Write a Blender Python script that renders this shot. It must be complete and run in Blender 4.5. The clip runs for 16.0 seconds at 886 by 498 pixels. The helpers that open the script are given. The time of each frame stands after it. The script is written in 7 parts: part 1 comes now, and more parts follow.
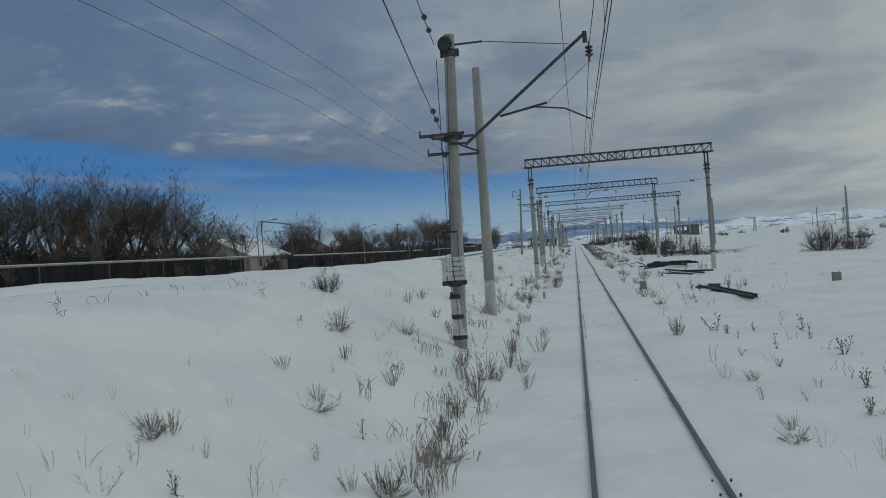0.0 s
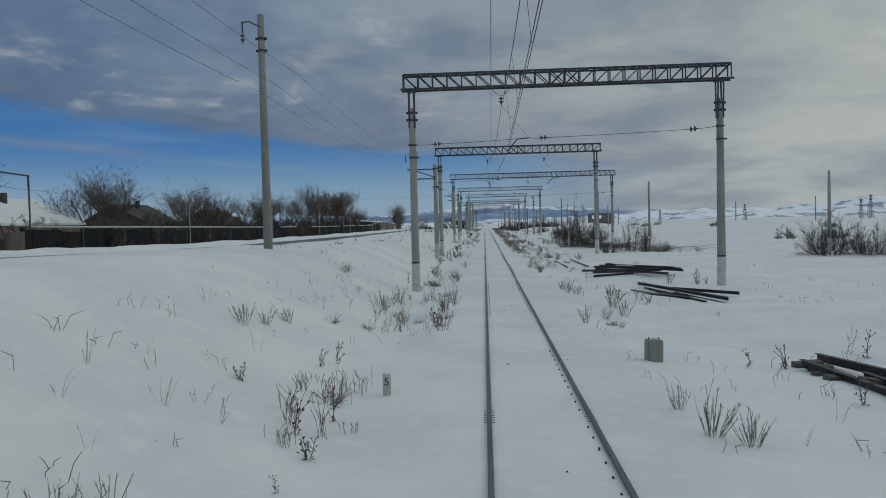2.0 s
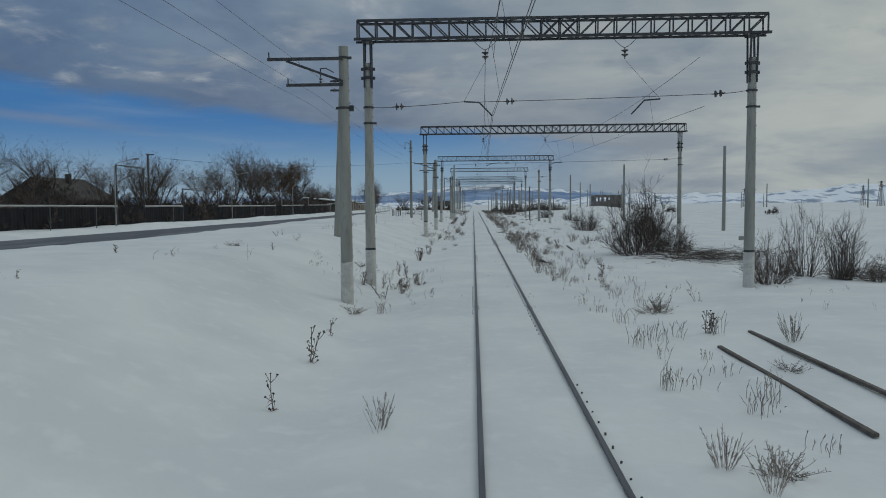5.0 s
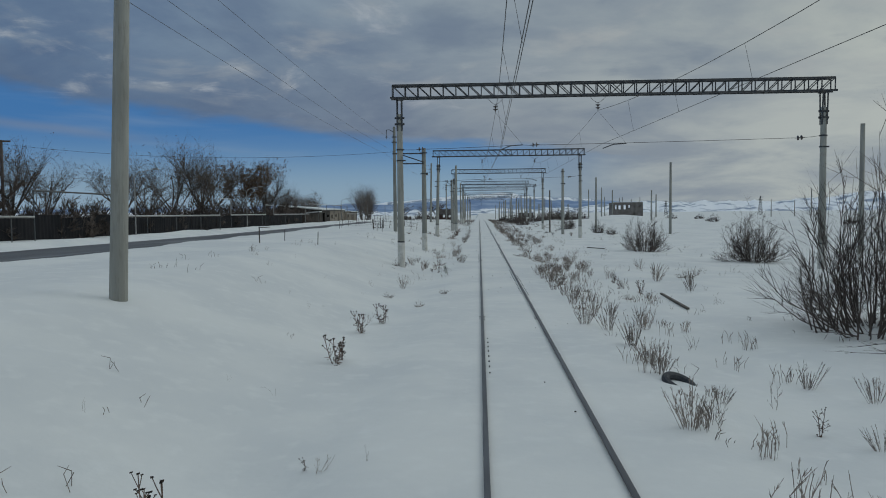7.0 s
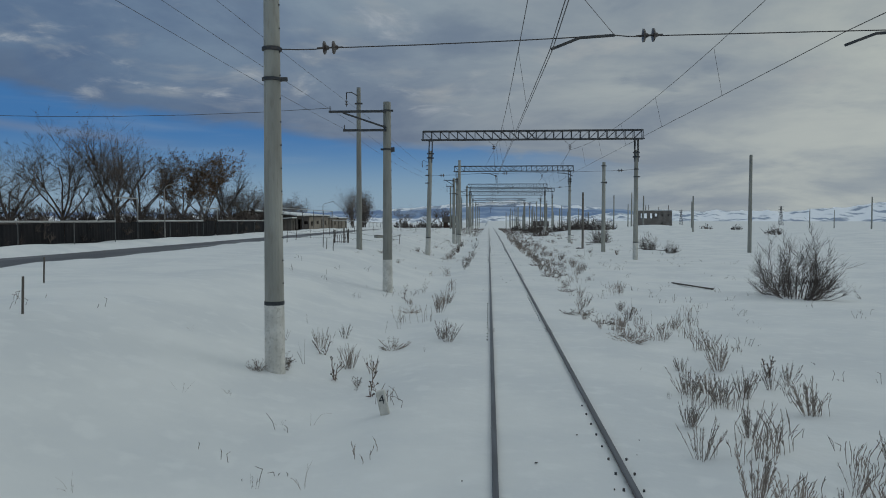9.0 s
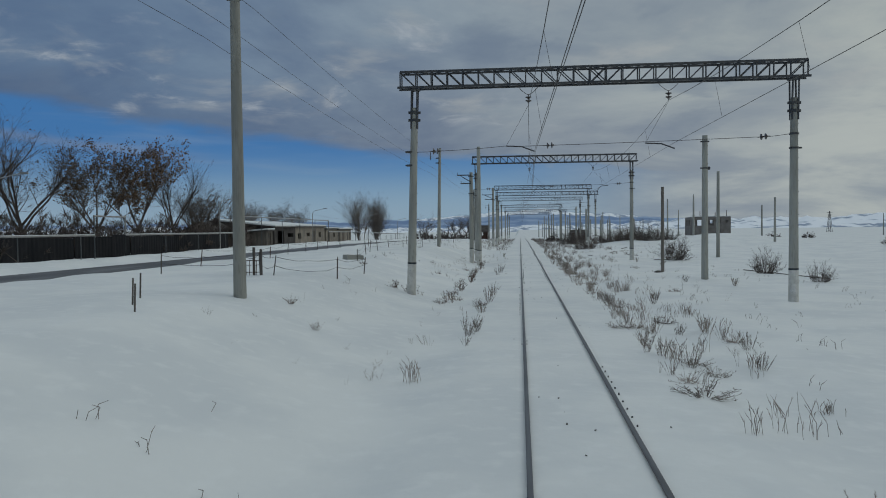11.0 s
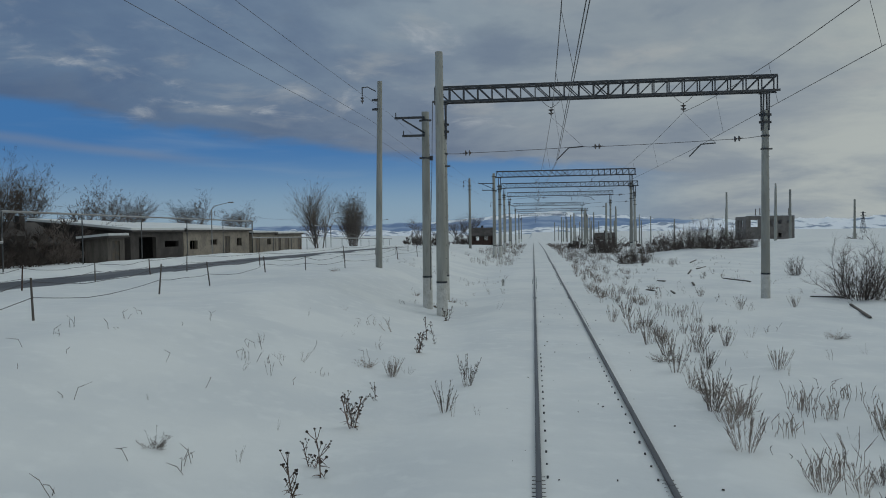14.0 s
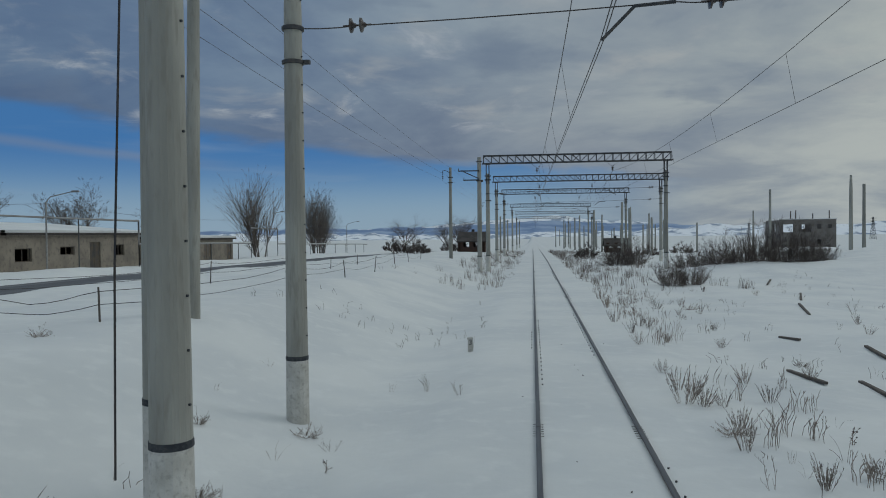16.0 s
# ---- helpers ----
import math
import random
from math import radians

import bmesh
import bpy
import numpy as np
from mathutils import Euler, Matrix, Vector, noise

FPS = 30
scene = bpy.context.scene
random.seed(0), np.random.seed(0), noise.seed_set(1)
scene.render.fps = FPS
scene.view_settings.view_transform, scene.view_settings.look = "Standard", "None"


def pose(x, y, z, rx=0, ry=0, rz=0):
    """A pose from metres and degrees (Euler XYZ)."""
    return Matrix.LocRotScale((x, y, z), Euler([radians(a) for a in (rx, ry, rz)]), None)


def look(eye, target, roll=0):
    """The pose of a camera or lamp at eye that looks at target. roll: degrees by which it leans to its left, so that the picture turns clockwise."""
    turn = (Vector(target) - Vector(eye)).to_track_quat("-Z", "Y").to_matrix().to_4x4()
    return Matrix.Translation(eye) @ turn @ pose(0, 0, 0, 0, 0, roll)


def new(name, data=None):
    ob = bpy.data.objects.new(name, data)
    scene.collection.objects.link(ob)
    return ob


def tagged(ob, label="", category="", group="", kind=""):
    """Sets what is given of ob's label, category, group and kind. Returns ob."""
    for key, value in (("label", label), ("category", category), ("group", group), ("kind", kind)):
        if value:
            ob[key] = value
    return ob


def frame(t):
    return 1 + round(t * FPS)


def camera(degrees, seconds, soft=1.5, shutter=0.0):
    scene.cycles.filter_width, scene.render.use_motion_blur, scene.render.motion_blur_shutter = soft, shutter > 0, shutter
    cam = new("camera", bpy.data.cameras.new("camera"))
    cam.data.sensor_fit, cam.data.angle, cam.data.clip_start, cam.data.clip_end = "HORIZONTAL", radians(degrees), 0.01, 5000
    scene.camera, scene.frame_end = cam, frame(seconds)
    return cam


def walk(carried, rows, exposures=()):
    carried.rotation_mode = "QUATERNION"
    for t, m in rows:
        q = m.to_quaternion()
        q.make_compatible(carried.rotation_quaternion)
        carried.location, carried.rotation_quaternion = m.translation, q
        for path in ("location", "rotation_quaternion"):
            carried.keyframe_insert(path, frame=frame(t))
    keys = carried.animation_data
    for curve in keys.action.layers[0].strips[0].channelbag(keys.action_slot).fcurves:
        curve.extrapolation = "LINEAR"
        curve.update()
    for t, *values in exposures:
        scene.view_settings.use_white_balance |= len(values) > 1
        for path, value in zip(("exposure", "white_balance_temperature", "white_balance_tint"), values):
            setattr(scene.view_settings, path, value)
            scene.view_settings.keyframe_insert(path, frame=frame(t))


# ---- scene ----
cam = camera(62.0, 16.0, soft=1.0)
# seconds, x, y, z, yaw, pitch, roll
ROWS = [
    (0.0, -0.815, 0.00, 3.157, 10.13, -0.13, 4.23),
    (0.5, -0.829, 6.85, 3.109, 7.09, -0.55, 2.80),
    (1.0, -0.832, 13.62, 3.106, 5.26, -0.98, 1.73),
    (1.5, -0.799, 20.43, 3.043, 4.08, -1.50, 1.57),
    (2.0, -0.800, 27.50, 3.090, 3.22, -2.09, 1.47),
    (2.5, -0.841, 34.42, 3.101, 2.62, -2.73, 1.36),
    (3.0, -0.790, 41.14, 3.096, 2.45, -3.29, 1.03),
    (3.5, -0.817, 47.99, 3.091, 2.44, -3.61, 0.80),
    (4.0, -0.888, 54.44, 3.136, 2.30, -3.76, 0.49),
    (6.5, -0.851, 86.57, 3.100, 2.55, -3.16, 0.63),
    (7.0, -0.860, 93.03, 3.063, 2.81, -2.97, 0.59),
    (7.5, -0.846, 99.29, 3.088, 3.07, -2.86, 0.29),
    (8.0, -0.871, 106.09, 3.129, 3.27, -2.81, 0.18),
    (8.5, -0.889, 112.42, 3.105, 3.42, -2.63, -0.11),
    (9.0, -0.880, 118.66, 3.085, 3.54, -2.42, 0.02),
    (11.5, -0.898, 150.47, 3.075, 6.38, -1.62, 0.55),
    (12.0, -0.846, 156.48, 3.071, 6.54, -1.63, 0.49),
    (12.5, -0.869, 162.47, 3.082, 6.66, -1.61, 0.55),
    (13.0, -0.841, 168.42, 3.099, 6.80, -1.61, 0.62),
    (13.5, -0.874, 174.28, 3.093, 6.81, -1.50, 0.68),
    (14.0, -0.829, 180.26, 3.095, 6.98, -1.45, 0.78),
    (14.5, -0.848, 185.94, 3.085, 6.99, -1.34, 0.83),
    (15.0, -0.878, 191.66, 3.111, 6.91, -1.34, 0.52),
    (15.5, -0.861, 197.33, 3.080, 7.03, -1.23, 0.59),
    (16.0, -0.865, 202.44, 3.092, 6.92, -1.12, 0.55),
]
walk(cam, [(t, pose(x, y, z, 90 + pitch, roll, yaw)) for t, x, y, z, yaw, pitch, roll in ROWS])

# ---- world and light ----
SUN_AZ, SUN_EL = radians(62), radians(38)  # to the right of the line, ahead, behind cloud


def build_world():
    w = bpy.data.worlds.new("overcast_sky")
    scene.world = w
    w.use_nodes = True
    nt = w.node_tree
    N, L = nt.nodes, nt.links
    N.clear()

    def node(kind, **kw):
        n = N.new(kind)
        for k, v in kw.items():
            n.inputs[k].default_value = v
        return n

    def math_(op, a, b=None, c=None):
        n = N.new("ShaderNodeMath")
        n.operation = op
        for i, v in enumerate((a, b, c)):
            if v is None:
                continue
            if isinstance(v, (int, float)):
                n.inputs[i].default_value = v
            else:
                L.new(v, n.inputs[i])
        return n.outputs[0]

    def ramp(v, lo, hi):
        n = N.new("ShaderNodeMapRange")
        n.interpolation_type = "SMOOTHSTEP"
        L.new(v, n.inputs[0])
        n.inputs[1].default_value, n.inputs[2].default_value = lo, hi
        return n.outputs[0]

    def mix(f, a, b):
        n = N.new("ShaderNodeMix")
        n.data_type = "RGBA"
        if isinstance(f, (int, float)):
            n.inputs[0].default_value = f
        else:
            L.new(f, n.inputs[0])
        for i, v in ((6, a), (7, b)):
            if isinstance(v, tuple):
                n.inputs[i].default_value = (*v, 1)
            else:
                L.new(v, n.inputs[i])
        return n.outputs[2]

    tc = N.new("ShaderNodeTexCoord")
    sep = N.new("ShaderNodeSeparateXYZ")
    L.new(tc.outputs["Generated"], sep.inputs[0])
    x, y, z = sep.outputs
    # a flat cloud deck: directions laid onto a level sheet overhead
    zz = math_("ADD", math_("MAXIMUM", z, 0.0), 0.17)
    u, v = math_("DIVIDE", x, zz), math_("DIVIDE", y, zz)
    deck = N.new("ShaderNodeCombineXYZ")
    L.new(u, deck.inputs[0])
    L.new(v, deck.inputs[1])

    def noise_(scale, detail, rough, dist=0.0, src=None):
        n = N.new("ShaderNodeTexNoise")
        n.inputs["Scale"].default_value = scale
        n.inputs["Detail"].default_value = detail
        n.inputs["Roughness"].default_value = rough
        n.inputs["Distortion"].default_value = dist
        L.new(src or deck.outputs[0], n.inputs["Vector"])
        return n.outputs[0]

    billow = noise_(0.95, 7, 0.58, 0.35)
    patches = noise_(2.3, 6, 0.55, 0.3)
    tufts = noise_(4.2, 6, 0.6, 0.8)
    # clear sky, low to the left of the line
    sky = N.new("ShaderNodeTexSky")
    sky.sky_type = "NISHITA"
    sky.sun_disc = False
    sky.sun_elevation, sky.sun_rotation = SUN_EL, SUN_AZ
    sky.altitude = 1500
    skyc = N.new("ShaderNodeVectorMath")
    skyc.operation = "SCALE"
    L.new(sky.outputs[0], skyc.inputs[0])
    skyc.inputs[3].default_value = 0.075
    # azimuth: left of the line is negative
    az = math_("ARCTAN2", x, y)
    grey_low = mix(ramp(az, -0.55, 0.55), (0.122, 0.20, 0.355), (0.56, 0.62, 0.63))
    grey_high = mix(ramp(az, -0.6, 0.6), (0.205, 0.31, 0.465), (0.58, 0.64, 0.63))
    base = mix(ramp(z, 0.10, 0.25), grey_low, grey_high)
    shade = mix(ramp(billow, 0.36, 0.66), (0.76, 0.80, 0.88), (1.20, 1.18, 1.12))
    m = N.new("ShaderNodeMix")
    m.data_type, m.blend_type = "RGBA", "MULTIPLY"
    m.inputs[0].default_value = 1.0
    L.new(base, m.inputs[6])
    L.new(shade, m.inputs[7])
    # thinner cloud lets the light through in soft patches and in small bright tufts
    soft = mix(math_("MULTIPLY", ramp(patches, 0.50, 0.72), math_("MULTIPLY", ramp(z, 0.09, 0.2), 0.55)), m.outputs[2], (0.64, 0.67, 0.66))
    dim = mix(math_("MULTIPLY", ramp(patches, 0.46, 0.30), math_("MULTIPLY", ramp(z, 0.06, 0.16), 0.40)), soft, (0.195, 0.27, 0.39))
    where = math_("MULTIPLY", ramp(z, 0.11, 0.16), ramp(az, 0.25, -0.25))
    wisps = math_("MULTIPLY", math_("MULTIPLY", ramp(tufts, 0.52, 0.76), ramp(patches, 0.44, 0.62)), math_("MULTIPLY", where, 0.75))
    clouds = mix(wisps, dim, (0.70, 0.76, 0.82))
    # the overcast grows brighter overhead, as thick cloud does
    over = math_("ADD", 1.0, math_("MULTIPLY", ramp(z, 0.36, 0.95), OVERHEAD))
    clouds = mix(ramp(z, 0.34, 0.6), clouds, (0.412, 0.475, 0.52))
    bright = N.new("ShaderNodeVectorMath")
    bright.operation = "SCALE"
    L.new(clouds, bright.inputs[0])
    L.new(over, bright.inputs[3])
    # lower edge of the deck, higher to the left, ragged
    edge = math_("SUBTRACT", math_("MULTIPLY", az, -0.108), -0.086)
    ragged = math_("MULTIPLY", math_("SUBTRACT", noise_(1.1, 5, 0.6, 0.2), 0.5), 0.06)
    cover = ramp(math_("SUBTRACT", math_("ADD", z, ragged), edge), -0.008, 0.010)
    cover = math_("MAXIMUM", cover, ramp(az, -0.06, 0.26))
    streak = N.new("ShaderNodeCombineXYZ")
    L.new(math_("MULTIPLY", az, 3.0), streak.inputs[0])
    L.new(math_("MULTIPLY", z, 26.0), streak.inputs[1])
    haze = math_("MAXIMUM", math_("MULTIPLY", ramp(noise_(1.2, 4, 0.5, 0.3, streak.outputs[0]), 0.5, 0.75), 0.45), ramp(z, 0.085, 0.0))
    blue = mix(ramp(z, 0.015, 0.12), (0.31, 0.54, 0.76), (0.070, 0.265, 0.64))
    bluesky = mix(0.12, blue, skyc.outputs[0])
    clear = mix(math_("MULTIPLY", haze, 0.5), bluesky, (0.45, 0.57, 0.68))
    # a thin grey streak across the clear part
    band = math_("ABSOLUTE", math_("SUBTRACT", math_("ADD", z, math_("MULTIPLY", ragged, 0.3)), math_("ADD", 0.058, math_("MULTIPLY", az, -0.085))))
    clear = mix(math_("MULTIPLY", ramp(band, 0.011, 0.0), math_("MULTIPLY", ramp(az, -0.36, -0.52), 0.5)), clear, (0.26, 0.345, 0.50))
    full = mix(cover, clear, bright.outputs[0])
    bg = N.new("ShaderNodeBackground")
    out = N.new("ShaderNodeOutputWorld")
    L.new(full, bg.inputs[0])
    bg.inputs[1].default_value = 0.615
    L.new(bg.outputs[0], out.inputs[0])


OVERHEAD = 1.0
build_world()
sun_data = bpy.data.lights.new("sun", "SUN")
sun_data.energy, sun_data.angle, sun_data.color = 0.35, radians(28), (0.97, 0.98, 0.95)
sun = new("sun", sun_data)
sun.matrix_world = look((math.sin(SUN_AZ) * 60, math.cos(SUN_AZ) * 60, 60 * math.tan(SUN_EL)), (0, 0, 0))

# ---- materials ----
def material(name, base, second=None, scale=3.0, detail=6.0, rough=0.8, metal=0.0, bump=0.0, bump_scale=30.0, fine=None, fine_scale=40.0, fine_amount=0.5, stretch=(1, 1, 1), tint=0.0, lo=0.35, hi=0.65, spec=0.4, sss=0.0):
    """Two-scale noise colour with bump. tint: brightness change from piece to piece."""
    m = bpy.data.materials.new(name)
    m.use_nodes = True
    nt = m.node_tree
    N, L = nt.nodes, nt.links
    bsdf = N["Principled BSDF"]
    bsdf.inputs["Roughness"].default_value = rough
    bsdf.inputs["Metallic"].default_value = metal
    bsdf.inputs["Specular IOR Level"].default_value = spec
    tc = N.new("ShaderNodeTexCoord")
    mp = N.new("ShaderNodeMapping")
    mp.inputs["Scale"].default_value = stretch
    geo = N.new("ShaderNodeNewGeometry")
    L.new(geo.outputs["Position"], mp.inputs[0])

    def noise_(sc, det):
        n = N.new("ShaderNodeTexNoise")
        n.inputs["Scale"].default_value, n.inputs["Detail"].default_value = sc, det
        L.new(mp.outputs[0], n.inputs["Vector"])
        return n.outputs[0]

    def ramp(v, a, b, c=0.0, d=1.0):
        n = N.new("ShaderNodeMapRange")
        n.interpolation_type = "SMOOTHSTEP"
        L.new(v, n.inputs[0])
        for i, q in enumerate((a, b, c, d)):
            n.inputs[i + 1].default_value = q
        return n.outputs[0]

    def mix(f, a, b, blend="MIX"):
        n = N.new("ShaderNodeMix")
        n.data_type, n.blend_type = "RGBA", blend
        if isinstance(f, float):
            n.inputs[0].default_value = f
        else:
            L.new(f, n.inputs[0])
        for i, v in ((6, a), (7, b)):
            if isinstance(v, tuple):
                n.inputs[i].default_value = (*v, 1)
            else:
                L.new(v, n.inputs[i])
        return n.outputs[2]

    col = mix(ramp(noise_(scale, detail), lo, hi), base, second or tuple(c * 0.8 for c in base))
    if fine:
        col = mix(ramp(noise_(fine_scale, 4), 0.5, 0.72, 0, fine_amount), col, fine)
    if tint:
        info = N.new("ShaderNodeObjectInfo")
        grey = N.new("ShaderNodeCombineColor")
        v = ramp(info.outputs["Random"], 0, 1, 1 - tint, 1 + tint)
        for i in range(3):
            L.new(v, grey.inputs[i])
        col = mix(1.0, col, grey.outputs[0], "MULTIPLY")
    L.new(col, bsdf.inputs["Base Color"])
    if bump:
        b = N.new("ShaderNodeBump")
        b.inputs["Strength"].default_value, b.inputs["Distance"].default_value = bump, 0.02
        L.new(noise_(bump_scale, 5), b.inputs["Height"])
        L.new(b.outputs[0], bsdf.inputs["Normal"])
    if sss:
        bsdf.inputs["Subsurface Weight"].default_value = sss
        bsdf.inputs["Subsurface Radius"].default_value = (0.05, 0.06, 0.08)
    return m


SNOW = material("snow", (0.70, 0.718, 0.702), (0.62, 0.645, 0.645), scale=0.35, rough=0.75, bump=0.6, bump_scale=3.5, fine=(0.74, 0.76, 0.745), fine_scale=2.2, spec=0.2)
CONCRETE = material("pole_concrete", (0.335, 0.335, 0.30), (0.25, 0.25, 0.225), scale=2.2, stretch=(1, 1, 0.18), rough=0.9, bump=0.4, bump_scale=45, fine=(0.20, 0.19, 0.165), fine_scale=14, fine_amount=0.5, tint=0.12)
WHITEWASH = material("whitewash", (0.62, 0.61, 0.57), (0.50, 0.49, 0.45), scale=4, rough=0.9, bump=0.4, bump_scale=40, fine=(0.33, 0.32, 0.29), fine_scale=18, fine_amount=0.6, tint=0.08)
BLACKBAND = material("black_paint", (0.022, 0.026, 0.034), (0.05, 0.055, 0.06), scale=8, rough=0.7, fine=(0.12, 0.12, 0.12), fine_scale=30, fine_amount=0.3)
STEEL = material("painted_steel", (0.045, 0.052, 0.062), (0.085, 0.085, 0.085), scale=5, rough=0.6, metal=0.35, fine=(0.14, 0.10, 0.075), fine_scale=22, fine_amount=0.4)
WIRE = material("wire", (0.05, 0.05, 0.055), (0.08, 0.07, 0.065), scale=5, rough=0.5, metal=0.6)
RAILSTEEL = material("rail_steel", (0.085, 0.083, 0.085), (0.12, 0.105, 0.095), scale=3, stretch=(8, 0.4, 8), rough=0.45, metal=0.75, fine=(0.10, 0.065, 0.045), fine_scale=12, fine_amount=0.4)
RAILHEAD = material("rail_running_face", (0.145, 0.155, 0.17), (0.105, 0.11, 0.12), scale=2, stretch=(6, 0.3, 6), rough=0.5, metal=0.7)
ASPHALT = material("wet_asphalt", (0.055, 0.058, 0.064), (0.085, 0.088, 0.092), scale=0.8, stretch=(1, 0.12, 1), rough=0.55, bump=0.3, bump_scale=60, fine=(0.30, 0.31, 0.32), fine_scale=0.9, fine_amount=0.35)
PORCELAIN = material("insulator_glaze", (0.06, 0.045, 0.04), (0.10, 0.09, 0.085), scale=10, rough=0.25)


# ---- mesh helpers ----
def part(name, bm, mat, parent=None, label=""):
    me = bpy.data.meshes.new(name)
    bm.to_mesh(me)
    bm.free()
    for p in me.polygons:
        p.use_smooth = False
    for m in mat if isinstance(mat, (list, tuple)) else (mat,):
        me.materials.append(m)
    ob = new(name, me)
    if parent is not None:
        ob.parent = parent
    if label:
        tagged(ob, label)
    return ob


def empty(name, loc=(0, 0, 0), rz=0.0):
    ob = new(name)
    ob.empty_display_size = 0.3
    ob.matrix_basis = pose(*loc, 0, 0, rz)
    return ob


def box(bm, lo, hi, mat=0, m=None):
    vs = [bm.verts.new(((m @ Vector(p)) if m else p)) for p in [(a, b, c) for a in (lo[0], hi[0]) for b in (lo[1], hi[1]) for c in (lo[2], hi[2])]]
    for f in ((0, 1, 3, 2), (4, 6, 7, 5), (0, 4, 5, 1), (2, 3, 7, 6), (0, 2, 6, 4), (1, 5, 7, 3)):
        bm.faces.new([vs[i] for i in f]).material_index = mat
    return vs


def rod(bm, a, b, r, r2=None, n=6, mat=0, caps=True, smooth=True):
    a, b = Vector(a), Vector(b)
    d = (b - a)
    if d.length < 1e-6:
        return
    q = d.to_track_quat("Z", "Y").to_matrix()
    r2 = r if r2 is None else r2
    rings = []
    for c, rr in ((a, r), (b, r2)):
        rings.append([bm.verts.new(c + q @ Vector((rr * math.cos(2 * math.pi * i / n), rr * math.sin(2 * math.pi * i / n), 0))) for i in range(n)])
    for i in range(n):
        f = bm.faces.new((rings[0][i], rings[0][(i + 1) % n], rings[1][(i + 1) % n], rings[1][i]))
        f.material_index = mat
        f.smooth = smooth and n > 5
    if caps:
        bm.faces.new(rings[0][::-1]).material_index = mat
        bm.faces.new(rings[1]).material_index = mat


def bar(bm, a, b, w, h=None, mat=0):
    """A square bar from a to b."""
    a, b = Vector(a), Vector(b)
    h = w if h is None else h
    d = b - a
    q = d.to_track_quat("Y", "Z").to_matrix().to_4x4()
    box(bm, (-w / 2, 0, -h / 2), (w / 2, d.length, h / 2), mat, Matrix.Translation(a) @ q)


def lathe(bm, rows, n=14, mat=0, at=(0, 0, 0), axis=None):
    """A turned body: rows of (z, radius)."""
    q = Vector(axis).to_track_quat("Z", "Y").to_matrix() if axis else Matrix.Identity(3)
    rings = [[bm.verts.new(Vector(at) + q @ Vector((r * math.cos(2 * math.pi * i / n), r * math.sin(2 * math.pi * i / n), z))) for i in range(n)] for z, r in rows]
    for k in range(len(rings) - 1):
        for i in range(n):
            f = bm.faces.new((rings[k][i], rings[k][(i + 1) % n], rings[k + 1][(i + 1) % n], rings[k + 1][i]))
            f.material_index = mat
            f.smooth = True
    bm.faces.new(rings[0][::-1]).material_index = mat
    bm.faces.new(rings[-1]).material_index = mat


def tube_path(bm, pts, r, n=4, mat=0):
    pts = [Vector(p) for p in pts]
    rings = []
    for i, p in enumerate(pts):
        d = (pts[min(i + 1, len(pts) - 1)] - pts[max(i - 1, 0)]).normalized()
        side = d.cross(Vector((0, 0, 1)) if abs(d.z) < 0.98 else Vector((0, 1, 0))).normalized()
        up = side.cross(d)
        k = 1.0
        if 0 < i < len(pts) - 1:
            k = 1 / max(0.5, math.cos(((pts[i] - pts[i - 1]).angle(pts[i + 1] - pts[i], 0.0)) / 2))
        rings.append([bm.verts.new(p + (side * math.cos(2 * math.pi * j / n) + up * math.sin(2 * math.pi * j / n)) * r * k) for j in range(n)])
    for a, b in zip(rings, rings[1:]):
        for j in range(n):
            f = bm.faces.new((a[j], a[(j + 1) % n], b[(j + 1) % n], b[j]))
            f.material_index = mat
            f.smooth = n > 5
    bm.faces.new(rings[0][::-1]).material_index = mat
    bm.faces.new(rings[-1]).material_index = mat


# ---- terrain ----
def smooth(a, b, v):
    t = min(1.0, max(0.0, (v - a) / (b - a)))
    return t * t * (3 - 2 * t)


def lerp_table(table, v):
    if v <= table[0][0]:
        return table[0][1]
    for (a, p), (b, q) in zip(table, table[1:]):
        if v <= b:
            return p + (q - p) * (v - a) / (b - a)
    return table[-1][1]


PLATEAU = [(-60, 2.5), (35, 2.4), (62, 2.05), (80, 1.72), (96, 1.52), (130, 1.36), (160, 1.22), (240, 1.1), (275, 0.8), (350, 0.2), (600, -2.0), (900, -5)]
ROAD_X0, WALL_X = -25.2, -31.0
MOUNDS = [(40, 322, 16, 10, 1.2), (34, 277, 12, 13, 1.75), (48, 150, 20, 25, 1.0), (15.5, 262, 4.5, 9, 0.9), (70, 230, 30, 50, 1.6), (9.5, 86, 3, 9, 0.3), (17, 40, 7, 12, 0.35), (7.9, 67.6, 1.7, 2.6, 0.24), (24, 118, 9, 8, 0.55), (33, 104, 8, 10, 0.6), (20, 92, 6, 5, 0.3), (52, 96, 10, 16, 0.9), (27, 262, 9, 7, 1.1)]


BED = -0.055


def road_edge(y):
    """The near edge of the road, which draws in along the way."""
    return -18.7 - 2.0 * smooth(110, 185, y)


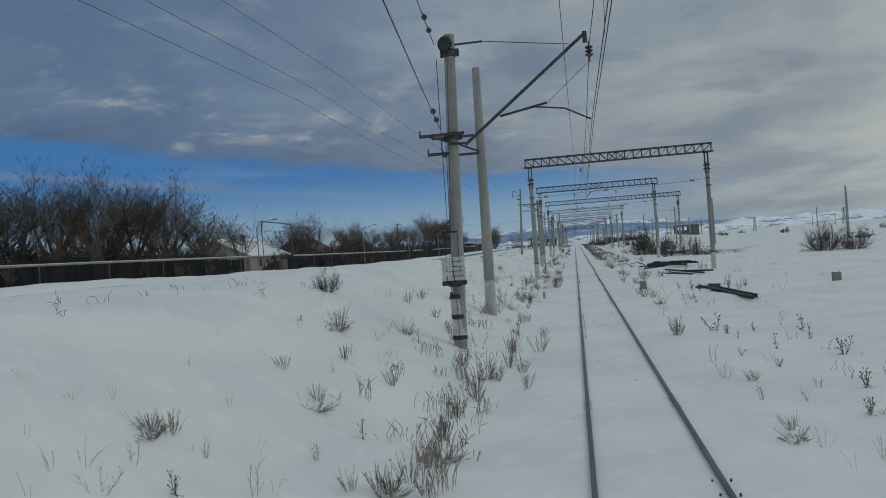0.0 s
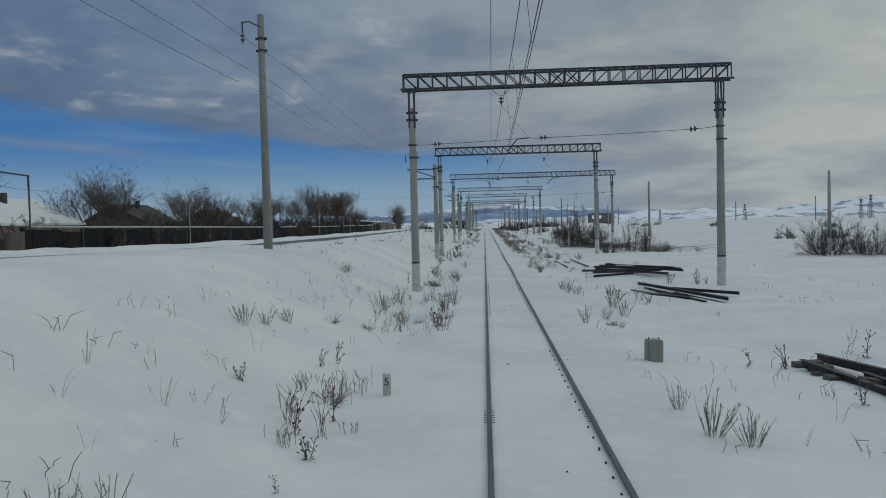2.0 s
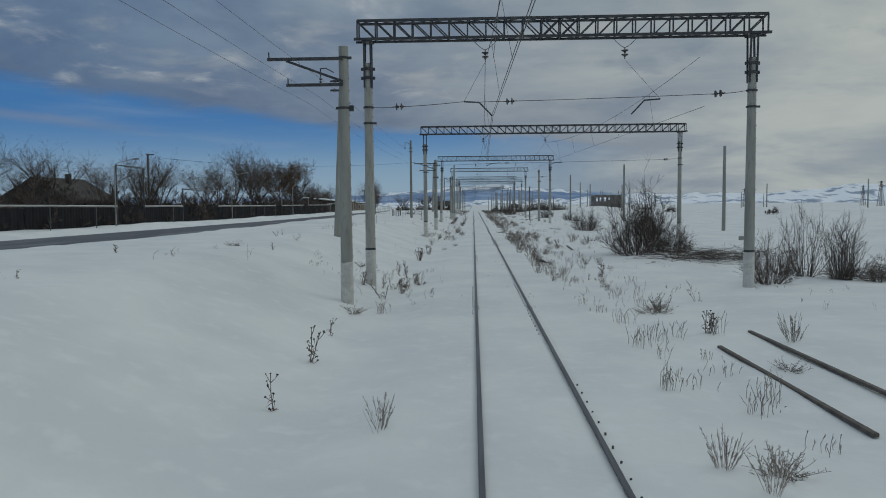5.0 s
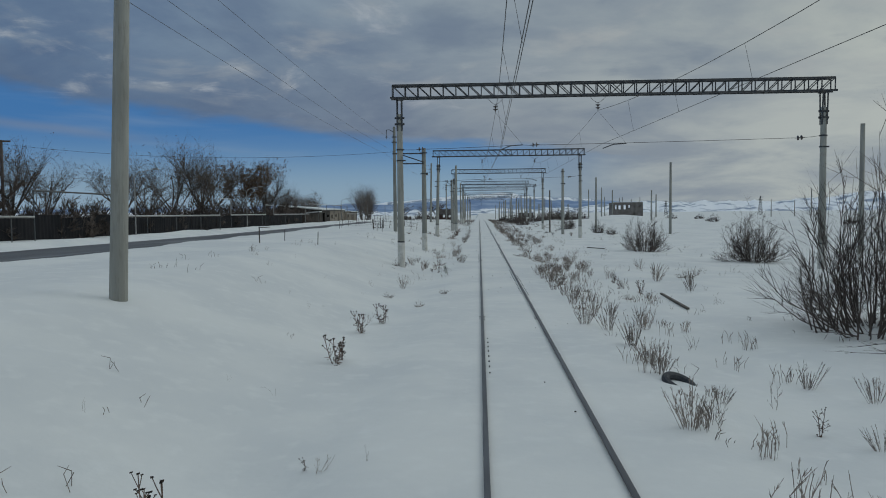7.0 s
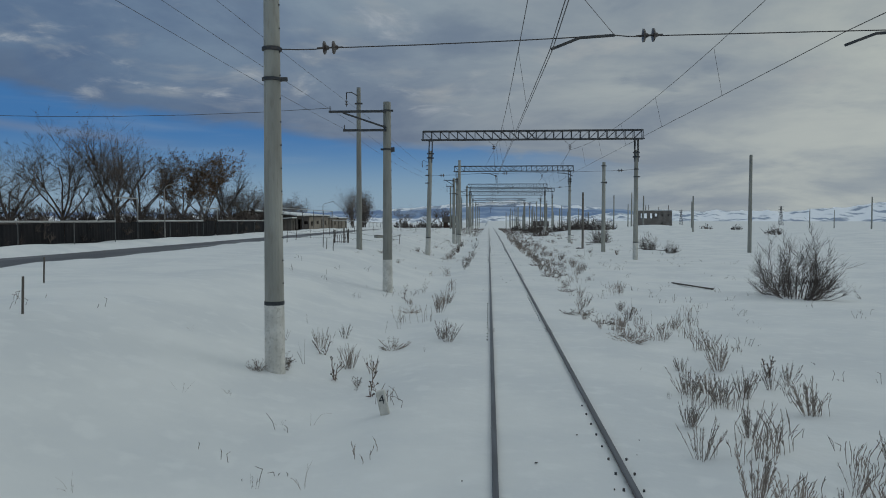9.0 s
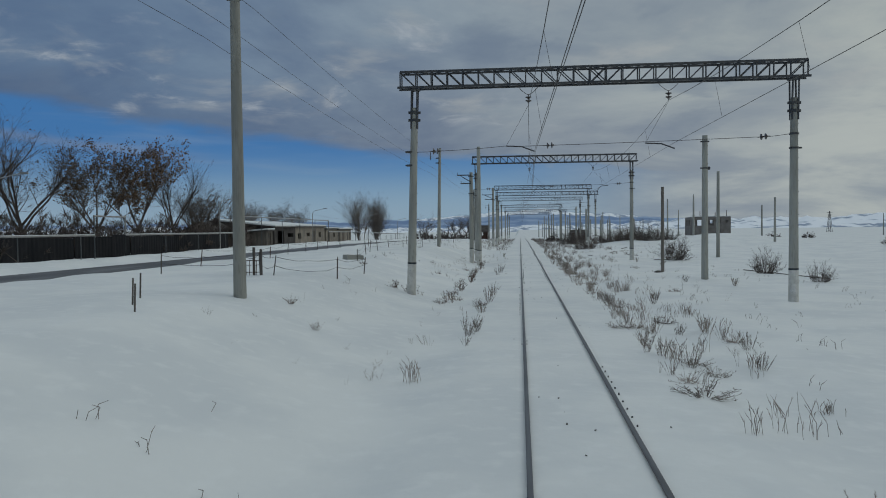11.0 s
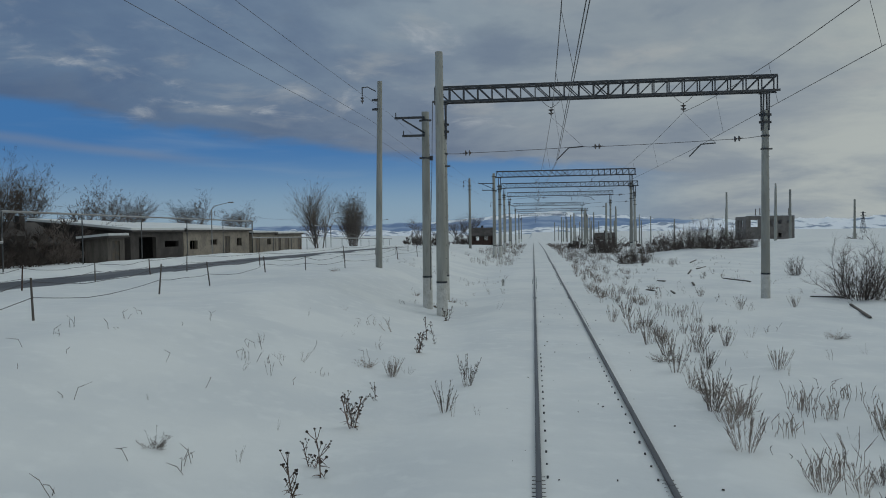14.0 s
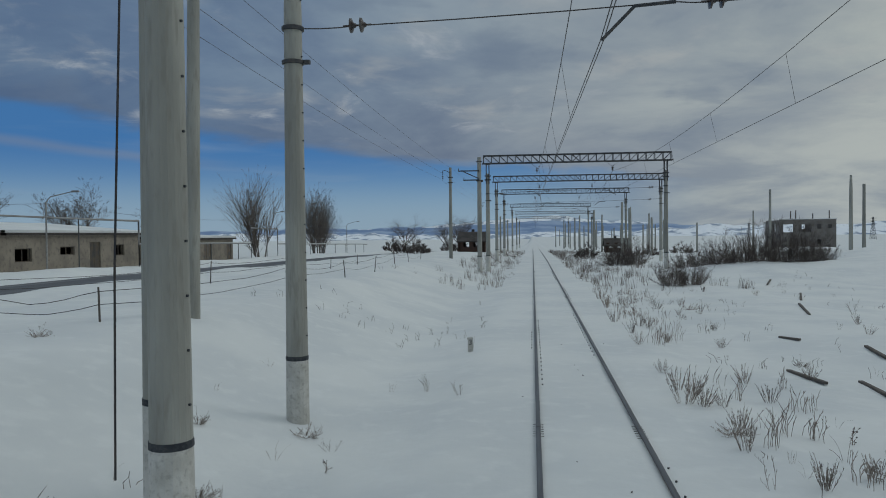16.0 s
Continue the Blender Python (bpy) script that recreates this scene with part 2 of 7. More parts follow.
def ground_z(x, y, fuzz=True):
    ROAD_X1 = road_edge(y)
    far = -0.008 * max(0.0, y - 290) if y > 290 else 0.0
    far = max(far, -9)
    left = lerp_table(PLATEAU, y)
    z = BED
    if x < -2.0:
        near = smooth(58, 30, y)
        z = BED - 0.16 * smooth(-2.0, -3.4, x) * (1 - near) + (left + 0.2) * smooth(-3.4 + 0.9 * near, -10.3 + near, x)
        z -= 0.15 * smooth(198, 212, y) * smooth(262, 240, y) * smooth(-3.0, -4.6, x) * smooth(-9.5, -6.5, x)
        if ROAD_X0 - 1.2 < x < ROAD_X1 + 1.2:
            k = smooth(ROAD_X1 + 1.2, ROAD_X1 + 0.2, x) * smooth(ROAD_X0 - 1.2, ROAD_X0 - 0.2, x)
            z -= 0.16 * k
        elif x <= ROAD_X0 - 1.2:
            z += 0.18 * smooth(ROAD_X0 - 1.2, ROAD_X0 - 2.0, x) * (1 - smooth(WALL_X + 3.5, WALL_X + 1.5, x))
    elif x > 2.1:
        z = BED - 0.13 * smooth(2.1, 3.6, x) - 0.12 * smooth(9, 16, x)
        z += 0.35 * smooth(34, 110, x)
        for mx, my, sx, sy, h in MOUNDS:
            dx, dy = (x - mx) / sx, (y - my) / sy
            r2 = dx * dx + dy * dy
            if r2 < 6:
                z += h * math.exp(-r2 * 1.2)
    z += far
    if fuzz:
        off = max(0.0, abs(x) - 1.7)
        k = min(1.0, off / 2.5)
        on_road = ROAD_X0 - 0.4 < x < ROAD_X1 + 0.4
        if not on_road:
            z += k * (0.17 * noise.noise((x * 0.16, y * 0.12, 3.1)) + 0.07 * noise.noise((x * 0.55, y * 0.4, 9.0)))
            # wind-cut ridges of the drifts
            z += k * 0.09 * (0.5 - abs(noise.noise((x * 0.33 + 4, y * 0.21, 6.0)))) * smooth(2.5, 6.0, abs(x))
        if abs(x) < 1.9:
            z += 0.012 * noise.noise((x * 1.3, y * 0.5, 5.0))
            if abs(abs(x) - 0.795) < 0.12:
                z -= 0.006
    return z


def axis_steps(stops):
    vals = []
    for (a, b, s) in stops:
        n = max(1, round((b - a) / s))
        vals += [a + (b - a) * i / n for i in range(n)]
    vals.append(stops[-1][1])
    return vals


def build_ground():
    xs = axis_steps([(-4500, -400, 400), (-400, -100, 60), (-100, -40, 10), (-40, -27, 1.0), (-27, -18, 0.4), (-18, -10, 0.8), (-10, -2.6, 0.35), (-2.6, -1.0, 0.2), (-1.0, -0.6, 0.05), (-0.6, 0.6, 0.3), (0.6, 1.0, 0.05), (1.0, 2.6, 0.2), (2.6, 14, 0.4), (14, 50, 1.2), (50, 130, 8), (130, 400, 50), (400, 4500, 400)])
    ys = axis_steps([(-300, -20, 20), (-20, 0, 2), (0, 260, 0.55), (260, 340, 1.5), (340, 600, 12), (600, 4500, 150)])
    nx, ny = len(xs), len(ys)
    verts = [(x, y, ground_z(x, y)) for y in ys for x in xs]
    faces = []
    for j in range(ny - 1):
        for i in range(nx - 1):
            k = j * nx + i
            faces.append((k, k + 1, k + 1 + nx, k + nx))
    me = bpy.data.meshes.new("ground")
    me.from_pydata(verts, [], faces)
    me.polygons.foreach_set("use_smooth", [True] * len(faces))
    me.materials.append(SNOW)
    ob = new("ground", me)
    tagged(ob, "snow-covered open ground with soft drifts beside the railway", "ground", kind="structure")


build_ground()


def build_road():
    bm = bmesh.new()
    ys = axis_steps([(-60, 400, 4)])
    prev = None
    for y in ys:
        w = 0.25 * noise.noise((0.0, y * 0.07, 1.0))
        row = [bm.verts.new((x, y, ground_z(-22.5, y, False) + 0.03 + c)) for x, c in ((ROAD_X0 + 0.1 + w, -0.06), (ROAD_X0 + 0.5 + w, 0.0), (-22.5, 0.04), (road_edge(y) - 0.5 + w * 0.6, 0.0), (road_edge(y) - 0.1 + w * 0.6, -0.06))]
        if prev:
            for i in range(4):
                bm.faces.new((prev[i], prev[i + 1], row[i + 1], row[i]))
        prev = row
    ob = part("road", bm, ASPHALT)
    tagged(ob, "wet dark asphalt road between low snow banks", "road", kind="structure")


build_road()


# ---- track ----
GAUGE = 0.795
JOINTS = [14.3 + 25 * k - 25 for k in range(0, 17)]


def rail_profile():
    return [(-0.075, -0.16), (0.075, -0.16), (0.012, -0.135), (0.012, -0.045), (0.037, -0.035), (0.037, -0.006), (0.028, 0.0), (-0.028, 0.0), (-0.037, -0.006), (-0.037, -0.035), (-0.012, -0.045), (-0.012, -0.135)]


def build_track():
    track = tagged(empty("railway_track"), "single railway track with dark steel rails half buried in snow", "railway track")
    for side in (-1, 1):
        for j0, j1 in zip(JOINTS, JOINTS[1:]):
            bm = bmesh.new()
            prof = rail_profile()
            n = len(prof)
            cuts = [j0 + 0.006 + (j1 - j0 - 0.012) * i / 4 for i in range(5)]
            rings = [[bm.verts.new((side * GAUGE + px, y, pz + (ground_z(0, y, False) - BED))) for px, pz in prof] for y in cuts]
            for r0, r1 in zip(rings, rings[1:]):
                for i in range(n):
                    f = bm.faces.new((r0[i], r0[(i + 1) % n], r1[(i + 1) % n], r1[i]))
                    f.material_index = 1 if i in (5, 6, 7) else 0
            bm.faces.new(rings[0][::-1])
            bm.faces.new(rings[-1])
            bmesh.ops.recalc_face_normals(bm, faces=bm.faces)
            rail = part("rail", bm, (RAILSTEEL, RAILHEAD), track)
            if j1 > 280:
                continue
            # fishplates at the far joint
            bm = bmesh.new()
            for s in (-1, 1):
                box(bm, (side * GAUGE + s * 0.014 - 0.012, j1 - 0.42, -0.125), (side * GAUGE + s * 0.014 + 0.012 + 0.012 * s, j1 + 0.42, -0.04))
                for k in range(6):
                    yy = j1 - 0.35 + 0.14 * k
                    rod(bm, (side * GAUGE + s * 0.02, yy, -0.075), (side * GAUGE + s * 0.085, yy, -0.072), 0.018, n=6)
            part("fishplate", bm, RAILSTEEL, track, "rusty bolted rail joint")
            # clip bolts at each sleeper, poking through the snow
            bm = bmesh.new()
            y = j0 + 0.3
            while y < j1 - 0.5:
                for s in (-1, 1):
                    if noise.noise((side * 3.0, y * 0.06, s * 2.0 + 4)) > (0.1 if s * side < 0 else 0.28):
                        h = 0.055 + 0.02 * noise.noise((side, y * 3, s))
                        rod(bm, (side * GAUGE + s * 0.115, y, -0.2), (side * GAUGE + s * 0.115, y, BED - 0.03 + h), 0.015, n=6)
                y += 0.545
            part("clip_bolts", bm, STEEL, track)["kind"] = "stuff"


build_track()

# ---- poles, portals and wires of the line ----
def concrete_pole(name, x, y, top, r0=0.20, r1=0.145, wash=1.35, band=True, lean=(0, 0), parent=None, bolts=0):
    """A tapered spun-concrete pole with a whitewashed foot and a painted black ring."""
    z0 = ground_z(x, y) - 0.35
    pole = empty(name, (x, y, 0))
    if parent is not None:
        pole.parent = parent
    g = ground_z(x, y)
    h = top - z0

    def at(z):
        return Vector((lean[0] * (z - g), lean[1] * (z - g), z))

    def rad(z):
        return r0 + (r1 - r0) * (z - z0) / h

    zw = g + wash if wash else z0
    bm = bmesh.new()
    rows = [zw + (top - zw) * i / 6 for i in range(7)]
    rings = []
    n = 18
    for z in rows + [top + 0.001]:
        r = rad(z) if z <= top else rad(top) - 0.045
        rings.append([bm.verts.new(at(z) + Vector((r * math.cos(2 * math.pi * i / n), r * math.sin(2 * math.pi * i / n), 0))) for i in range(n)])
    for a, b in zip(rings, rings[1:]):
        for i in range(n):
            bm.faces.new((a[i], a[(i + 1) % n], b[(i + 1) % n], b[i]))
    bm.faces.new(rings[-1])
    bm.faces.new(rings[0][::-1])
    for f in bm.faces:
        f.smooth = abs(f.normal.z) < 0.7
    for i in range(bolts):
        z = zw + 0.4 + (top - zw - 1) * i / max(1, bolts - 1)
        rod(bm, at(z), at(z) + Vector((rad(z) + 0.015, -0.03, 0)), 0.014, n=6, mat=1)
    ob = part("shaft", bm, (CONCRETE, BLACKBAND), pole)
    if wash:
        bm = bmesh.new()
        n = 18
        rr = []
        for k in range(5):
            z = z0 + (zw - z0) * k / 4
            rr.append([bm.verts.new(at(z) + Vector(((rad(z) + 0.004) * math.cos(2 * math.pi * i / n), (rad(z) + 0.004) * math.sin(2 * math.pi * i / n), 0.05 * noise.noise((x + i, y, 2.0)) if k == 4 else 0))) for i in range(n)])
        for a, b in zip(rr, rr[1:]):
            for i in range(n):
                bm.faces.new((a[i], a[(i + 1) % n], b[(i + 1) % n], b[i])).smooth = True
        bm.faces.new(rr[-1])
        bm.faces.new(rr[0][::-1])
        part("whitewashed_foot", bm, WHITEWASH, pole, "whitewashed concrete foot")
    if band:
        bm = bmesh.new()
        lathe(bm, [(zw - 0.035, rad(zw) + 0.002), (zw - 0.03, rad(zw) + 0.008), (zw + 0.04, rad(zw) + 0.008), (zw + 0.045, rad(zw) + 0.002)], n=18, at=at(0))
        part("painted_ring", bm, BLACKBAND, pole, "black painted ring")
    return pole


def collar(bm, x, y, z, r, h=0.10, mat=0):
    lathe(bm, [(-h / 2, r), (-h / 2 + 0.01, r + 0.03), (h / 2 - 0.01, r + 0.03), (h / 2, r)], n=12, mat=mat, at=(x, y, z))
    box(bm, (x - r - 0.10, y - 0.03, z - h / 2), (x - r, y + 0.03, z + h / 2), mat)
    box(bm, (x + r, y - 0.03, z - h / 2), (x + r + 0.10, y + 0.03, z + h / 2), mat)


def insulator(bm, a, b, discs=2, r=0.13, mat=0):
    """A string of bell discs between a and b."""
    a, b = Vector(a), Vector(b)
    d = b - a
    rod(bm, a, b, 0.018, n=6, mat=mat)
    for i in range(discs):
        c = a + d * (0.32 + 0.36 * i / max(1, discs - 1)) if discs > 1 else a + d * 0.5
        lathe(bm, [(-0.05, 0.03), (-0.03, r), (0.0, r * 0.96), (0.03, 0.05), (0.07, 0.035)], n=12, mat=mat, at=c, axis=d)


def sag(a, b, drop, n=10):
    a, b = Vector(a), Vector(b)
    return [a.lerp(b, i / n) - Vector((0, 0, drop * 4 * (i / n) * (1 - i / n))) for i in range(n + 1)]


TRUSS_D, TRUSS_W = 0.66, 0.5


def beam(bm, x0, x1, z0):
    """A lattice girder of angle irons: four chords, posts and slanting ties that fall towards the middle."""
    z1 = z0 + TRUSS_D
    xm = (x0 + x1) / 2
    for yy in (-TRUSS_W / 2, TRUSS_W / 2):
        for z in (z0, z1):
            e = 0.12 if z == z0 else 0.0
            box(bm, (x0 - e, yy - 0.04, z - 0.045), (x1 + e, yy + 0.04, z - 0.025 + 0.015))
            box(bm, (x0 - e, yy - 0.045 * (1 if yy < 0 else -1) - 0.008, z - 0.045), (x1 + e, yy - 0.045 * (1 if yy < 0 else -1) + 0.008, z + 0.045))
    n = round((x1 - x0) / 0.68)
    step = (x1 - x0) / n
    for k in range(n + 1):
        x = x0 + step * k
        for yy in (-TRUSS_W / 2, TRUSS_W / 2):
            bar(bm, (x, yy, z0), (x, yy, z1), 0.05)
            if k < n:
                a, b = (x, x + step)
                if x + step / 2 > xm:
                    a, b = b, a
                bar(bm, (a, yy, z1), (b, yy, z0), 0.042)
                if abs(x + step / 2 - xm) < step * 0.9:
                    bar(bm, (b, yy, z1), (a, yy, z0), 0.042)
        for z in (z0, z1):
            bar(bm, (x, -TRUSS_W / 2, z), (x, TRUSS_W / 2, z), 0.04)
            if k < n:
                s = 1 if k % 2 else -1
                bar(bm, (x, -s * TRUSS_W / 2, z), (x + step, s * TRUSS_W / 2, z), 0.034)


def portal(y, xl, xr, zb=9.13, contact=0.3, arm_to=1.4, second=None, tether=True, near=True, dz=0.0, wash=1.35):
    """A rigid catenary portal: two concrete legs, a lattice beam, a cross wire with a registration arm."""
    th = tagged(empty("catenary_portal", (0, y, 0)), "railway catenary portal, dark lattice beam on two whitewash-footed concrete poles", "catenary portal", "catenary portals")
    for x in (xl, xr):
        leg = concrete_pole("leg", x, y, zb - 0.85, wash=wash, parent=th, bolts=14 if near else 0)
        leg.matrix_basis = pose(x, 0, 0, 0, 1.6 if (x == xl and y == 176.2) else 0, 0)  # one leg leans
        bm = bmesh.new()
        for s in (-1, 1):
            for q in (-1, 1):
                bar(bm, (s * 0.13, q * 0.10, zb - 1.75), (s * 0.12, q * 0.2, zb - 0.04), 0.06)
        for z in (zb - 1.05, zb - 1.38):
            collar(bm, 0, 0, z, 0.165, 0.11)
        box(bm, (-0.2, -0.28, zb - 0.09), (0.2, 0.28, zb - 0.05))
        part("head_bracket", bm, STEEL, leg, "dark steel head bracket with bolted collars")
    bm = bmesh.new()
    beam(bm, xl - 0.35, xr + 0.45, zb)
    part("lattice_beam", bm, STEEL, th)
    lines = [(contact, arm_to)] + ([second] if second else [])
    for c, a in lines:
        bm = bmesh.new()
        hx = c - 0.25
        for s in (-0.45, 0.45):
            tube_path(bm, sag((hx + s, 0, zb - 0.04), (hx, 0, zb - 0.42), 0.05, 4), 0.012)
        insulator(bm, (hx, 0, zb - 0.40), (hx, 0, zb - 0.82), 2, 0.13)
        part("hanging_insulator", bm, PORCELAIN, th)
    if tether:
        bm = bmesh.new()
        pts = [(xl + 0.17, 0, 6.45 + dz), (xl + 1.15, 0, 6.46 + dz), (lines[0][1], 0, 6.62 + dz), (lines[0][1] + 0.7, 0, 6.60 + dz), (xr - 1.2, 0, 6.78 + dz), (xr - 0.17, 0, 6.88 + dz)]
        for a, b in zip(pts, pts[1:]):
            tube_path(bm, sag(a, b, 0.02, 3), 0.011)
        for c, a in lines:
            tube_path(bm, [(c - 0.25, 0, zb - 0.85), (a, 0, 6.62 + dz)], 0.006)
        part("cross_wire", bm, WIRE, th)
        for p in (1.15, None):
            bm = bmesh.new()
            x = xl + p if p else xr - 1.2
            insulator(bm, (x - 0.25, 0, 6.46 + dz if p else 6.76 + dz), (x + 0.25, 0, 6.47 + dz if p else 6.81 + dz), 2, 0.13)
            part("insulator", bm, PORCELAIN, th)
        bm = bmesh.new()
        x = max(lines[0][1], lines[0][0]) + 0.65
        insulator(bm, (x - 0.25, 0, 6.6 + dz), (x + 0.25, 0, 6.62 + dz), 2, 0.13)
        part("insulator", bm, PORCELAIN, th)
        for c, a in lines:
            bm = bmesh.new()
            m = c + (a - c) * 0.45
            tube_path(bm, [(a, 0, 6.62 + dz), (m, 0, 6.58 + dz), (c, 0, 6.30)], 0.03, n=6)
            part("registration_arm", bm, STEEL, th)
        bm = bmesh.new()
        for x in (xl, xr):
            z = 6.45 + dz if x == xl else 6.88 + dz
            lathe(bm, [(z - 0.04, 0.17), (z - 0.03, 0.195), (z + 0.03, 0.195), (z + 0.04, 0.17)], n=14, at=(x, 0, 0))
            lathe(bm, [(z - 0.62, 0.175), (z - 0.61, 0.2), (z - 0.56, 0.2), (z - 0.55, 0.175)], n=14, at=(x, 0, 0))
            box(bm, (x + 0.15, -0.04, z - 0.62), (x + 0.30, 0.04, z - 0.55))
        part("pole_clamp", bm, STEEL, th)["kind"] = "stuff"
    return th


# y, left leg, right leg, contact wire, arm end, second line
PORTALS = [
    (61.9, -4.06, 10.0, 0.35, 1.35, None),
    (94.8, -4.75, 9.30, -0.15, -1.2, (4.95, 6.0)),
    (133.0, -5.12, 17.25, 0.30, 1.5, (5.75, 7.0)),
    (176.2, -5.64, 10.40, -0.24, -1.45, (5.60, 4.4)),
    (215.0, -5.00, 9.55, 0.30, 1.5, (6.25, 7.4)),
    (265.8, -4.65, 10.20, -0.2, -1.3, (6.1, 5.0)),
    (288.5, -5.00, 13.6, 0.25, 1.4, (6.2, 7.4)),
    (312.0, -5.00, 12.6, -0.2, -1.3, (6.2, 5.0)),
    (356.0, -5.00, 10.5, 0.2, 1.3, (6.2, 7.4)),
    (398.0, -5.00, 14.5, -0.2, -1.3, None),
    (440.0, -5.00, 10.5, 0.2, 1.3, None),
]
for i, (y, xl, xr, c, a, s2) in enumerate(PORTALS):
    drop = max(-4.0, -0.008 * max(0, y - 290))
    portal(y, xl, xr, zb=(9.25 if i == 0 else 9.13) + drop, contact=c, arm_to=a, second=s2, tether=y < 330, near=y < 240, dz={0: 0.26, 1: 0.22, 2: -0.07, 3: -0.07, 4: 0.26}.get(i, 0.1), wash=1.12 if i == 4 else 1.35)


def wire_run(name, pts, r, drop, label, category="overhead wire", droppers=None, n=8):
    bm = bmesh.new()
    for a, b in zip(pts, pts[1:]):
        tube_path(bm, sag(a, b, drop, n), r)
    ob = part(name, bm, WIRE)
    tagged(ob, label, category)
    return ob


def contact_line(points, name_label, height=6.28, twin=True):
    """Messenger wire, twin contact wires and droppers between the supports; points: y, contact x, messenger x."""
    line = tagged(empty("overhead_contact_line"), name_label, "overhead wire")
    bm, bd = bmesh.new(), bmesh.new()
    run = []
    for (y0, c0, m0), (y1, c1, m1) in zip(points, points[1:]):
        d0, d1 = (-0.008 * max(0, v - 290) for v in (y0, y1))
        mess = sag((m0, y0, 8.32 + d0), (m1, y1, 8.32 + d1), 0.75, 12)
        run += mess if not run else mess[1:]
        for k in range(2, 11, 2):
            t = k / 12
            p = mess[k]
            tube_path(bd, [p, (c0 + (c1 - c0) * t, p.y, height + d0 + (d1 - d0) * t)], 0.005)
    tube_path(bm, run, 0.011)
    part("messenger_wire", bm, WIRE, line)
    for off in (-0.025, 0.025) if twin else (0.0,):
        bc = bmesh.new()
        tube_path(bc, [(c + off, y, height - 0.008 * max(0, y - 290)) for y, c, m in points], 0.009)
        part("contact_wire", bc, WIRE, line)
    part("droppers", bd, WIRE, line)["kind"] = "stuff"
    return line


main = [(-30, -0.2, -0.1), (20.2, -0.1, -0.05)] + [(y, c, c - 0.25) for y, xl, xr, c, a, s in PORTALS]
contact_line(main, "thin overhead contact wires with droppers above the track")
side = [(94.8, 7.6, 7.4)] + [(y, s[0], s[0] - 0.25) for y, xl, xr, c, a, s in PORTALS[2:9] if s]
contact_line(side, "thin overhead contact wires above the removed second track", 6.55, False)
wire_run("anchor_wire", [(-1.0, -10, 9.2), (-0.1, 94.8, 8.4)], 0.009, 0.4, "thin slack anchor wire strung along the line")

for x, z in ((-10.1, 8.75), (-9.5, 9.1), (-8.5, 9.45)):
    wire_run("utility_wire", [(x, yy, z) for yy in (-30, 25, 58.2, 108.2, 165.2, 219.7, 276, 330, 390)], 0.008, 0.28, "thin utility wire on the roadside pole line")


def crossarm(bm, x0, x1, y, z, r=0.045):
    bar(bm, (x0, y, z), (x1, y, z), 2 * r)


def utility_pole(x, y, top, hook=True, wash=0.0, lean=(0, 0)):
    th = concrete_pole("utility_pole", x, y, top, 0.19, 0.13, wash=wash, band=False, lean=lean)
    tagged(th, "grey concrete utility pole" + (" with a bent steel hook" if hook else "") + " on the bank", "utility pole", "roadside utility poles")
    bm = bmesh.new()
    if hook:
        tube_path(bm, [(0, -0.12, top - 0.55), (-0.45, -0.12, top - 0.30), (-0.75, -0.12, top - 0.32), (-0.75, -0.12, top - 0.75)], 0.03, n=6)
        part("hook_bracket", bm, STEEL, th)
        for dz in (1.0, 1.5):
            bm = bmesh.new()
            collar(bm, 0, 0, top - dz, 0.142)
            part("collar", bm, STEEL, th)
        bm = bmesh.new()
        insulator(bm, (-0.75, -0.12, top - 0.75), (-0.75, -0.12, top - 1.2), 2, 0.1)
        part("insulator", bm, PORCELAIN, th)
    return th


utility_pole(-9.95, 58.2, 11.95)
utility_pole(-8.5, 108.2, 10.85, lean=(0.045, 0))
utility_pole(-9.1, 165.2, 11.3)
utility_pole(-9.2, 219.7, 11.2, lean=(0.02, 0))
utility_pole(-9.0, 276.0, 9.8)
utility_pole(-8.6, 330.0, 8.9)


def side_arms(th, z, reach, gap=0.74):
    """Two short steel arms and a brace on the road side of a pole."""
    for zz, r in ((z, reach), (z - gap, reach * 0.75)):
        bm = bmesh.new()
        crossarm(bm, -r, 0.0, -0.2, zz, 0.045)
        rod(bm, (-r + 0.05, -0.2, zz), (-r + 0.05, -0.2, zz + 0.22), 0.02)
        part("cross_arm", bm, STEEL, th)
    bm = bmesh.new()
    bar(bm, (-reach * 0.75, -0.2, z - 0.05), (0.0, -0.2, z - gap + 0.1), 0.07)
    part("brace", bm, STEEL, th)


def line_pole(x, y, top, wash=1.3, band=False, stub=True, label="grey concrete catenary pole with a whitewashed foot in the snow", thick=0.205):
    th = concrete_pole("catenary_pole", x, y, top, thick, 0.15, wash=wash, band=band, bolts=16)
    tagged(th, label, "pole", "catenary poles")
    if stub:
        bm = bmesh.new()
        collar(bm, 0, 0, top - 0.35, 0.15, 0.08)
        collar(bm, 0, 0, top - 1.9, 0.16, 0.08)
        box(bm, (0.16, -0.04, top - 2.0), (0.30, 0.04, top - 1.82))
        part("clamps", bm, STEEL, th)["kind"] = "stuff"
    return th


side_arms(line_pole(-4.9, 90.4, 8.0), 7.6, 2.35, 0.8)
side_arms(line_pole(-4.98, 148.4, 7.75), 7.35, 2.33, 0.75)
side_arms(line_pole(-5.22, 210.6, 8.0, band=True, wash=1.3), 7.75, 1.25)
line_pole(-4.47, 209.4, 10.15, band=True, wash=1.35, stub=False, thick=0.225)
line_pole(9.9, 188.9, 8.3, wash=0, stub=True, label="bare grey concrete pole standing in the snow without wires")
side_arms(line_pole(-5.1, 262.0, 9.3, band=True), 8.2, 1.7)
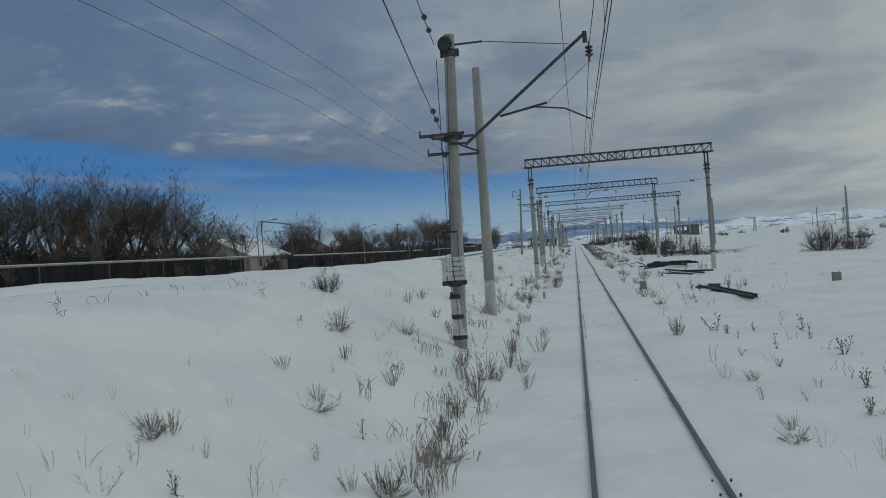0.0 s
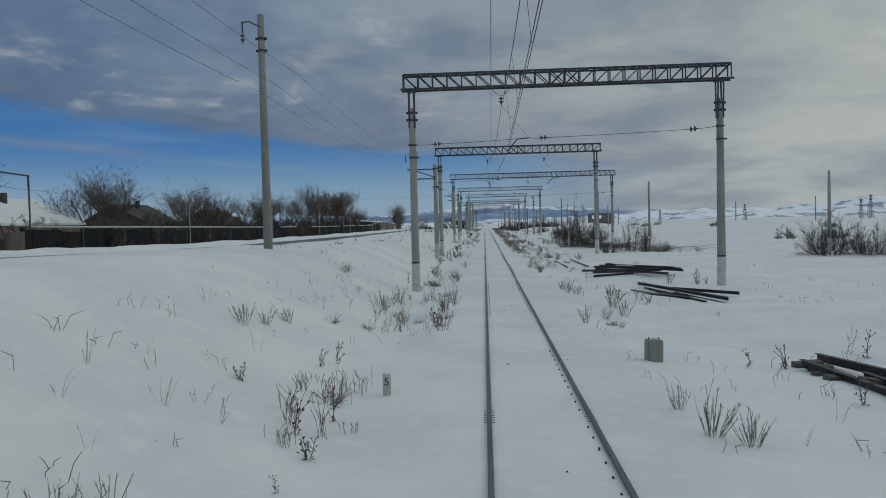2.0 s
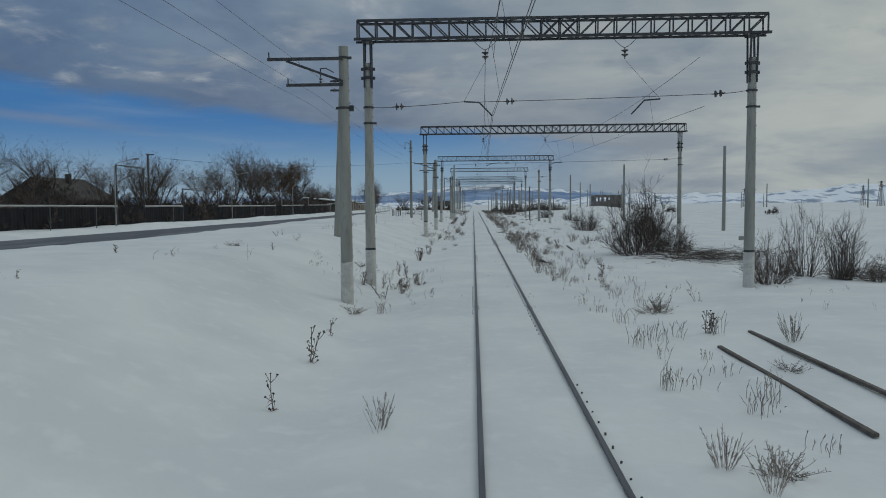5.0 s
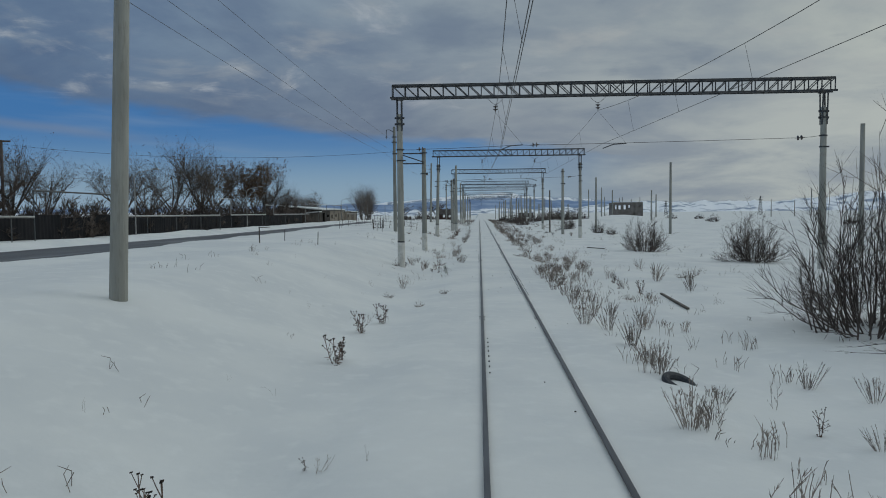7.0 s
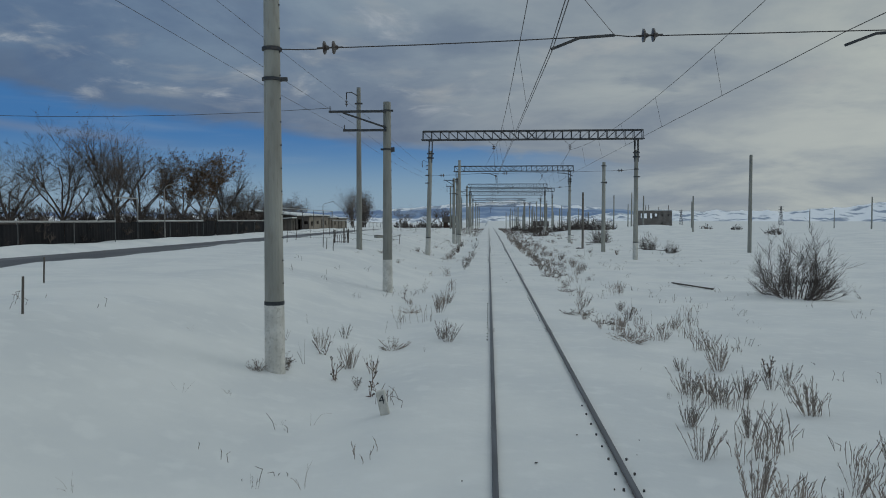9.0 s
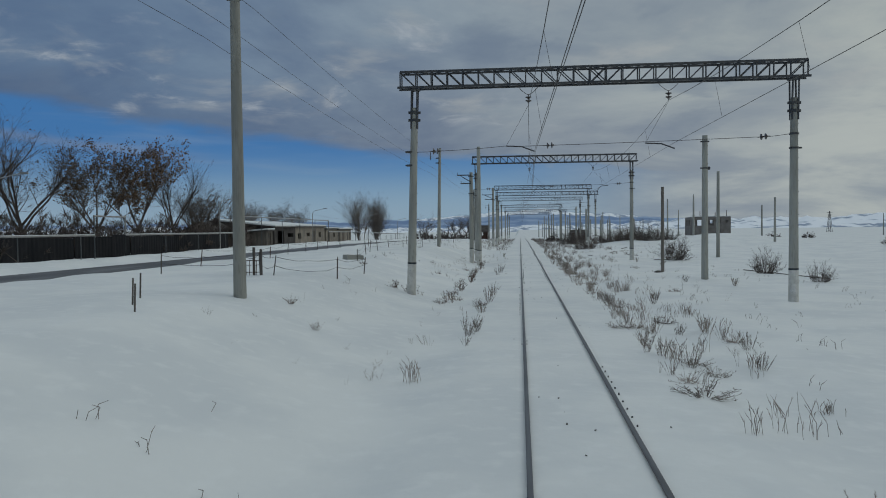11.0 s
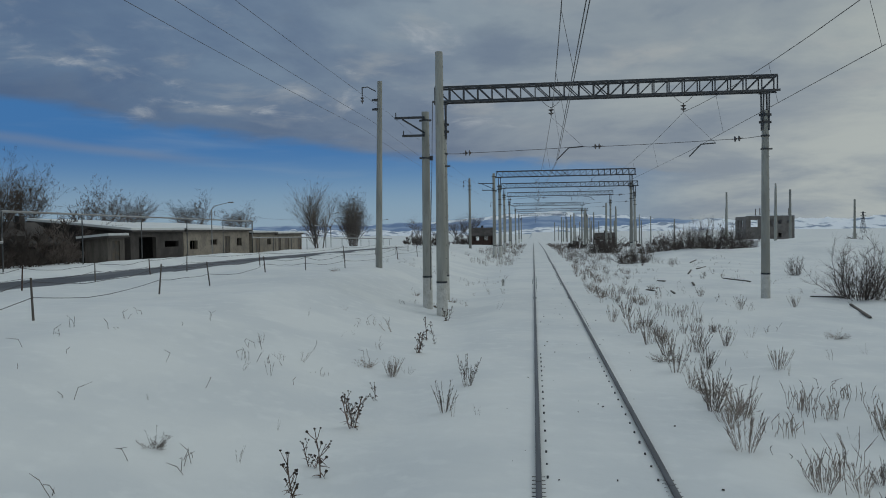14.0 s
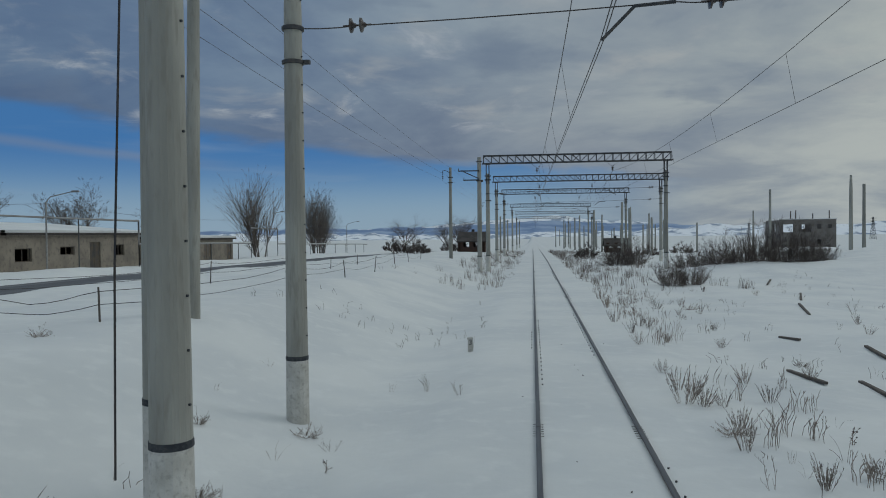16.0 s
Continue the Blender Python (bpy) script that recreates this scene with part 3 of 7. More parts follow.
# bare poles of the removed yard, right of the line
BARE = [(35.6, 107.7, 7.5), (24.8, 144.0, 8.6), (24.2, 191.3, 9.1), (19.5, 223.1, 8.6), (29.3, 277.0, 8.4), (33.0, 283.0, 7.9), (38.0, 262.0, 7.2), (30.0, 303.4, 8.6), (11.0, 303.0, 7.2), (9.2, 326.0, 6.9), (16.0, 335.0, 7.4), (22.0, 352.0, 6.9), (13.0, 372.0, 6.4), (27.0, 380.0, 6.6), (48.0, 300.0, 7.0), (118.3, 401.0, 6.4), (133.5, 415.0, 6.2), (9.5, 410.0, 5.9), (18.0, 425.0, 5.6), (33.0, 400.0, 6.4), (44.0, 360.0, 7.4), (-7.0, 345.0, 6.5), (-6.6, 375.0, 6.3), (90.0, 300.0, 8.0), (105.0, 270.0, 8.4)]
for x, y, top in BARE:
    th = concrete_pole("bare_pole", x, y, top, 0.19, 0.14, wash=0, band=False)
    tagged(th, "bare weathered concrete pole standing in the snowy yard", "pole", "bare yard poles")
for k in range(26):
    x, y = (8.5, 14.0, 21.0, 27.5)[k % 4] + 1.5 * math.sin(k * 2.4), 318 + 7.5 * k
    th = concrete_pole("bare_pole", x, y, ground_z(x, y) + 6.6 + 1.2 * math.sin(k * 1.7), 0.19, 0.14, wash=0, band=False)
    tagged(th, "bare weathered concrete pole standing in the snowy yard", "pole", "bare yard poles")
# short slim post
OLDWOOD = material("weathered_post", (0.20, 0.18, 0.155), (0.14, 0.125, 0.108), scale=4, stretch=(1, 1, 0.15), rough=0.9, bump=0.3, bump_scale=30)
th = concrete_pole("steel_post", 9.0, 197.0, 5.75, 0.12, 0.10, wash=0, band=False)
tagged(th, "slim weathered grey post in the snow beside the track", "post")
th.children[0].data.materials[0] = OLDWOOD

# ---- vegetation meshes ----
BARK = material("bare_twigs", (0.082, 0.067, 0.059), (0.12, 0.098, 0.085), scale=1.2, rough=0.9, tint=0.25)
PALETWIG = material("pale_twigs", (0.17, 0.145, 0.125), (0.12, 0.10, 0.088), scale=1.2, rough=0.9, tint=0.15)
LEAF = material("withered_leaves", (0.11, 0.065, 0.04), (0.16, 0.10, 0.06), scale=3, rough=0.85, tint=0.1)
WEED = material("dry_weed", (0.285, 0.24, 0.205), (0.165, 0.138, 0.118), scale=2.5, rough=0.95, tint=0.3)
HEAD = material("seed_heads", (0.055, 0.043, 0.035), (0.09, 0.07, 0.055), scale=20, rough=0.95)
rnd = random.Random(7)


def stick_mesh(name, segs, mat, leaves=(), leaf_mat=None, sides=3):
    """One mesh of thin tapered sticks, (a, b, ra, rb), and small leaf blades, (centre, u, v)."""
    verts, faces, mats = [], [], []
    for a, b, ra, rb in segs:
        d = b - a
        if d.length < 1e-5:
            continue
        u = d.orthogonal().normalized()
        w = d.cross(u).normalized()
        k = len(verts)
        for c, r in ((a, ra), (b, rb)):
            for i in range(sides):
                t = 2 * math.pi * i / sides
                verts.append(c + u * (r * math.cos(t)) + w * (r * math.sin(t)))
        for i in range(sides):
            j = (i + 1) % sides
            faces.append((k + i, k + j, k + sides + j, k + sides + i))
            mats.append(0)
    for c, u, v in leaves:
        k = len(verts)
        verts += [c - u, c + v * 0.5, c + u, c - v * 0.5]
        faces.append((k, k + 1, k + 2, k + 3))
        mats.append(1)
    me = bpy.data.meshes.new(name)
    me.from_pydata(verts, [], faces)
    me.materials.append(mat)
    if leaf_mat:
        me.materials.append(leaf_mat)
        me.polygons.foreach_set("material_index", mats)
    return me


def grow(segs, p, d, length, r, depth, spread, lift, kids, tips=None, wob=0.25):
    """A branch of bent pieces that carries smaller branches."""
    n = (1, 2, 3, 3, 3)[depth]
    for i in range(n):
        d = (d + Vector((rnd.uniform(-1, 1), rnd.uniform(-1, 1), rnd.uniform(-1, 1) * 0.5 + lift)) * wob).normalized()
        q = p + d * (length / n)
        r2 = r * (0.82 if depth else 0.6)
        segs.append((p, q, r, r2))
        if depth and (i > 0 or depth < 3):
            for _ in range(kids + (1 if depth == 1 else 0)):
                side = Vector((rnd.uniform(-1, 1), rnd.uniform(-1, 1), rnd.uniform(-0.2, 1.0))).normalized()
                grow(segs, p.lerp(q, rnd.random()), (d * (1 - spread) + side * spread).normalized(), length * rnd.uniform(0.45, 0.7), r2 * 0.55, depth - 1, spread, lift, kids, tips, wob)
        p, r = q, r2
    if tips is not None and depth == 0:
        tips.append((p, d))


def leafage(tips, n, size):
    out = []
    for p, d in tips:
        for _ in range(n):
            c = p - d * rnd.uniform(0, 0.5) + Vector((rnd.uniform(-0.15, 0.15), rnd.uniform(-0.15, 0.15), rnd.uniform(-0.15, 0.15)))
            u = Vector((rnd.uniform(-1, 1), rnd.uniform(-1, 1), rnd.uniform(-1, 1))).normalized() * size * rnd.uniform(0.6, 1.2)
            out.append((c, u, u.orthogonal().normalized() * size * 1.3))
    return out


def tree_meshes(kind):
    trunk, crown, tips = [], [], []
    if kind == "poplar":
        for k in range(7):
            a = rnd.uniform(0, 6.3)
            p = Vector((0.5 * math.cos(a), 0.5 * math.sin(a), 0))
            segs = []
            grow(segs, p, Vector((0.12 * math.cos(a), 0.12 * math.sin(a), 1)), rnd.uniform(6, 8), 0.07, 2, 0.32, 0.5, 4, tips, 0.10)
            trunk += segs[:3]
            crown += segs[3:]
    else:
        p, d, r = Vector((0, 0, -0.3)), Vector((0, 0, 1)), 0.17
        for i in range(3):
            q = p + (d + Vector((rnd.uniform(-0.12, 0.12), rnd.uniform(-0.12, 0.12), 0))) * 0.75
            trunk.append((p, q, r, r * 0.88))
            p, r = q, r * 0.88
        for k in range(6):
            a = k * 1.05 + rnd.uniform(-0.3, 0.3)
            s = rnd.uniform(0.45, 0.9)
            segs = []
            grow(segs, p + Vector((0, 0, rnd.uniform(-0.6, 0))), Vector((s * math.cos(a), s * math.sin(a), 1)).normalized(), rnd.uniform(3.2, 4.6), 0.085, 3, 0.55, 0.25, 2, tips, 0.22)
            crown += segs
    lv = leafage(tips, 8, 0.085) if kind == "leafy" else (leafage(tips[::2], 2, 0.05) if kind == "berry" else ())
    if kind in ("bare", "poplar"):
        lv = []
        for p, q in tips:
            for _ in range(5):
                u = (q + Vector((rnd.uniform(-1, 1), rnd.uniform(-1, 1), rnd.uniform(-0.3, 1.0))) * 0.6).normalized() * rnd.uniform(0.15, 0.3)
                lv.append((p - q * rnd.uniform(0, 0.3) + u * 0.8, u, u.orthogonal().normalized() * 0.014))
    bark = PALETWIG if kind == "poplar" else BARK
    return stick_mesh("trunk", trunk, bark, sides=6), stick_mesh("crown", crown, bark, lv, bark if kind in ("bare", "poplar") else LEAF)


def bush_mesh(stems, radius, height, twigs=6, r=0.016, foot=0.22, fuzz=0, hair=0.006, split=False):
    """A rounded bush: bent stems fan out from a broad foot to a domed outline and carry fine twigs."""
    segs = []
    for k in range(stems):
        a = rnd.uniform(0, 2 * math.pi)
        e = math.asin(min(1.0, 0.06 + 0.94 * rnd.random() ** 0.8))
        tip = Vector((radius * math.cos(e) * math.cos(a), radius * math.cos(e) * math.sin(a), height * math.sin(e) * (1.12 if rnd.random() < 0.12 else 0.9)))
        tip *= rnd.uniform(0.55, 1.05)
        f = rnd.random() ** 0.5 * foot * radius
        p = Vector((f * math.cos(a + rnd.uniform(-0.6, 0.6)), f * math.sin(a), -0.1))
        d0 = (tip - p)
        L = d0.length
        bow = Vector((math.cos(a), math.sin(a), -0.8 + rnd.uniform(-0.3, 0.5))) * L * rnd.uniform(0.02, 0.10)
        n = 5
        pts = [p + d0 * (i / n) + bow * (4 * (i / n) * (1 - i / n)) + Vector((rnd.uniform(-1, 1), rnd.uniform(-1, 1), rnd.uniform(-1, 1))) * L * 0.018 for i in range(n + 1)]
        for i in range(n):
            ra, rb = r * (1 - 0.85 * i / n), r * (1 - 0.85 * (i + 1) / n)
            segs.append((pts[i], pts[i + 1], ra, rb))
        for _ in range(twigs):
            i = rnd.randrange(1, n)
            q = pts[i].lerp(pts[i + 1], rnd.random())
            d = (d0.normalized() * 0.7 + Vector((rnd.uniform(-1, 1), rnd.uniform(-1, 1), rnd.uniform(-0.5, 1.0))) * 0.65).normalized()
            l1 = L * rnd.uniform(0.12, 0.3)
            m = q + d * l1 * 0.5
            d2 = (d + Vector((rnd.uniform(-1, 1), rnd.uniform(-1, 1), rnd.uniform(-0.3, 0.8))) * 0.3).normalized()
            segs += [(q, m, r * 0.38, r * 0.3), (m, m + d2 * l1 * 0.5, r * 0.3, r * 0.14)]
            for _ in range(2):
                d3 = (d + Vector((rnd.uniform(-1, 1), rnd.uniform(-1, 1), rnd.uniform(-0.4, 0.8))) * 0.8).normalized()
                segs.append((m, m + d3 * l1 * rnd.uniform(0.3, 0.6), r * 0.26, r * 0.12))
    # finest twigs, too thin to be round: narrow pointed slivers along the outer stems
    hairs = []
    thin = [s for s in segs if s[2] < r * 0.7]
    for _ in range(fuzz):
        a, b, ra, rb = rnd.choice(thin)
        c = a.lerp(b, rnd.random())
        u = ((b - a).normalized() + Vector((rnd.uniform(-1, 1), rnd.uniform(-1, 1), rnd.uniform(-0.4, 1.0))) * 0.7).normalized() * rnd.uniform(0.06, 0.13) * height
        c = c + u * 0.8
        c.z = max(c.z, 0.05)
        hairs.append((c, u, u.orthogonal().normalized() * hair * 2 * rnd.uniform(0.6, 1.2)))
    if split:
        thick = [g for g in segs if g[2] > r * 0.45]
        return stick_mesh("stems", thick, BARK, sides=5), stick_mesh("twigs", [g for g in segs if g[2] <= r * 0.45], BARK, hairs, BARK)
    return stick_mesh("twigs", segs, BARK, hairs, BARK)


TREES = [tree_meshes("bare"), tree_meshes("bare"), tree_meshes("berry"), tree_meshes("leafy"), tree_meshes("poplar")]
SHRUBS = [bush_mesh(38, 1.05, 2.1, 6, 0.014, 0.22, 350, 0.004), bush_mesh(34, 1.15, 2.0, 6, 0.014, 0.22, 350, 0.004), bush_mesh(32, 0.95, 2.1, 6, 0.014, 0.22, 350, 0.004)]
DENSE = [bush_mesh(70, 1.35, 2.0, 6, 0.014, 0.3, 900, 0.005), bush_mesh(64, 1.5, 1.9, 6, 0.014, 0.3, 900, 0.005)]
BIGBUSH = bush_mesh(105, 2.8, 4.3, 11, 0.022, 0.42, 3800, 0.005, True)
SIDEBUSH = bush_mesh(72, 2.1, 2.8, 9, 0.018, 0.34, 2800, 0.0045, True)
HEDGES = [bush_mesh(30, 1.4, 2.1, 3, 0.026, 0.8, 1500, 0.013), bush_mesh(30, 1.5, 2.0, 3, 0.026, 0.8, 1500, 0.013), bush_mesh(28, 1.3, 2.2, 3, 0.026, 0.8, 1400, 0.013)]


CROWN_TOP = [sorted(v.co.z for v in c.vertices)[int(len(c.vertices) * 0.97)] for t, c in TREES]


def tree(x, y, kind, top, label, width=1.0):
    base = ground_z(x, y)
    th = empty("tree", (x, y, base), rnd.uniform(0, 360))
    native = CROWN_TOP[kind]
    s = (top - base) / native
    for nm, me in zip(("trunk", "crown"), TREES[kind]):
        ob = new(nm, me)
        ob.parent = th
    th.scale = (s * width, s * width, s)
    return tagged(th, label, "tree", "roadside trees")


def shrub(x, y, size, kind=None, height=1.0, label="bare brown leafless shrub rising out of the snow", group="bare shrubs", dense=False):
    pool = HEDGES if (x < -25 or y > 290 or x > 30) else (DENSE if dense else SHRUBS)
    me = pool[rnd.randrange(len(pool))] if kind is None else pool[kind]
    ob = new("shrub", me)
    ob.matrix_basis = pose(x, y, ground_z(x, y), 0, 0, rnd.uniform(0, 360)) @ Matrix.Diagonal((size, size, size * height, 1))
    return tagged(ob, label, "shrub", group)


# ---- the tensioning pole and its neighbour ----
def tension_pole(x, y, top):
    th = concrete_pole("tensioning_pole", x, y, top, 0.19, 0.15, wash=0, band=False, lean=(0.034, 0))
    tagged(th, "concrete catenary tensioning pole with white counterweight blocks and black rings", "pole")
    g = ground_z(x, y)
    for k, z in enumerate((0.28, 0.86, 1.42)):
        bm = bmesh.new()
        lathe(bm, [(g + z - 0.06, 0.19), (g + z - 0.055, 0.205), (g + z + 0.055, 0.205), (g + z + 0.06, 0.19)], n=18)
        part("painted_ring", bm, BLACKBAND, th, "black painted ring")
        if k < 2:
            bm = bmesh.new()
            lathe(bm, [(g + z + 0.062, 0.19), (g + z + 0.066, 0.199), (g + z + 0.49, 0.196), (g + z + 0.494, 0.185)], n=18)
            part("whitewash_band", bm, WHITEWASH, th, "whitewashed band")
    # counterweight: two columns of blocks on a slotted plate, hung on a rod frame
    z0 = g + 1.86
    bm = bmesh.new()
    box(bm, (-0.33, -0.36, z0 - 0.12), (0.33, -0.16, z0))
    box(bm, (-0.16, -0.34, z0 - 0.16), (0.16, -0.18, z0 - 0.12))
    part("weight_plate", bm, BLACKBAND, th, "black painted plate under the weights")
    for side in (-1, 1):
        for k in range(5):
            w = 0.31 if k % 2 == 0 else 0.30
            for cut in ((0.0, w),) if k % 2 else ((0.0, 0.17), (0.185, w)):
                bm = bmesh.new()
                j = rnd.uniform(-0.008, 0.008)
                a, b = 0.012 + cut[0], 0.012 + cut[1]
                x0, x1 = (a, b) if side > 0 else (-b, -a)
                vs = box(bm, (x0 + j, -0.37 + j, z0 + 0.006 + k * 0.132), (x1 + j, -0.15 + j, z0 + 0.122 + k * 0.132))
                bmesh.ops.bevel(bm, geom=bm.edges[:], offset=0.012, segments=1, affect="EDGES")
                part("weight_block", bm, WHITEWASH, th)
    bm = bmesh.new()
    zt = z0 + 0.68
    for s in (-0.19, 0.16):
        rod(bm, (s, -0.26, z0), (s, -0.26, zt + 0.68), 0.012)
    bar(bm, (-0.22, -0.26, zt + 0.66), (0.19, -0.26, zt + 0.66), 0.06, 0.05)
    rod(bm, (-0.01, -0.25, zt + 0.66), (0.25, -0.22, top - 0.4), 0.009)
    rod(bm, (0.02, -0.2, g + 0.1), (0.0, -0.2, z0 - 0.2), 0.007)
    part("weight_frame", bm, STEEL, th)
    bm = bmesh.new()
    lathe(bm, [(-0.05, 0.19), (-0.03, 0.21), (-0.02, 0.15), (0.02, 0.15), (0.03, 0.21), (0.05, 0.19)], n=16, at=(0.19, -0.2, top - 0.28), axis=(0.3, 1, 0))
    part("pulley_wheel", bm, BLACKBAND, th, "black grooved pulley wheel")
    for cx, z in ((0.28, top - 0.5), (0.2, 6.2)):
        bm = bmesh.new()
        collar(bm, cx, 0, z, 0.162, 0.21)
        part("collar", bm, STEEL, th)
    for x0, x1, z in ((-0.7, 0.55, 6.24), (-0.5, 0.1, 5.72)):
        bm = bmesh.new()
        crossarm(bm, x0, x1, -0.2, z, 0.04)
        rod(bm, (x0 + 0.02, -0.2, z), (x0 + 0.02, -0.2, z + 0.16), 0.02)
        part("bracket", bm, STEEL, th)
    bm = bmesh.new()
    bar(bm, (-0.5, -0.2, 6.24), (0.2, -0.2, 6.0), 0.05)
    bar(bm, (0.12, -0.2, 5.98), (0.65, -0.2, 5.95), 0.06)
    part("brace", bm, STEEL, th)
    bm = bmesh.new()
    tube_path(bm, [(0.55, -0.1, 5.92), (3.98, 0, 8.62)], 0.045, n=8)
    box(bm, (3.9, -0.02, 8.35), (4.02, 0.02, 8.66))
    part("cantilever_strut", bm, STEEL, th, "slanting steel cantilever strut")
    bm = bmesh.new()
    tube_path(bm, [(0.42, 0, 8.72), (1.2, 0, 8.72)], 0.03, n=6)
    tube_path(bm, [(1.2, 0, 8.72), (3.55, 0, 8.36)], 0.012, n=5)
    part("tie_rod", bm, STEEL, th)
    bm = bmesh.new()
    insulator(bm, (4.05, 0, 8.38), (4.05, 0, 7.82), 3, 0.11)
    part("insulator", bm, PORCELAIN, th)
    bm = bmesh.new()
    tube_path(bm, [(1.55, 0, 6.62), (2.85, 0, 6.86)], 0.035, n=6)
    tube_path(bm, [(2.5, 0, 6.78), (3.3, 0, 6.66), (3.98, 0, 6.30)], 0.024, n=6)
    tube_path(bm, [(2.85, 0, 6.86), (4.05, 0, 7.85)], 0.006)
    part("registration_arm", bm, STEEL, th)
    return th


tension_pole(-4.12, 20.2, 9.0)
for b, z, off in (((-1.2, -12.0, 8.7), 8.72, -0.1), ((-0.6, -12.0, 6.95), 6.4, -0.1)):
    bm = bmesh.new()
    a = Vector((-4.12 + off, 20.0, z))
    tube_path(bm, sag(a, b, 0.25, 6), 0.011)
    d = (Vector(b) - a).normalized()
    for k in (1.2, 2.3):
        insulator(bm, a + d * k, a + d * (k + 0.5), 1, 0.07)
    tagged(part("anchor_wire", bm, WIRE), "tensioned anchor wire with small insulators on the pole", "overhead wire")

pole_b = concrete_pole("catenary_pole", -4.28, 29.3, 10.2, 0.225, 0.155, wash=1.35, band=False, bolts=18, lean=(0.008, 0))
tagged(pole_b, "thick grey concrete pole with whitewashed foot and steel cross-arms", "pole", "catenary poles")
for reach, z in ((1.85, 7.5), (1.45, 6.78)):
    bm = bmesh.new()
    crossarm(bm, -reach, 0.0, -0.25, z, 0.045)
    rod(bm, (-reach + 0.03, -0.25, z), (-reach + 0.03, -0.25, z + 0.22), 0.02)
    part("cross_arm", bm, STEEL, pole_b)
bm = bmesh.new()
bar(bm, (-1.35, -0.25, 7.45), (0.0, -0.25, 6.85), 0.07)
part("brace", bm, STEEL, pole_b)


def guy_wires():
    th = tagged(empty("guy_wires"), "pair of steel guy wires running down to a ground anchor", "guy wire")
    foot = Vector((-5.6, 28.0, ground_z(-5.6, 28.0) - 0.02))
    for k, b in enumerate(((-4.25, 20.35, 8.4), (-4.15, 20.4, 6.3))):
        bm = bmesh.new()
        tube_path(bm, [foot + Vector((0.04 * k, 0, 0.25)), b], 0.012, n=5)
        d = (Vector(b) - foot).normalized()
        rod(bm, foot + d * (1.7 + 2.2 * k), foot + d * (1.95 + 2.2 * k), 0.035)
        part("guy_wire", bm, WIRE, th)
    bm = bmesh.new()
    box(bm, (-0.12, -0.09, -0.2), (0.12, 0.09, 0.32), 0, Matrix.Translation(foot) @ pose(0, 0, 0, 18, 8, 20))
    bmesh.ops.bevel(bm, geom=bm.edges[:], offset=0.015, segments=1, affect="EDGES")
    part("ground_anchor", bm, RUST, th, "rusty ground anchor")


RUST = material("rust", (0.085, 0.045, 0.030), (0.05, 0.035, 0.03), scale=9, rough=0.9, bump=0.4, bump_scale=40)
guy_wires()

# loose cable that hangs beside the double pole
bm = bmesh.new()
tube_path(bm, [(-4.72, 209.2, 8.2), (-4.78, 209.12, 5.2), (-4.86, 209.1, 2.8), (-4.88, 209.08, 0.75)], 0.012, n=5)
tagged(part("hanging_cable", bm, WIRE), "loose black cable hanging beside the concrete poles", "cable")


# ---- roadside: fence, gas pipe, lamps ----
SHEET = material("dark_sheet_fence", (0.009, 0.010, 0.0125), (0.017, 0.017, 0.019), scale=1.5, stretch=(1, 1, 0.3), rough=0.75, fine=(0.03, 0.028, 0.028), fine_scale=2, fine_amount=0.4, tint=0.15, spec=0.15)
PIPE = material("grey_gas_pipe", (0.30, 0.30, 0.29), (0.22, 0.215, 0.205), scale=1.5, rough=0.6, fine=(0.14, 0.11, 0.09), fine_scale=11, fine_amount=0.4)
DARKPIPE = material("dark_pipe", (0.06, 0.07, 0.075), (0.10, 0.10, 0.10), scale=2, rough=0.6)


def sheet_panel_mesh(w, h):
    bm = bmesh.new()
    n = 12
    prev = None
    for i in range(n + 1):
        y = w * i / n
        x = 0.009 if i % 2 else -0.009
        row = [bm.verts.new((x + o, y, z)) for o in (0.0, -0.02) for z in (-0.3, h)]
        if prev:
            bm.faces.new((prev[0], row[0], row[1], prev[1]))
            bm.faces.new((prev[2], prev[3], row[3], row[2]))
            bm.faces.new((prev[1], row[1], row[3], prev[3]))
        prev = row
    me = bpy.data.meshes.new("fence_panel")
    bm.to_mesh(me)
    bm.free()
    me.materials.append(SHEET)
    return me


GATES = [(65.5, 73.5)]
fence = tagged(empty("sheet_fence", (WALL_X - 0.35, 0, 0)), "long dark sheet-metal fence along the snowy roadside", "fence")
panel_meshes = [sheet_panel_mesh(2.44, 1.55), sheet_panel_mesh(2.44, 1.72), sheet_panel_mesh(2.44, 1.45)]
y = -26.0
while y < 217:
    if not any(a - 2.2 < y < b for a, b in GATES):
        ob = new("fence_panel", rnd.choice(panel_meshes))
        ob.parent = fence
        ob.matrix_basis = pose(rnd.uniform(-0.03, 0.03), y, ground_z(WALL_X - 0.35, y + 1.2) + rnd.uniform(-0.04, 0.04), 0, rnd.uniform(-1.5, 1.5), 0)
    y += 2.45

# gas pipe on posts, lifted over the driveways; (y from, y to, height above the ground)
LIFTS = [(65.8, 73.2, 4.9), (126.2, 131.2, 5.0), (139.8, 150.0, 3.35), (174.3, 178.0, 3.5), (192.0, 196.0, 2.95), (217.6, 254.0, 3.35), (276.0, 284.0, 3.2)]


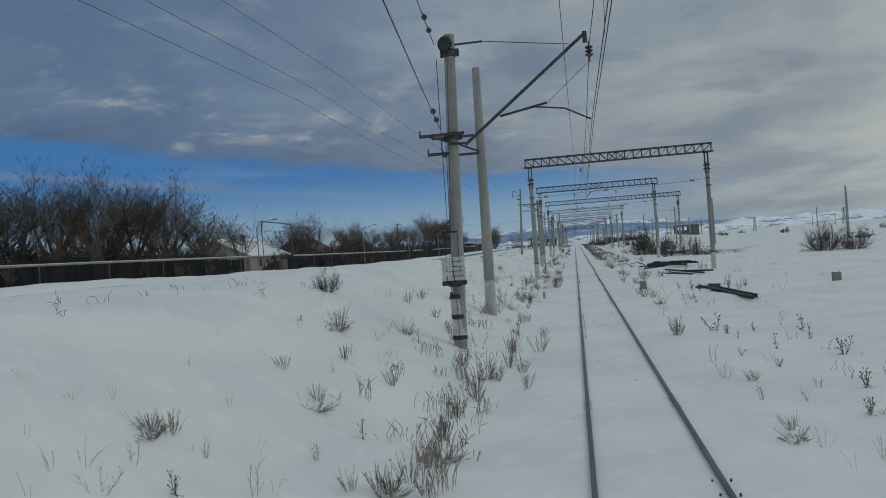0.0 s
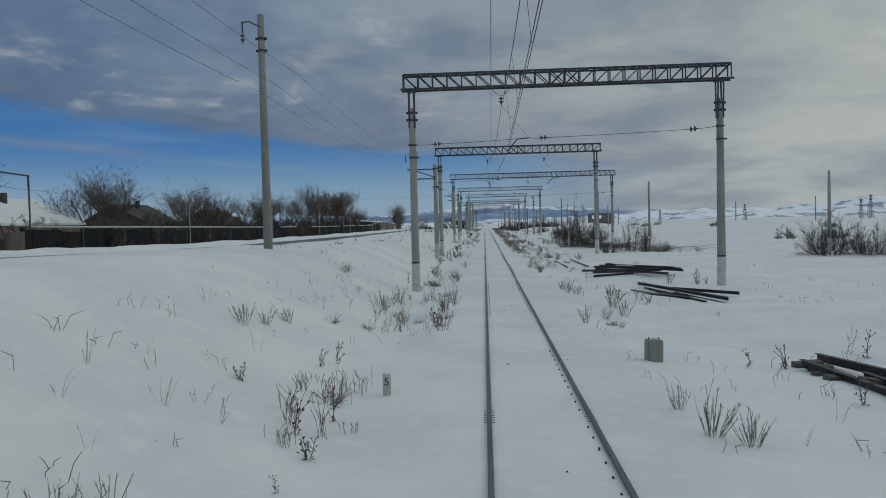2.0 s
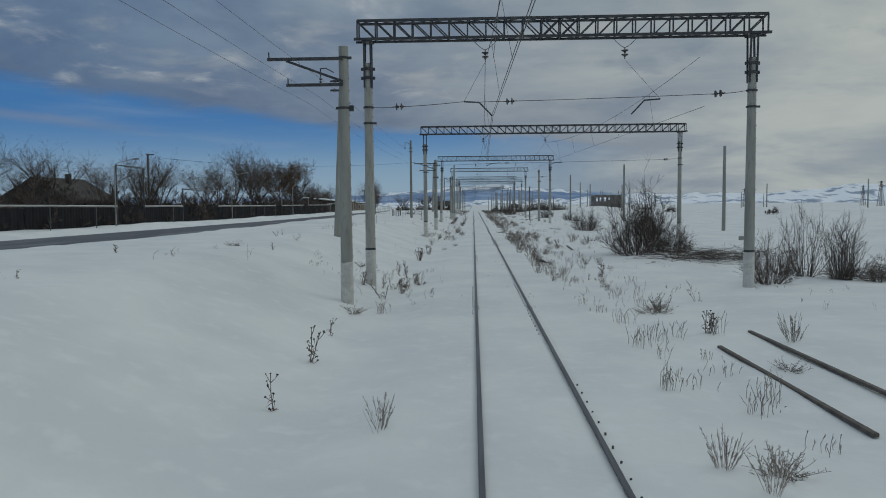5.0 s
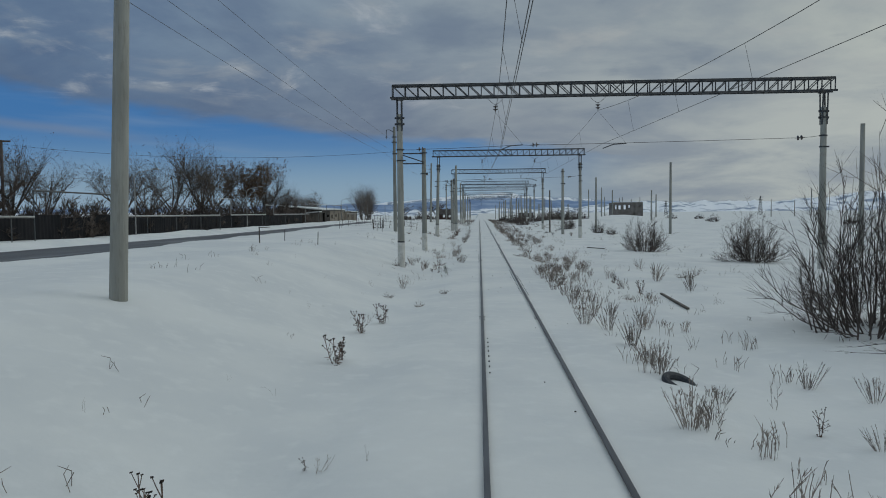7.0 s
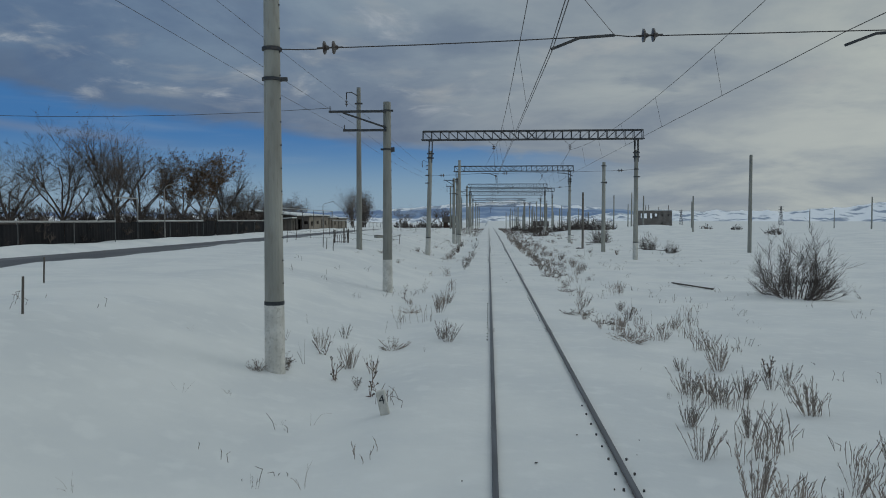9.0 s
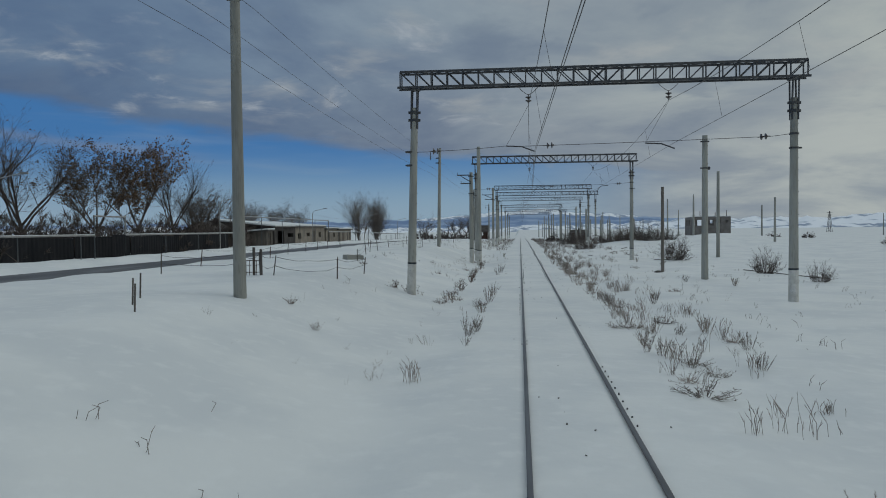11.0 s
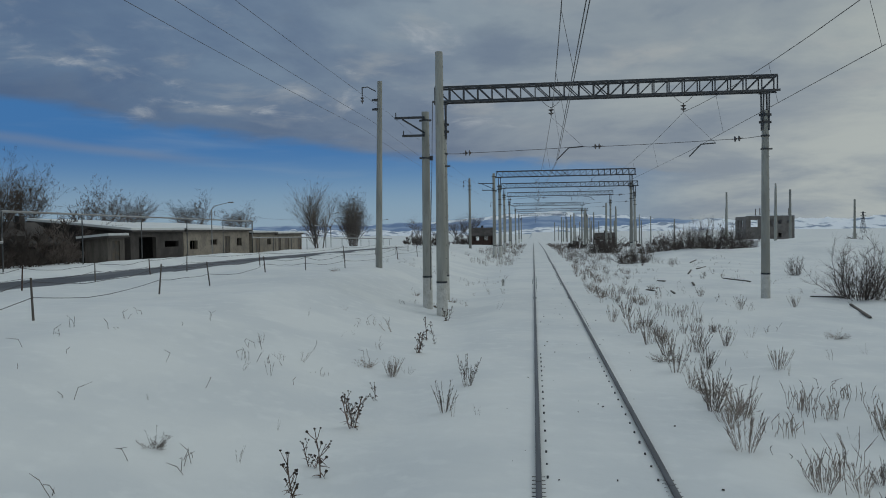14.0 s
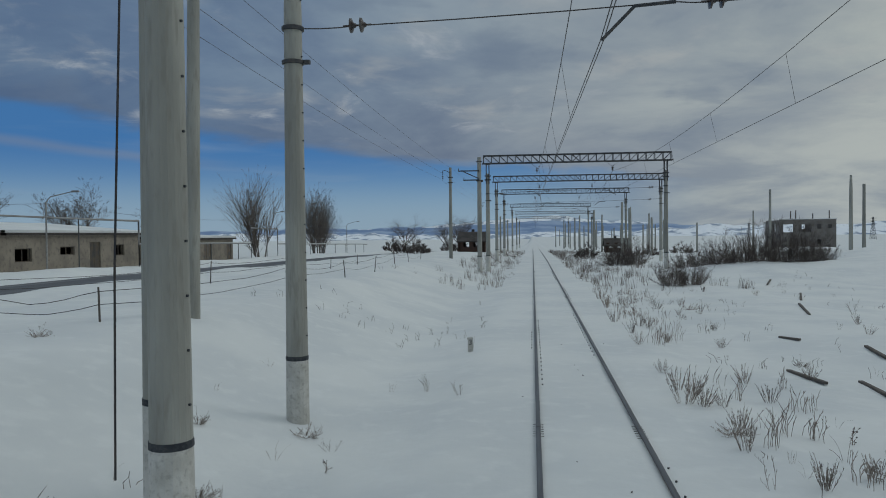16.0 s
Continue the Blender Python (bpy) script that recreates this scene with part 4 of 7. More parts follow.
def gas_pipe():
    th = tagged(empty("gas_pipe"), "thin grey overground gas pipe on posts, lifted over driveways", "pipe")
    px = WALL_X + 1.15
    y = -26.0
    runs = []
    for a, b, h in LIFTS:
        runs.append((y, a, 1.62))
        runs.append((a, b, h))
        y = b
    runs.append((y, 330.0, 1.5))
    for k, (a, b, h) in enumerate(runs):
        z0, z1 = ground_z(px, a, False) + h, ground_z(px, b, False) + h
        lifted = h > 2.2
        bm = bmesh.new()
        n = max(2, round((b - a) / 8))
        pts = [(px, a + (b - a) * i / n, z0 + (z1 - z0) * i / n + (0 if i in (0, n) else rnd.uniform(-0.02, 0.02))) for i in range(n + 1)]
        if lifted:
            lo0, lo1 = ground_z(px, a, False) + 1.62, ground_z(px, b, False) + (1.62 if k < len(runs) - 2 else 1.5)
            pts = [(px, a, lo0)] + pts + [(px, b, lo1)]
        tube_path(bm, pts, 0.062 if not lifted else 0.055, n=8)
        part("pipe_run", bm, PIPE if (not lifted or a > 140) else DARKPIPE, th)
        if not lifted:
            bm = bmesh.new()
            for p, q in zip(pts, pts[1:]):
                bar(bm, Vector(p) + Vector((0, 0, 0.065)), Vector(q) + Vector((0, 0, 0.065)), 0.085, 0.035)
            part("snow_cap", bm, SNOW, th, "thin cap of snow")
        yy = a
        while yy <= b + 0.1:
            bm = bmesh.new()
            zz = z0 + (z1 - z0) * (yy - a) / max(0.1, b - a)
            rod(bm, (px, yy, ground_z(px, yy) - 0.2), (px, yy, zz), 0.038, n=7)
            part("post", bm, DARKPIPE, th)
            yy += 6.2 if not lifted else max(3.9, (b - a) / max(1, round((b - a) / 7)))


gas_pipe()


def street_lamp(y, top, reach=1.5, x=-28.9):
    th = tagged(empty("street_lamp", (x, y, 0)), "slim grey steel street lamp with a bent arm beside the road", "street lamp", "street lamps")
    g = ground_z(x, y)
    bm = bmesh.new()
    rod(bm, (0, 0, g - 0.2), (0, 0, top - 0.6), 0.055, 0.045, n=8)
    part("post", bm, PIPE, th)
    bm = bmesh.new()
    tube_path(bm, [(0, 0, top - 0.62), (0.25, 0.05, top - 0.3), (reach, 0.25, top)], 0.03, n=6)
    part("arm", bm, PIPE, th)
    bm = bmesh.new()
    box(bm, (reach - 0.05, 0.17, top - 0.05), (reach + 0.42, 0.33, top + 0.06))
    bmesh.ops.bevel(bm, geom=bm.edges[:], offset=0.03, segments=2, affect="EDGES")
    part("lamp_head", bm, PIPE, th)


LAMPS = [(30, 7.2), (62.6, 6.8), (96.5, 6.9), (124, 6.7), (152, 6.7), (181, 6.2), (211, 6.05), (242.2, 5.8), (278, 5.7), (312, 5.2)]
for y, top in LAMPS:
    street_lamp(y, top)
bm = bmesh.new()
for (a, ta), (b, tb) in zip(LAMPS, LAMPS[1:]):
    tube_path(bm, sag((-28.9, a, ta - 0.7), (-28.9, b, tb - 0.7), 0.5, 8), 0.009)
tagged(part("lamp_cable", bm, WIRE), "slack electric cable strung between the street lamps", "cable")
bm = bmesh.new()
tube_path(bm, sag((-36.0, 146.0, 8.3), (-7.2, 148.2, 7.5), 0.7, 10) , 0.01)
tagged(part("service_cable", bm, WIRE), "slack service cable crossing to the utility pole", "cable")
th = concrete_pole("timber_pole", -36.0, 146.0, 8.6, 0.13, 0.10, wash=0, band=False)
tagged(th, "dark timber utility pole with a short cross-arm behind the fence", "utility pole")
th.children[0].data.materials[0] = BARK
bm = bmesh.new()
crossarm(bm, -0.2, 0.7, 0, 8.5, 0.06)
part("cross_arm", bm, BARK, th)

# ---- trees and hedge behind the fence ----
def roadside_tree(x, y, kind, top, width):
    label = {3: "tree with clinging brown withered leaves behind the fence", 4: "slender upright bare poplar clump beside the road"}.get(kind, "bare leafless winter tree behind the roadside fence")
    tree(x, y, kind, top, label, width)


# x, y, kind, top, width
for row in [(-36, 34, 2, 8.2, 1.17), (-34.5, 36.5, 2, 8.5, 1.08), (-38, 38, 1, 9.1, 1.17), (-35.5, 41, 0, 9.2, 1.12), (-39, 43, 0, 9.5, 1.17), (-37, 46, 2, 9.5, 1.08), (-34.6, 46.5, 1, 9.1, 1.08), (-39, 49, 2, 10.0, 1.08), (-36, 51, 1, 10.3, 1.08), (-35, 53, 2, 9.7, 1.08), (-38, 54, 0, 9.9, 1.08), (-39.5, 56, 1, 9.1, 1.17), (-35, 57, 0, 9.7, 1.08), (-36.5, 59.5, 2, 9.6, 1.08), (-37, 62, 1, 9.1, 0.99), (-35, 64, 1, 8.4, 1.08), (-36, 66, 2, 7.6, 1.3), (-38, 78, 1, 7.8, 1.2), (-36.5, 97, 2, 8.6, 1.25)]:
    roadside_tree(*row)
for row in [(-41, 100, 1, 7.9, 1.2), (-40, 104, 0, 8.2, 1.2), (-36, 112, 1, 7.9, 1), (-37, 116, 2, 7.6, 1.2), (-38, 121, 0, 8.0, 1.2), (-37, 126, 1, 7.4, 1.1), (-39, 133, 2, 8.2, 1.2), (-37, 138, 1, 7.8, 1.1), (-36.5, 145, 0, 7.9, 1.1), (-38, 150, 2, 8.4, 1.2), (-40, 158, 1, 8.0, 1.2), (-37, 167, 0, 8.3, 1.2), (-37, 172, 1, 8.0, 1.2), (-38, 181, 0, 10.1, 1.12), (-36.5, 186, 1, 9.9, 0.99), (-38, 191, 2, 12.0, 1.03), (-39, 197, 0, 10.9, 1.08), (-37.5, 205, 3, 10.2, 0.95), (-37.5, 212, 3, 10.8, 0.95)]:
    roadside_tree(*row)
for row in [(-38, 220, 0, 10.9, 0.8), (-36.5, 225, 2, 7.6, 1), (-40, 229, 1, 7.9, 1), (-42, 236, 0, 7.6, 1.2), (-40, 244, 1, 7.2, 1.2), (-42, 251, 2, 6.8, 1.2), (-40, 262, 0, 6.9, 1.2), (-44, 285, 0, 6.6, 1.3), (-30.4, 280, 4, 9.4, 1.5), (-33.6, 312, 4, 9.7, 1.6), (-35.5, 322, 4, 9.2, 1.4), (-16, 352, 2, 6.3, 1.5), (-30, 370, 1, 6.5, 1.4), (-22, 385, 0, 6.0, 1.4)]:
    roadside_tree(*row)
HEDGE = "dense bare brown hedge shrub behind the roadside fence"
y = 14.0
while y < 236:
    for x, s in ((-33.0, 1.5), (-35.6, 1.95)):
        if not (62 < y < 98 and x < -35) and not (64 < y < 75):
            k = 1.0 if y > 60 else 1.15
            shrub(x + rnd.uniform(-0.7, 0.7), y + rnd.uniform(-1, 1), s * k * rnd.uniform(0.85, 1.1), label=HEDGE, group="hedge shrubs", height=(0.88 if y > 66 else 1.12) + max(0.0, (ground_z(WALL_X, y) - ground_z(x, y)) / (2 * s)))
    y += 3.0

shrub(-7.6, 19.4, 0.36, kind=0, height=1.0, dense=True)
# ---- open-yard shrubs right of the line ----
def great_bush(me, x, y, turn, label):
    th = empty("bush", (x, y, ground_z(x, y)), turn)
    for name, mesh in zip(("framework", "crown"), me):
        new(name, mesh).parent = th
    return tagged(th, label, "bush", "bare shrubs")


great_bush(BIGBUSH, 9.1, 112.2, 20, "wide bare brown bush with tangled twigs on the snow").scale = (1.0, 1.0, 1.15)
great_bush(SIDEBUSH, 11.6, 149.4, 75, "rounded bare brown bush on the snowy yard")


great_bush(SIDEBUSH, 26.0, 86.8, 160, "bare brown bush beside a leaning pole in the snowy yard").scale = (1.25, 1.25, 1.25)
great_bush(SIDEBUSH, 28.8, 86.2, 230, "bare brown bush in the snowy yard").scale = (1.15, 1.15, 1.0)
great_bush(BIGBUSH, 16.0, 139.4, 200, "wide bare brown bush on the open snow").scale = (0.85, 0.85, 0.78)
great_bush(SIDEBUSH, 13.4, 214.6, 40, "rounded bare brown bush near the ruined building")
great_bush(SIDEBUSH, 11.3, 112.9, 110, "bare brown bush growing into its larger neighbour").scale = (0.75, 0.75, 0.7)


def brushwood(x, y, turn, n=80):
    """Cut branches lying in a low tangle."""
    segs = []
    for _ in range(n):
        p = Vector((rnd.gauss(0, 1.2), rnd.gauss(0, 0.45), rnd.uniform(0.0, 0.42)))
        a = rnd.gauss(0, 0.6) + (math.pi if rnd.random() < 0.4 else 0)
        L = rnd.uniform(0.9, 2.4)
        d = Vector((math.cos(a), math.sin(a), rnd.uniform(-0.08, 0.28)))
        r = rnd.uniform(0.007, 0.017)
        for i in range(4):
            q = p + d * L / 4
            q.z = max(q.z, 0.02)
            segs.append((p, q, r, r * 0.8))
            for _ in range(2):
                e = q + (d + Vector((rnd.uniform(-1, 1), rnd.uniform(-1, 1), rnd.uniform(-0.2, 0.7)))) * L * 0.12
                segs.append((q, e, r * 0.5, r * 0.25))
            p, r = q, r * 0.8
            d = (d + Vector((rnd.uniform(-0.3, 0.3), rnd.uniform(-0.3, 0.3), rnd.uniform(-0.12, 0.08)))).normalized()
    ob = new("brushwood", stick_mesh("branches", segs, BARK))
    ob.matrix_basis = pose(x, y, ground_z(x, y), 0, 0, turn)
    tagged(ob, "low tangled heap of cut bare branches on the snow", "brushwood", "heaps of brushwood", "stuff")


brushwood(10.6, 108.2, 8)
brushwood(12.9, 108.9, -10)
brushwood(11.9, 107.4, 14)
brushwood(15.2, 98.0, -6, 45)
brushwood(18.6, 99.8, 12, 24)
for x, y, s, h, d in [(10.6, 96.2, 1.0, 1.05, True), (18.7, 96.3, 0.5, 0.6, False), (15.6, 97.7, 0.9, 0.6, True), (14.3, 98.0, 1.0, 1.55, False), (14.4, 98.3, 1.15, 1.1, False), (13.3, 99.2, 1.0, 1.75, False), (16.6, 99.4, 0.8, 0.7, False), (12.6, 100.0, 0.9, 1.2, False), (41.0, 118.0, 1.1, 0.8, False), (36.0, 120.0, 1.0, 0.8, True), (64.0, 170.0, 1.1, 0.7, True), (15.8, 187.4, 0.7, 0.9, True), (15.4, 195.6, 0.95, 1.0, True), (52.0, 200.0, 1.0, 0.7, True), (16.5, 232.0, 0.8, 0.9, False), (45.0, 240.0, 1.1, 0.7, True), (7.6, 248.5, 1.15, 0.85, True), (8.8, 249.3, 1.1, 0.85, True), (15.2, 261.5, 1.45, 1.05, True)]:
    shrub(x, y, s, height=h, dense=d)
for x, y, s, h, d in [(16.7, 261.8, 1.55, 1.1, True), (13.9, 262.0, 1.3, 0.95, True), (18.3, 262.5, 1.6, 1.1, True), (19.9, 264.0, 1.5, 1.05, True), (12.6, 264.5, 1.1, 0.85, True), (11.6, 265.0, 1.1, 0.75, True), (14.5, 265.5, 1.5, 1.0, True), (21.6, 266.0, 1.5, 1.0, True), (17.5, 266.5, 1.6, 1.1, True), (23.5, 268.5, 1.3, 0.9, True), (7.4, 278.0, 1.5, 1.0, True), (9.2, 278.5, 1.5, 1.0, True), (8.3, 280.5, 1.6, 1.0, True), (5.9, 300.0, 1.3, 0.8, True), (34.0, 300.0, 1.2, 0.7, True), (-16.0, 300.0, 1.2, 0.8, True), (12.0, 310.0, 1.4, 0.8, True), (-19.0, 318.0, 1.4, 0.8, True), (17.0, 320.0, 1.4, 0.7, True)]:
    shrub(x, y, s, height=h, dense=d)
for x, y, s, h, d in [(60.0, 330.0, 1.2, 0.8, True), (24.0, 330.0, 1.5, 0.7, True), (-24.0, 330.0, 1.6, 0.8, True), (70.0, 335.0, 1.1, 0.8, True), (-14.0, 335.0, 1.4, 0.8, True), (-28.0, 345.0, 1.6, 0.9, True), (-12.0, 360.0, 1.5, 0.8, True), (-19.0, 362.0, 1.5, 0.9, True)]:
    shrub(x, y, s, height=h, dense=d)

# ---- buildings ----
PLASTER = material("stained_block_wall", (0.30, 0.265, 0.215), (0.22, 0.195, 0.165), scale=0.9, rough=0.95, bump=0.4, bump_scale=25, fine=(0.13, 0.115, 0.10), fine_scale=4, fine_amount=0.6)
DARKWALL = material("dark_wall", (0.05, 0.045, 0.042), (0.08, 0.072, 0.066), scale=1.2, rough=0.95, fine=(0.05, 0.045, 0.04), fine_scale=5)
DOOR = material("weathered_door", (0.10, 0.095, 0.09), (0.15, 0.12, 0.09), scale=2, rough=0.8, tint=0.3)
GREYBLOCK = material("ruin_block", (0.20, 0.185, 0.172), (0.15, 0.137, 0.125), scale=0.8, rough=0.95, bump=0.5, bump_scale=12, fine=(0.10, 0.09, 0.08), fine_scale=3.0, fine_amount=0.6)
TIMBER = material("grey_timber", (0.13, 0.115, 0.10), (0.09, 0.08, 0.07), scale=3, stretch=(1, 1, 0.2), rough=0.9, fine=(0.05, 0.045, 0.04), fine_scale=20)
# near-black colour that stands for the shade indoors
VOID = material("interior_shade_black", (0.02, 0.02, 0.02), (0.03, 0.03, 0.03), scale=2, rough=1.0)


def wall_with_holes(bm, length, height, thick, holes, m):
    """An upright wall along local x with rectangular openings (x0, x1, z0, z1); m places it."""
    xs = sorted({0.0, length, *[h[0] for h in holes], *[h[1] for h in holes]})
    zs = sorted({0.0, height, *[h[2] for h in holes], *[h[3] for h in holes]})
    verts = {}

    def v(i, j, k):
        if (i, j, k) not in verts:
            verts[i, j, k] = bm.verts.new(m @ Vector((xs[i], thick * k, zs[j])))
        return verts[i, j, k]

    def solid(i, j):
        if not (0 <= i < len(xs) - 1 and 0 <= j < len(zs) - 1):
            return False
        cx, cz = (xs[i] + xs[i + 1]) / 2, (zs[j] + zs[j + 1]) / 2
        return not any(h[0] < cx < h[1] and h[2] < cz < h[3] for h in holes)

    for i in range(len(xs) - 1):
        for j in range(len(zs) - 1):
            if not solid(i, j):
                continue
            bm.faces.new((v(i, j, 0), v(i + 1, j, 0), v(i + 1, j + 1, 0), v(i, j + 1, 0)))
            bm.faces.new((v(i, j, 1), v(i, j + 1, 1), v(i + 1, j + 1, 1), v(i + 1, j, 1)))
            for di, dj, p, q in ((-1, 0, (i, j), (i, j + 1)), (1, 0, (i + 1, j), (i + 1, j + 1)), (0, -1, (i, j), (i + 1, j)), (0, 1, (i, j + 1), (i + 1, j + 1))):
                if not solid(i + di, j + dj):
                    bm.faces.new((v(*p, 0), v(*q, 0), v(*q, 1), v(*p, 1)))
    bmesh.ops.recalc_face_normals(bm, faces=bm.faces)


def garage(y0, y1, depth, h_front, h_back, openings, label, wall_mat, mono=True, x=-31.0):
    """A low block building whose long face looks on the road; openings: (y from start, width, z0, z1, kind)."""
    g = min(ground_z(x, y0, False), ground_z(x, y1, False)) - 0.15
    th = tagged(empty("garage_block", (x, y0, g)), label, "garage", "roadside garages")
    L = y1 - y0
    m = Matrix.Rotation(radians(90), 4, "Z")
    bm = bmesh.new()
    wall_with_holes(bm, L, h_front, 0.3, [(a, a + w, z0, z1) for a, w, z0, z1, k in openings], m)
    part("front_wall", bm, wall_mat, th)
    for yy, nm in ((0.0, "end_wall"), (L - 0.3, "end_wall")):
        bm = bmesh.new()
        vs = [(-0.3, yy, 0), (-depth, yy, 0), (-depth, yy, h_back), (-0.3, yy, h_front)]
        lo = [bm.verts.new(v) for v in vs]
        hi = [bm.verts.new((v[0], v[1] + 0.3, v[2])) for v in vs]
        bm.faces.new(lo)
        bm.faces.new(hi[::-1])
        for i in range(4):
            bm.faces.new((lo[i], lo[(i + 1) % 4], hi[(i + 1) % 4], hi[i]))
        bmesh.ops.recalc_face_normals(bm, faces=bm.faces)
        part(nm, bm, wall_mat, th)
    bm = bmesh.new()
    box(bm, (-depth - 0.02, 0.0, 0), (-depth + 0.25, L, h_back))
    part("back_wall", bm, wall_mat, th)

    def slab(nm, dz, t, over, mat, label=""):
        bm = bmesh.new()
        a, b = (over, h_front + dz), (-depth - over, h_back + dz)
        n = 14
        rows = []
        for i in range(n + 1):
            yy = -over + (L + 2 * over) * i / n
            bump_ = 0.04 * noise.noise((yy * 0.7, y0, 1.0)) if mat is SNOW else 0
            rows.append([bm.verts.new(p) for p in ((a[0], yy, a[1]), (a[0], yy, a[1] + t + bump_), (b[0], yy, b[1] + t + bump_), (b[0], yy, b[1]))])
        for p, q in zip(rows, rows[1:]):
            for i in range(4):
                bm.faces.new((p[i], p[(i + 1) % 4], q[(i + 1) % 4], q[i]))
        bm.faces.new(rows[0])
        bm.faces.new(rows[-1][::-1])
        bmesh.ops.recalc_face_normals(bm, faces=bm.faces)
        return part(nm, bm, mat, th, label)

    slab("roof_slab", 0.0, 0.14, 0.28, DARKWALL)
    slab("roof_snow", 0.144, 0.16, 0.24, SNOW, "thick layer of snow on the roof")
    for a, w, z0, z1, k in openings:
        bm = bmesh.new()
        if k == "door":
            box(bm, (-0.14, a + 0.01, z0), (-0.09, a + w - 0.01, z1 - 0.01))
            box(bm, (-0.09, a + w * 0.48, z0 + 0.05), (-0.07, a + w * 0.52, z1 - 0.06))
            part("door", bm, DOOR, th)
        elif k == "window":
            t = 0.05
            box(bm, (-0.15, a, z0), (-0.10, a + w, z0 + t))
            box(bm, (-0.15, a, z1 - t), (-0.10, a + w, z1))
            for q in (a, a + w / 2 - t / 2, a + w - t):
                box(bm, (-0.15, q, z0 + t), (-0.10, q + t, z1 - t))
            part("window_frame", bm, DOOR, th)
    # added near-black sheet behind the openings, in place of indoor shade
    bm = bmesh.new()
    box(bm, (-1.6, 0.32, 0.0), (-1.5, L - 0.32, min(h_front, h_back) - 0.02))
    part("inner_partition", bm, VOID, th)
    return th


garage(232.6, 241.0, 8.0, 2.35, 3.2, [(1.2, 2.6, 0, 1.95, "void"), (5.2, 2.4, 1.1, 1.6, "void")], "low dark outbuilding with an open front and snowy roof", DARKWALL)
garage(241.1, 256.0, 8.0, 2.5, 3.2, [(1.2, 1.5, 0.9, 1.7, "window"), (5.4, 1.5, 1.2, 1.75, "window"), (8.6, 1.25, 0.15, 2.0, "door"), (11.6, 1.3, 1.0, 1.8, "window")], "long tan block garage with small windows and snowy roof", PLASTER)
garage(257.0, 264.0, 8.0, 2.25, 2.5, [(0.8, 1.3, 0.15, 1.95, "door"), (4.4, 1.2, 1.0, 1.7, "window")], "tan block garage with a dark door and snow-covered roof", PLASTER)
garage(264.1, 274.0, 9.0, 2.2, 2.6, [(1.0, 0.9, 0.15, 1.8, "door"), (3.2, 1.6, 0.15, 1.85, "door"), (8.4, 1.1, 0.2, 1.8, "door")], "weathered brown garage row with flat snowy roof", PLASTER)
# little lean-to beside the garages
garage(229.4, 231.6, 2.0, 1.95, 1.75, [(0.6, 1.0, 0.05, 1.7, "door")], "small grey lean-to shed with snow on its roof", TIMBER, x=-30.9)


def house(x, y, w, l, h, ridge, label, wall_mat, roof_mat, along="y"):
    """A gabled cottage, ridge along local y."""
    g = ground_z(x, y, False) - 0.2
    th = tagged(empty("house", (x, y, g), 0 if along == "y" else 90), label, "house", "village houses")
    for s in (-1, 1):
        bm = bmesh.new()
        m = Matrix.Translation((s * w / 2, -l / 2, 0)) @ Matrix.Rotation(radians(90), 4, "Z")
        wall_with_holes(bm, l, h, 0.3, [(l * 0.2, l * 0.2 + 1.0, 1.1, 2.2), (l * 0.6, l * 0.6 + 1.0, 1.1, 2.2)], m)
        part("side_wall", bm, wall_mat, th)
    for s in (-1, 1):
        bm = bmesh.new()
        pts = [(-w / 2 - 0.3, 0), (w / 2, 0), (w / 2, h), (-0.15, ridge), (-w / 2 - 0.3, h)]
        lo = [bm.verts.new((px, s * l / 2 - 0.15, pz)) for px, pz in pts]
        hi = [bm.verts.new((px, s * l / 2 + 0.15, pz)) for px, pz in pts]
        bm.faces.new(lo)
        bm.faces.new(hi[::-1])
        for i in range(5):
            bm.faces.new((lo[i], lo[(i + 1) % 5], hi[(i + 1) % 5], hi[i]))
        bmesh.ops.recalc_face_normals(bm, faces=bm.faces)
        part("gable", bm, wall_mat, th)
    for s in (-1, 1):
        bm = bmesh.new()
        pts = [(s * (w / 2 + 0.5) - 0.15, h - 0.25), (-0.15, ridge + 0.08), (-0.15, ridge + 0.28), (s * (w / 2 + 0.5) - 0.15, h - 0.05)]
        lo = [bm.verts.new((px, -l / 2 - 0.4, pz)) for px, pz in pts]
        hi = [bm.verts.new((px, l / 2 + 0.4, pz)) for px, pz in pts]
        bm.faces.new(lo)
        bm.faces.new(hi[::-1])
        for i in range(4):
            bm.faces.new((lo[i], lo[(i + 1) % 4], hi[(i + 1) % 4], hi[i]))
        bmesh.ops.recalc_face_normals(bm, faces=bm.faces)
        part("roof_slope", bm, roof_mat, th)
    bm = bmesh.new()
    box(bm, (0.6, -0.25, h), (1.0, 0.25, ridge + 0.7))
    part("chimney", bm, DARKWALL, th)
    return th


house(-45.0, 92.0, 9.0, 12.0, 2.6, 4.7, "cottage with a wide snow-covered gable roof behind the fence", PLASTER, SNOW)
house(-44.0, 143.0, 7.0, 9.0, 2.6, 4.6, "dark-roofed cottage half hidden behind bare trees", DARKWALL, DARKWALL)
house(-47.0, 122.0, 8.0, 9.0, 2.8, 5.0, "dark-roofed cottage half hidden behind bare trees", DARKWALL, DARKWALL)
house(-11.4, 333.0, 4.6, 4.4, 2.2, 3.5, "small reddish station house with snow on its eaves", RUST, DARKWALL, "x")
house(-37.0, 227.5, 4.6, 5.0, 1.7, 2.9, "small dark-roofed hut among bare bushes by the road", DARKWALL, DARKWALL)
house(15.5, 352.0, 3.2, 4.0, 1.7, 2.8, "small brown hut with a dark gable roof", RUST, DARKWALL, "x")


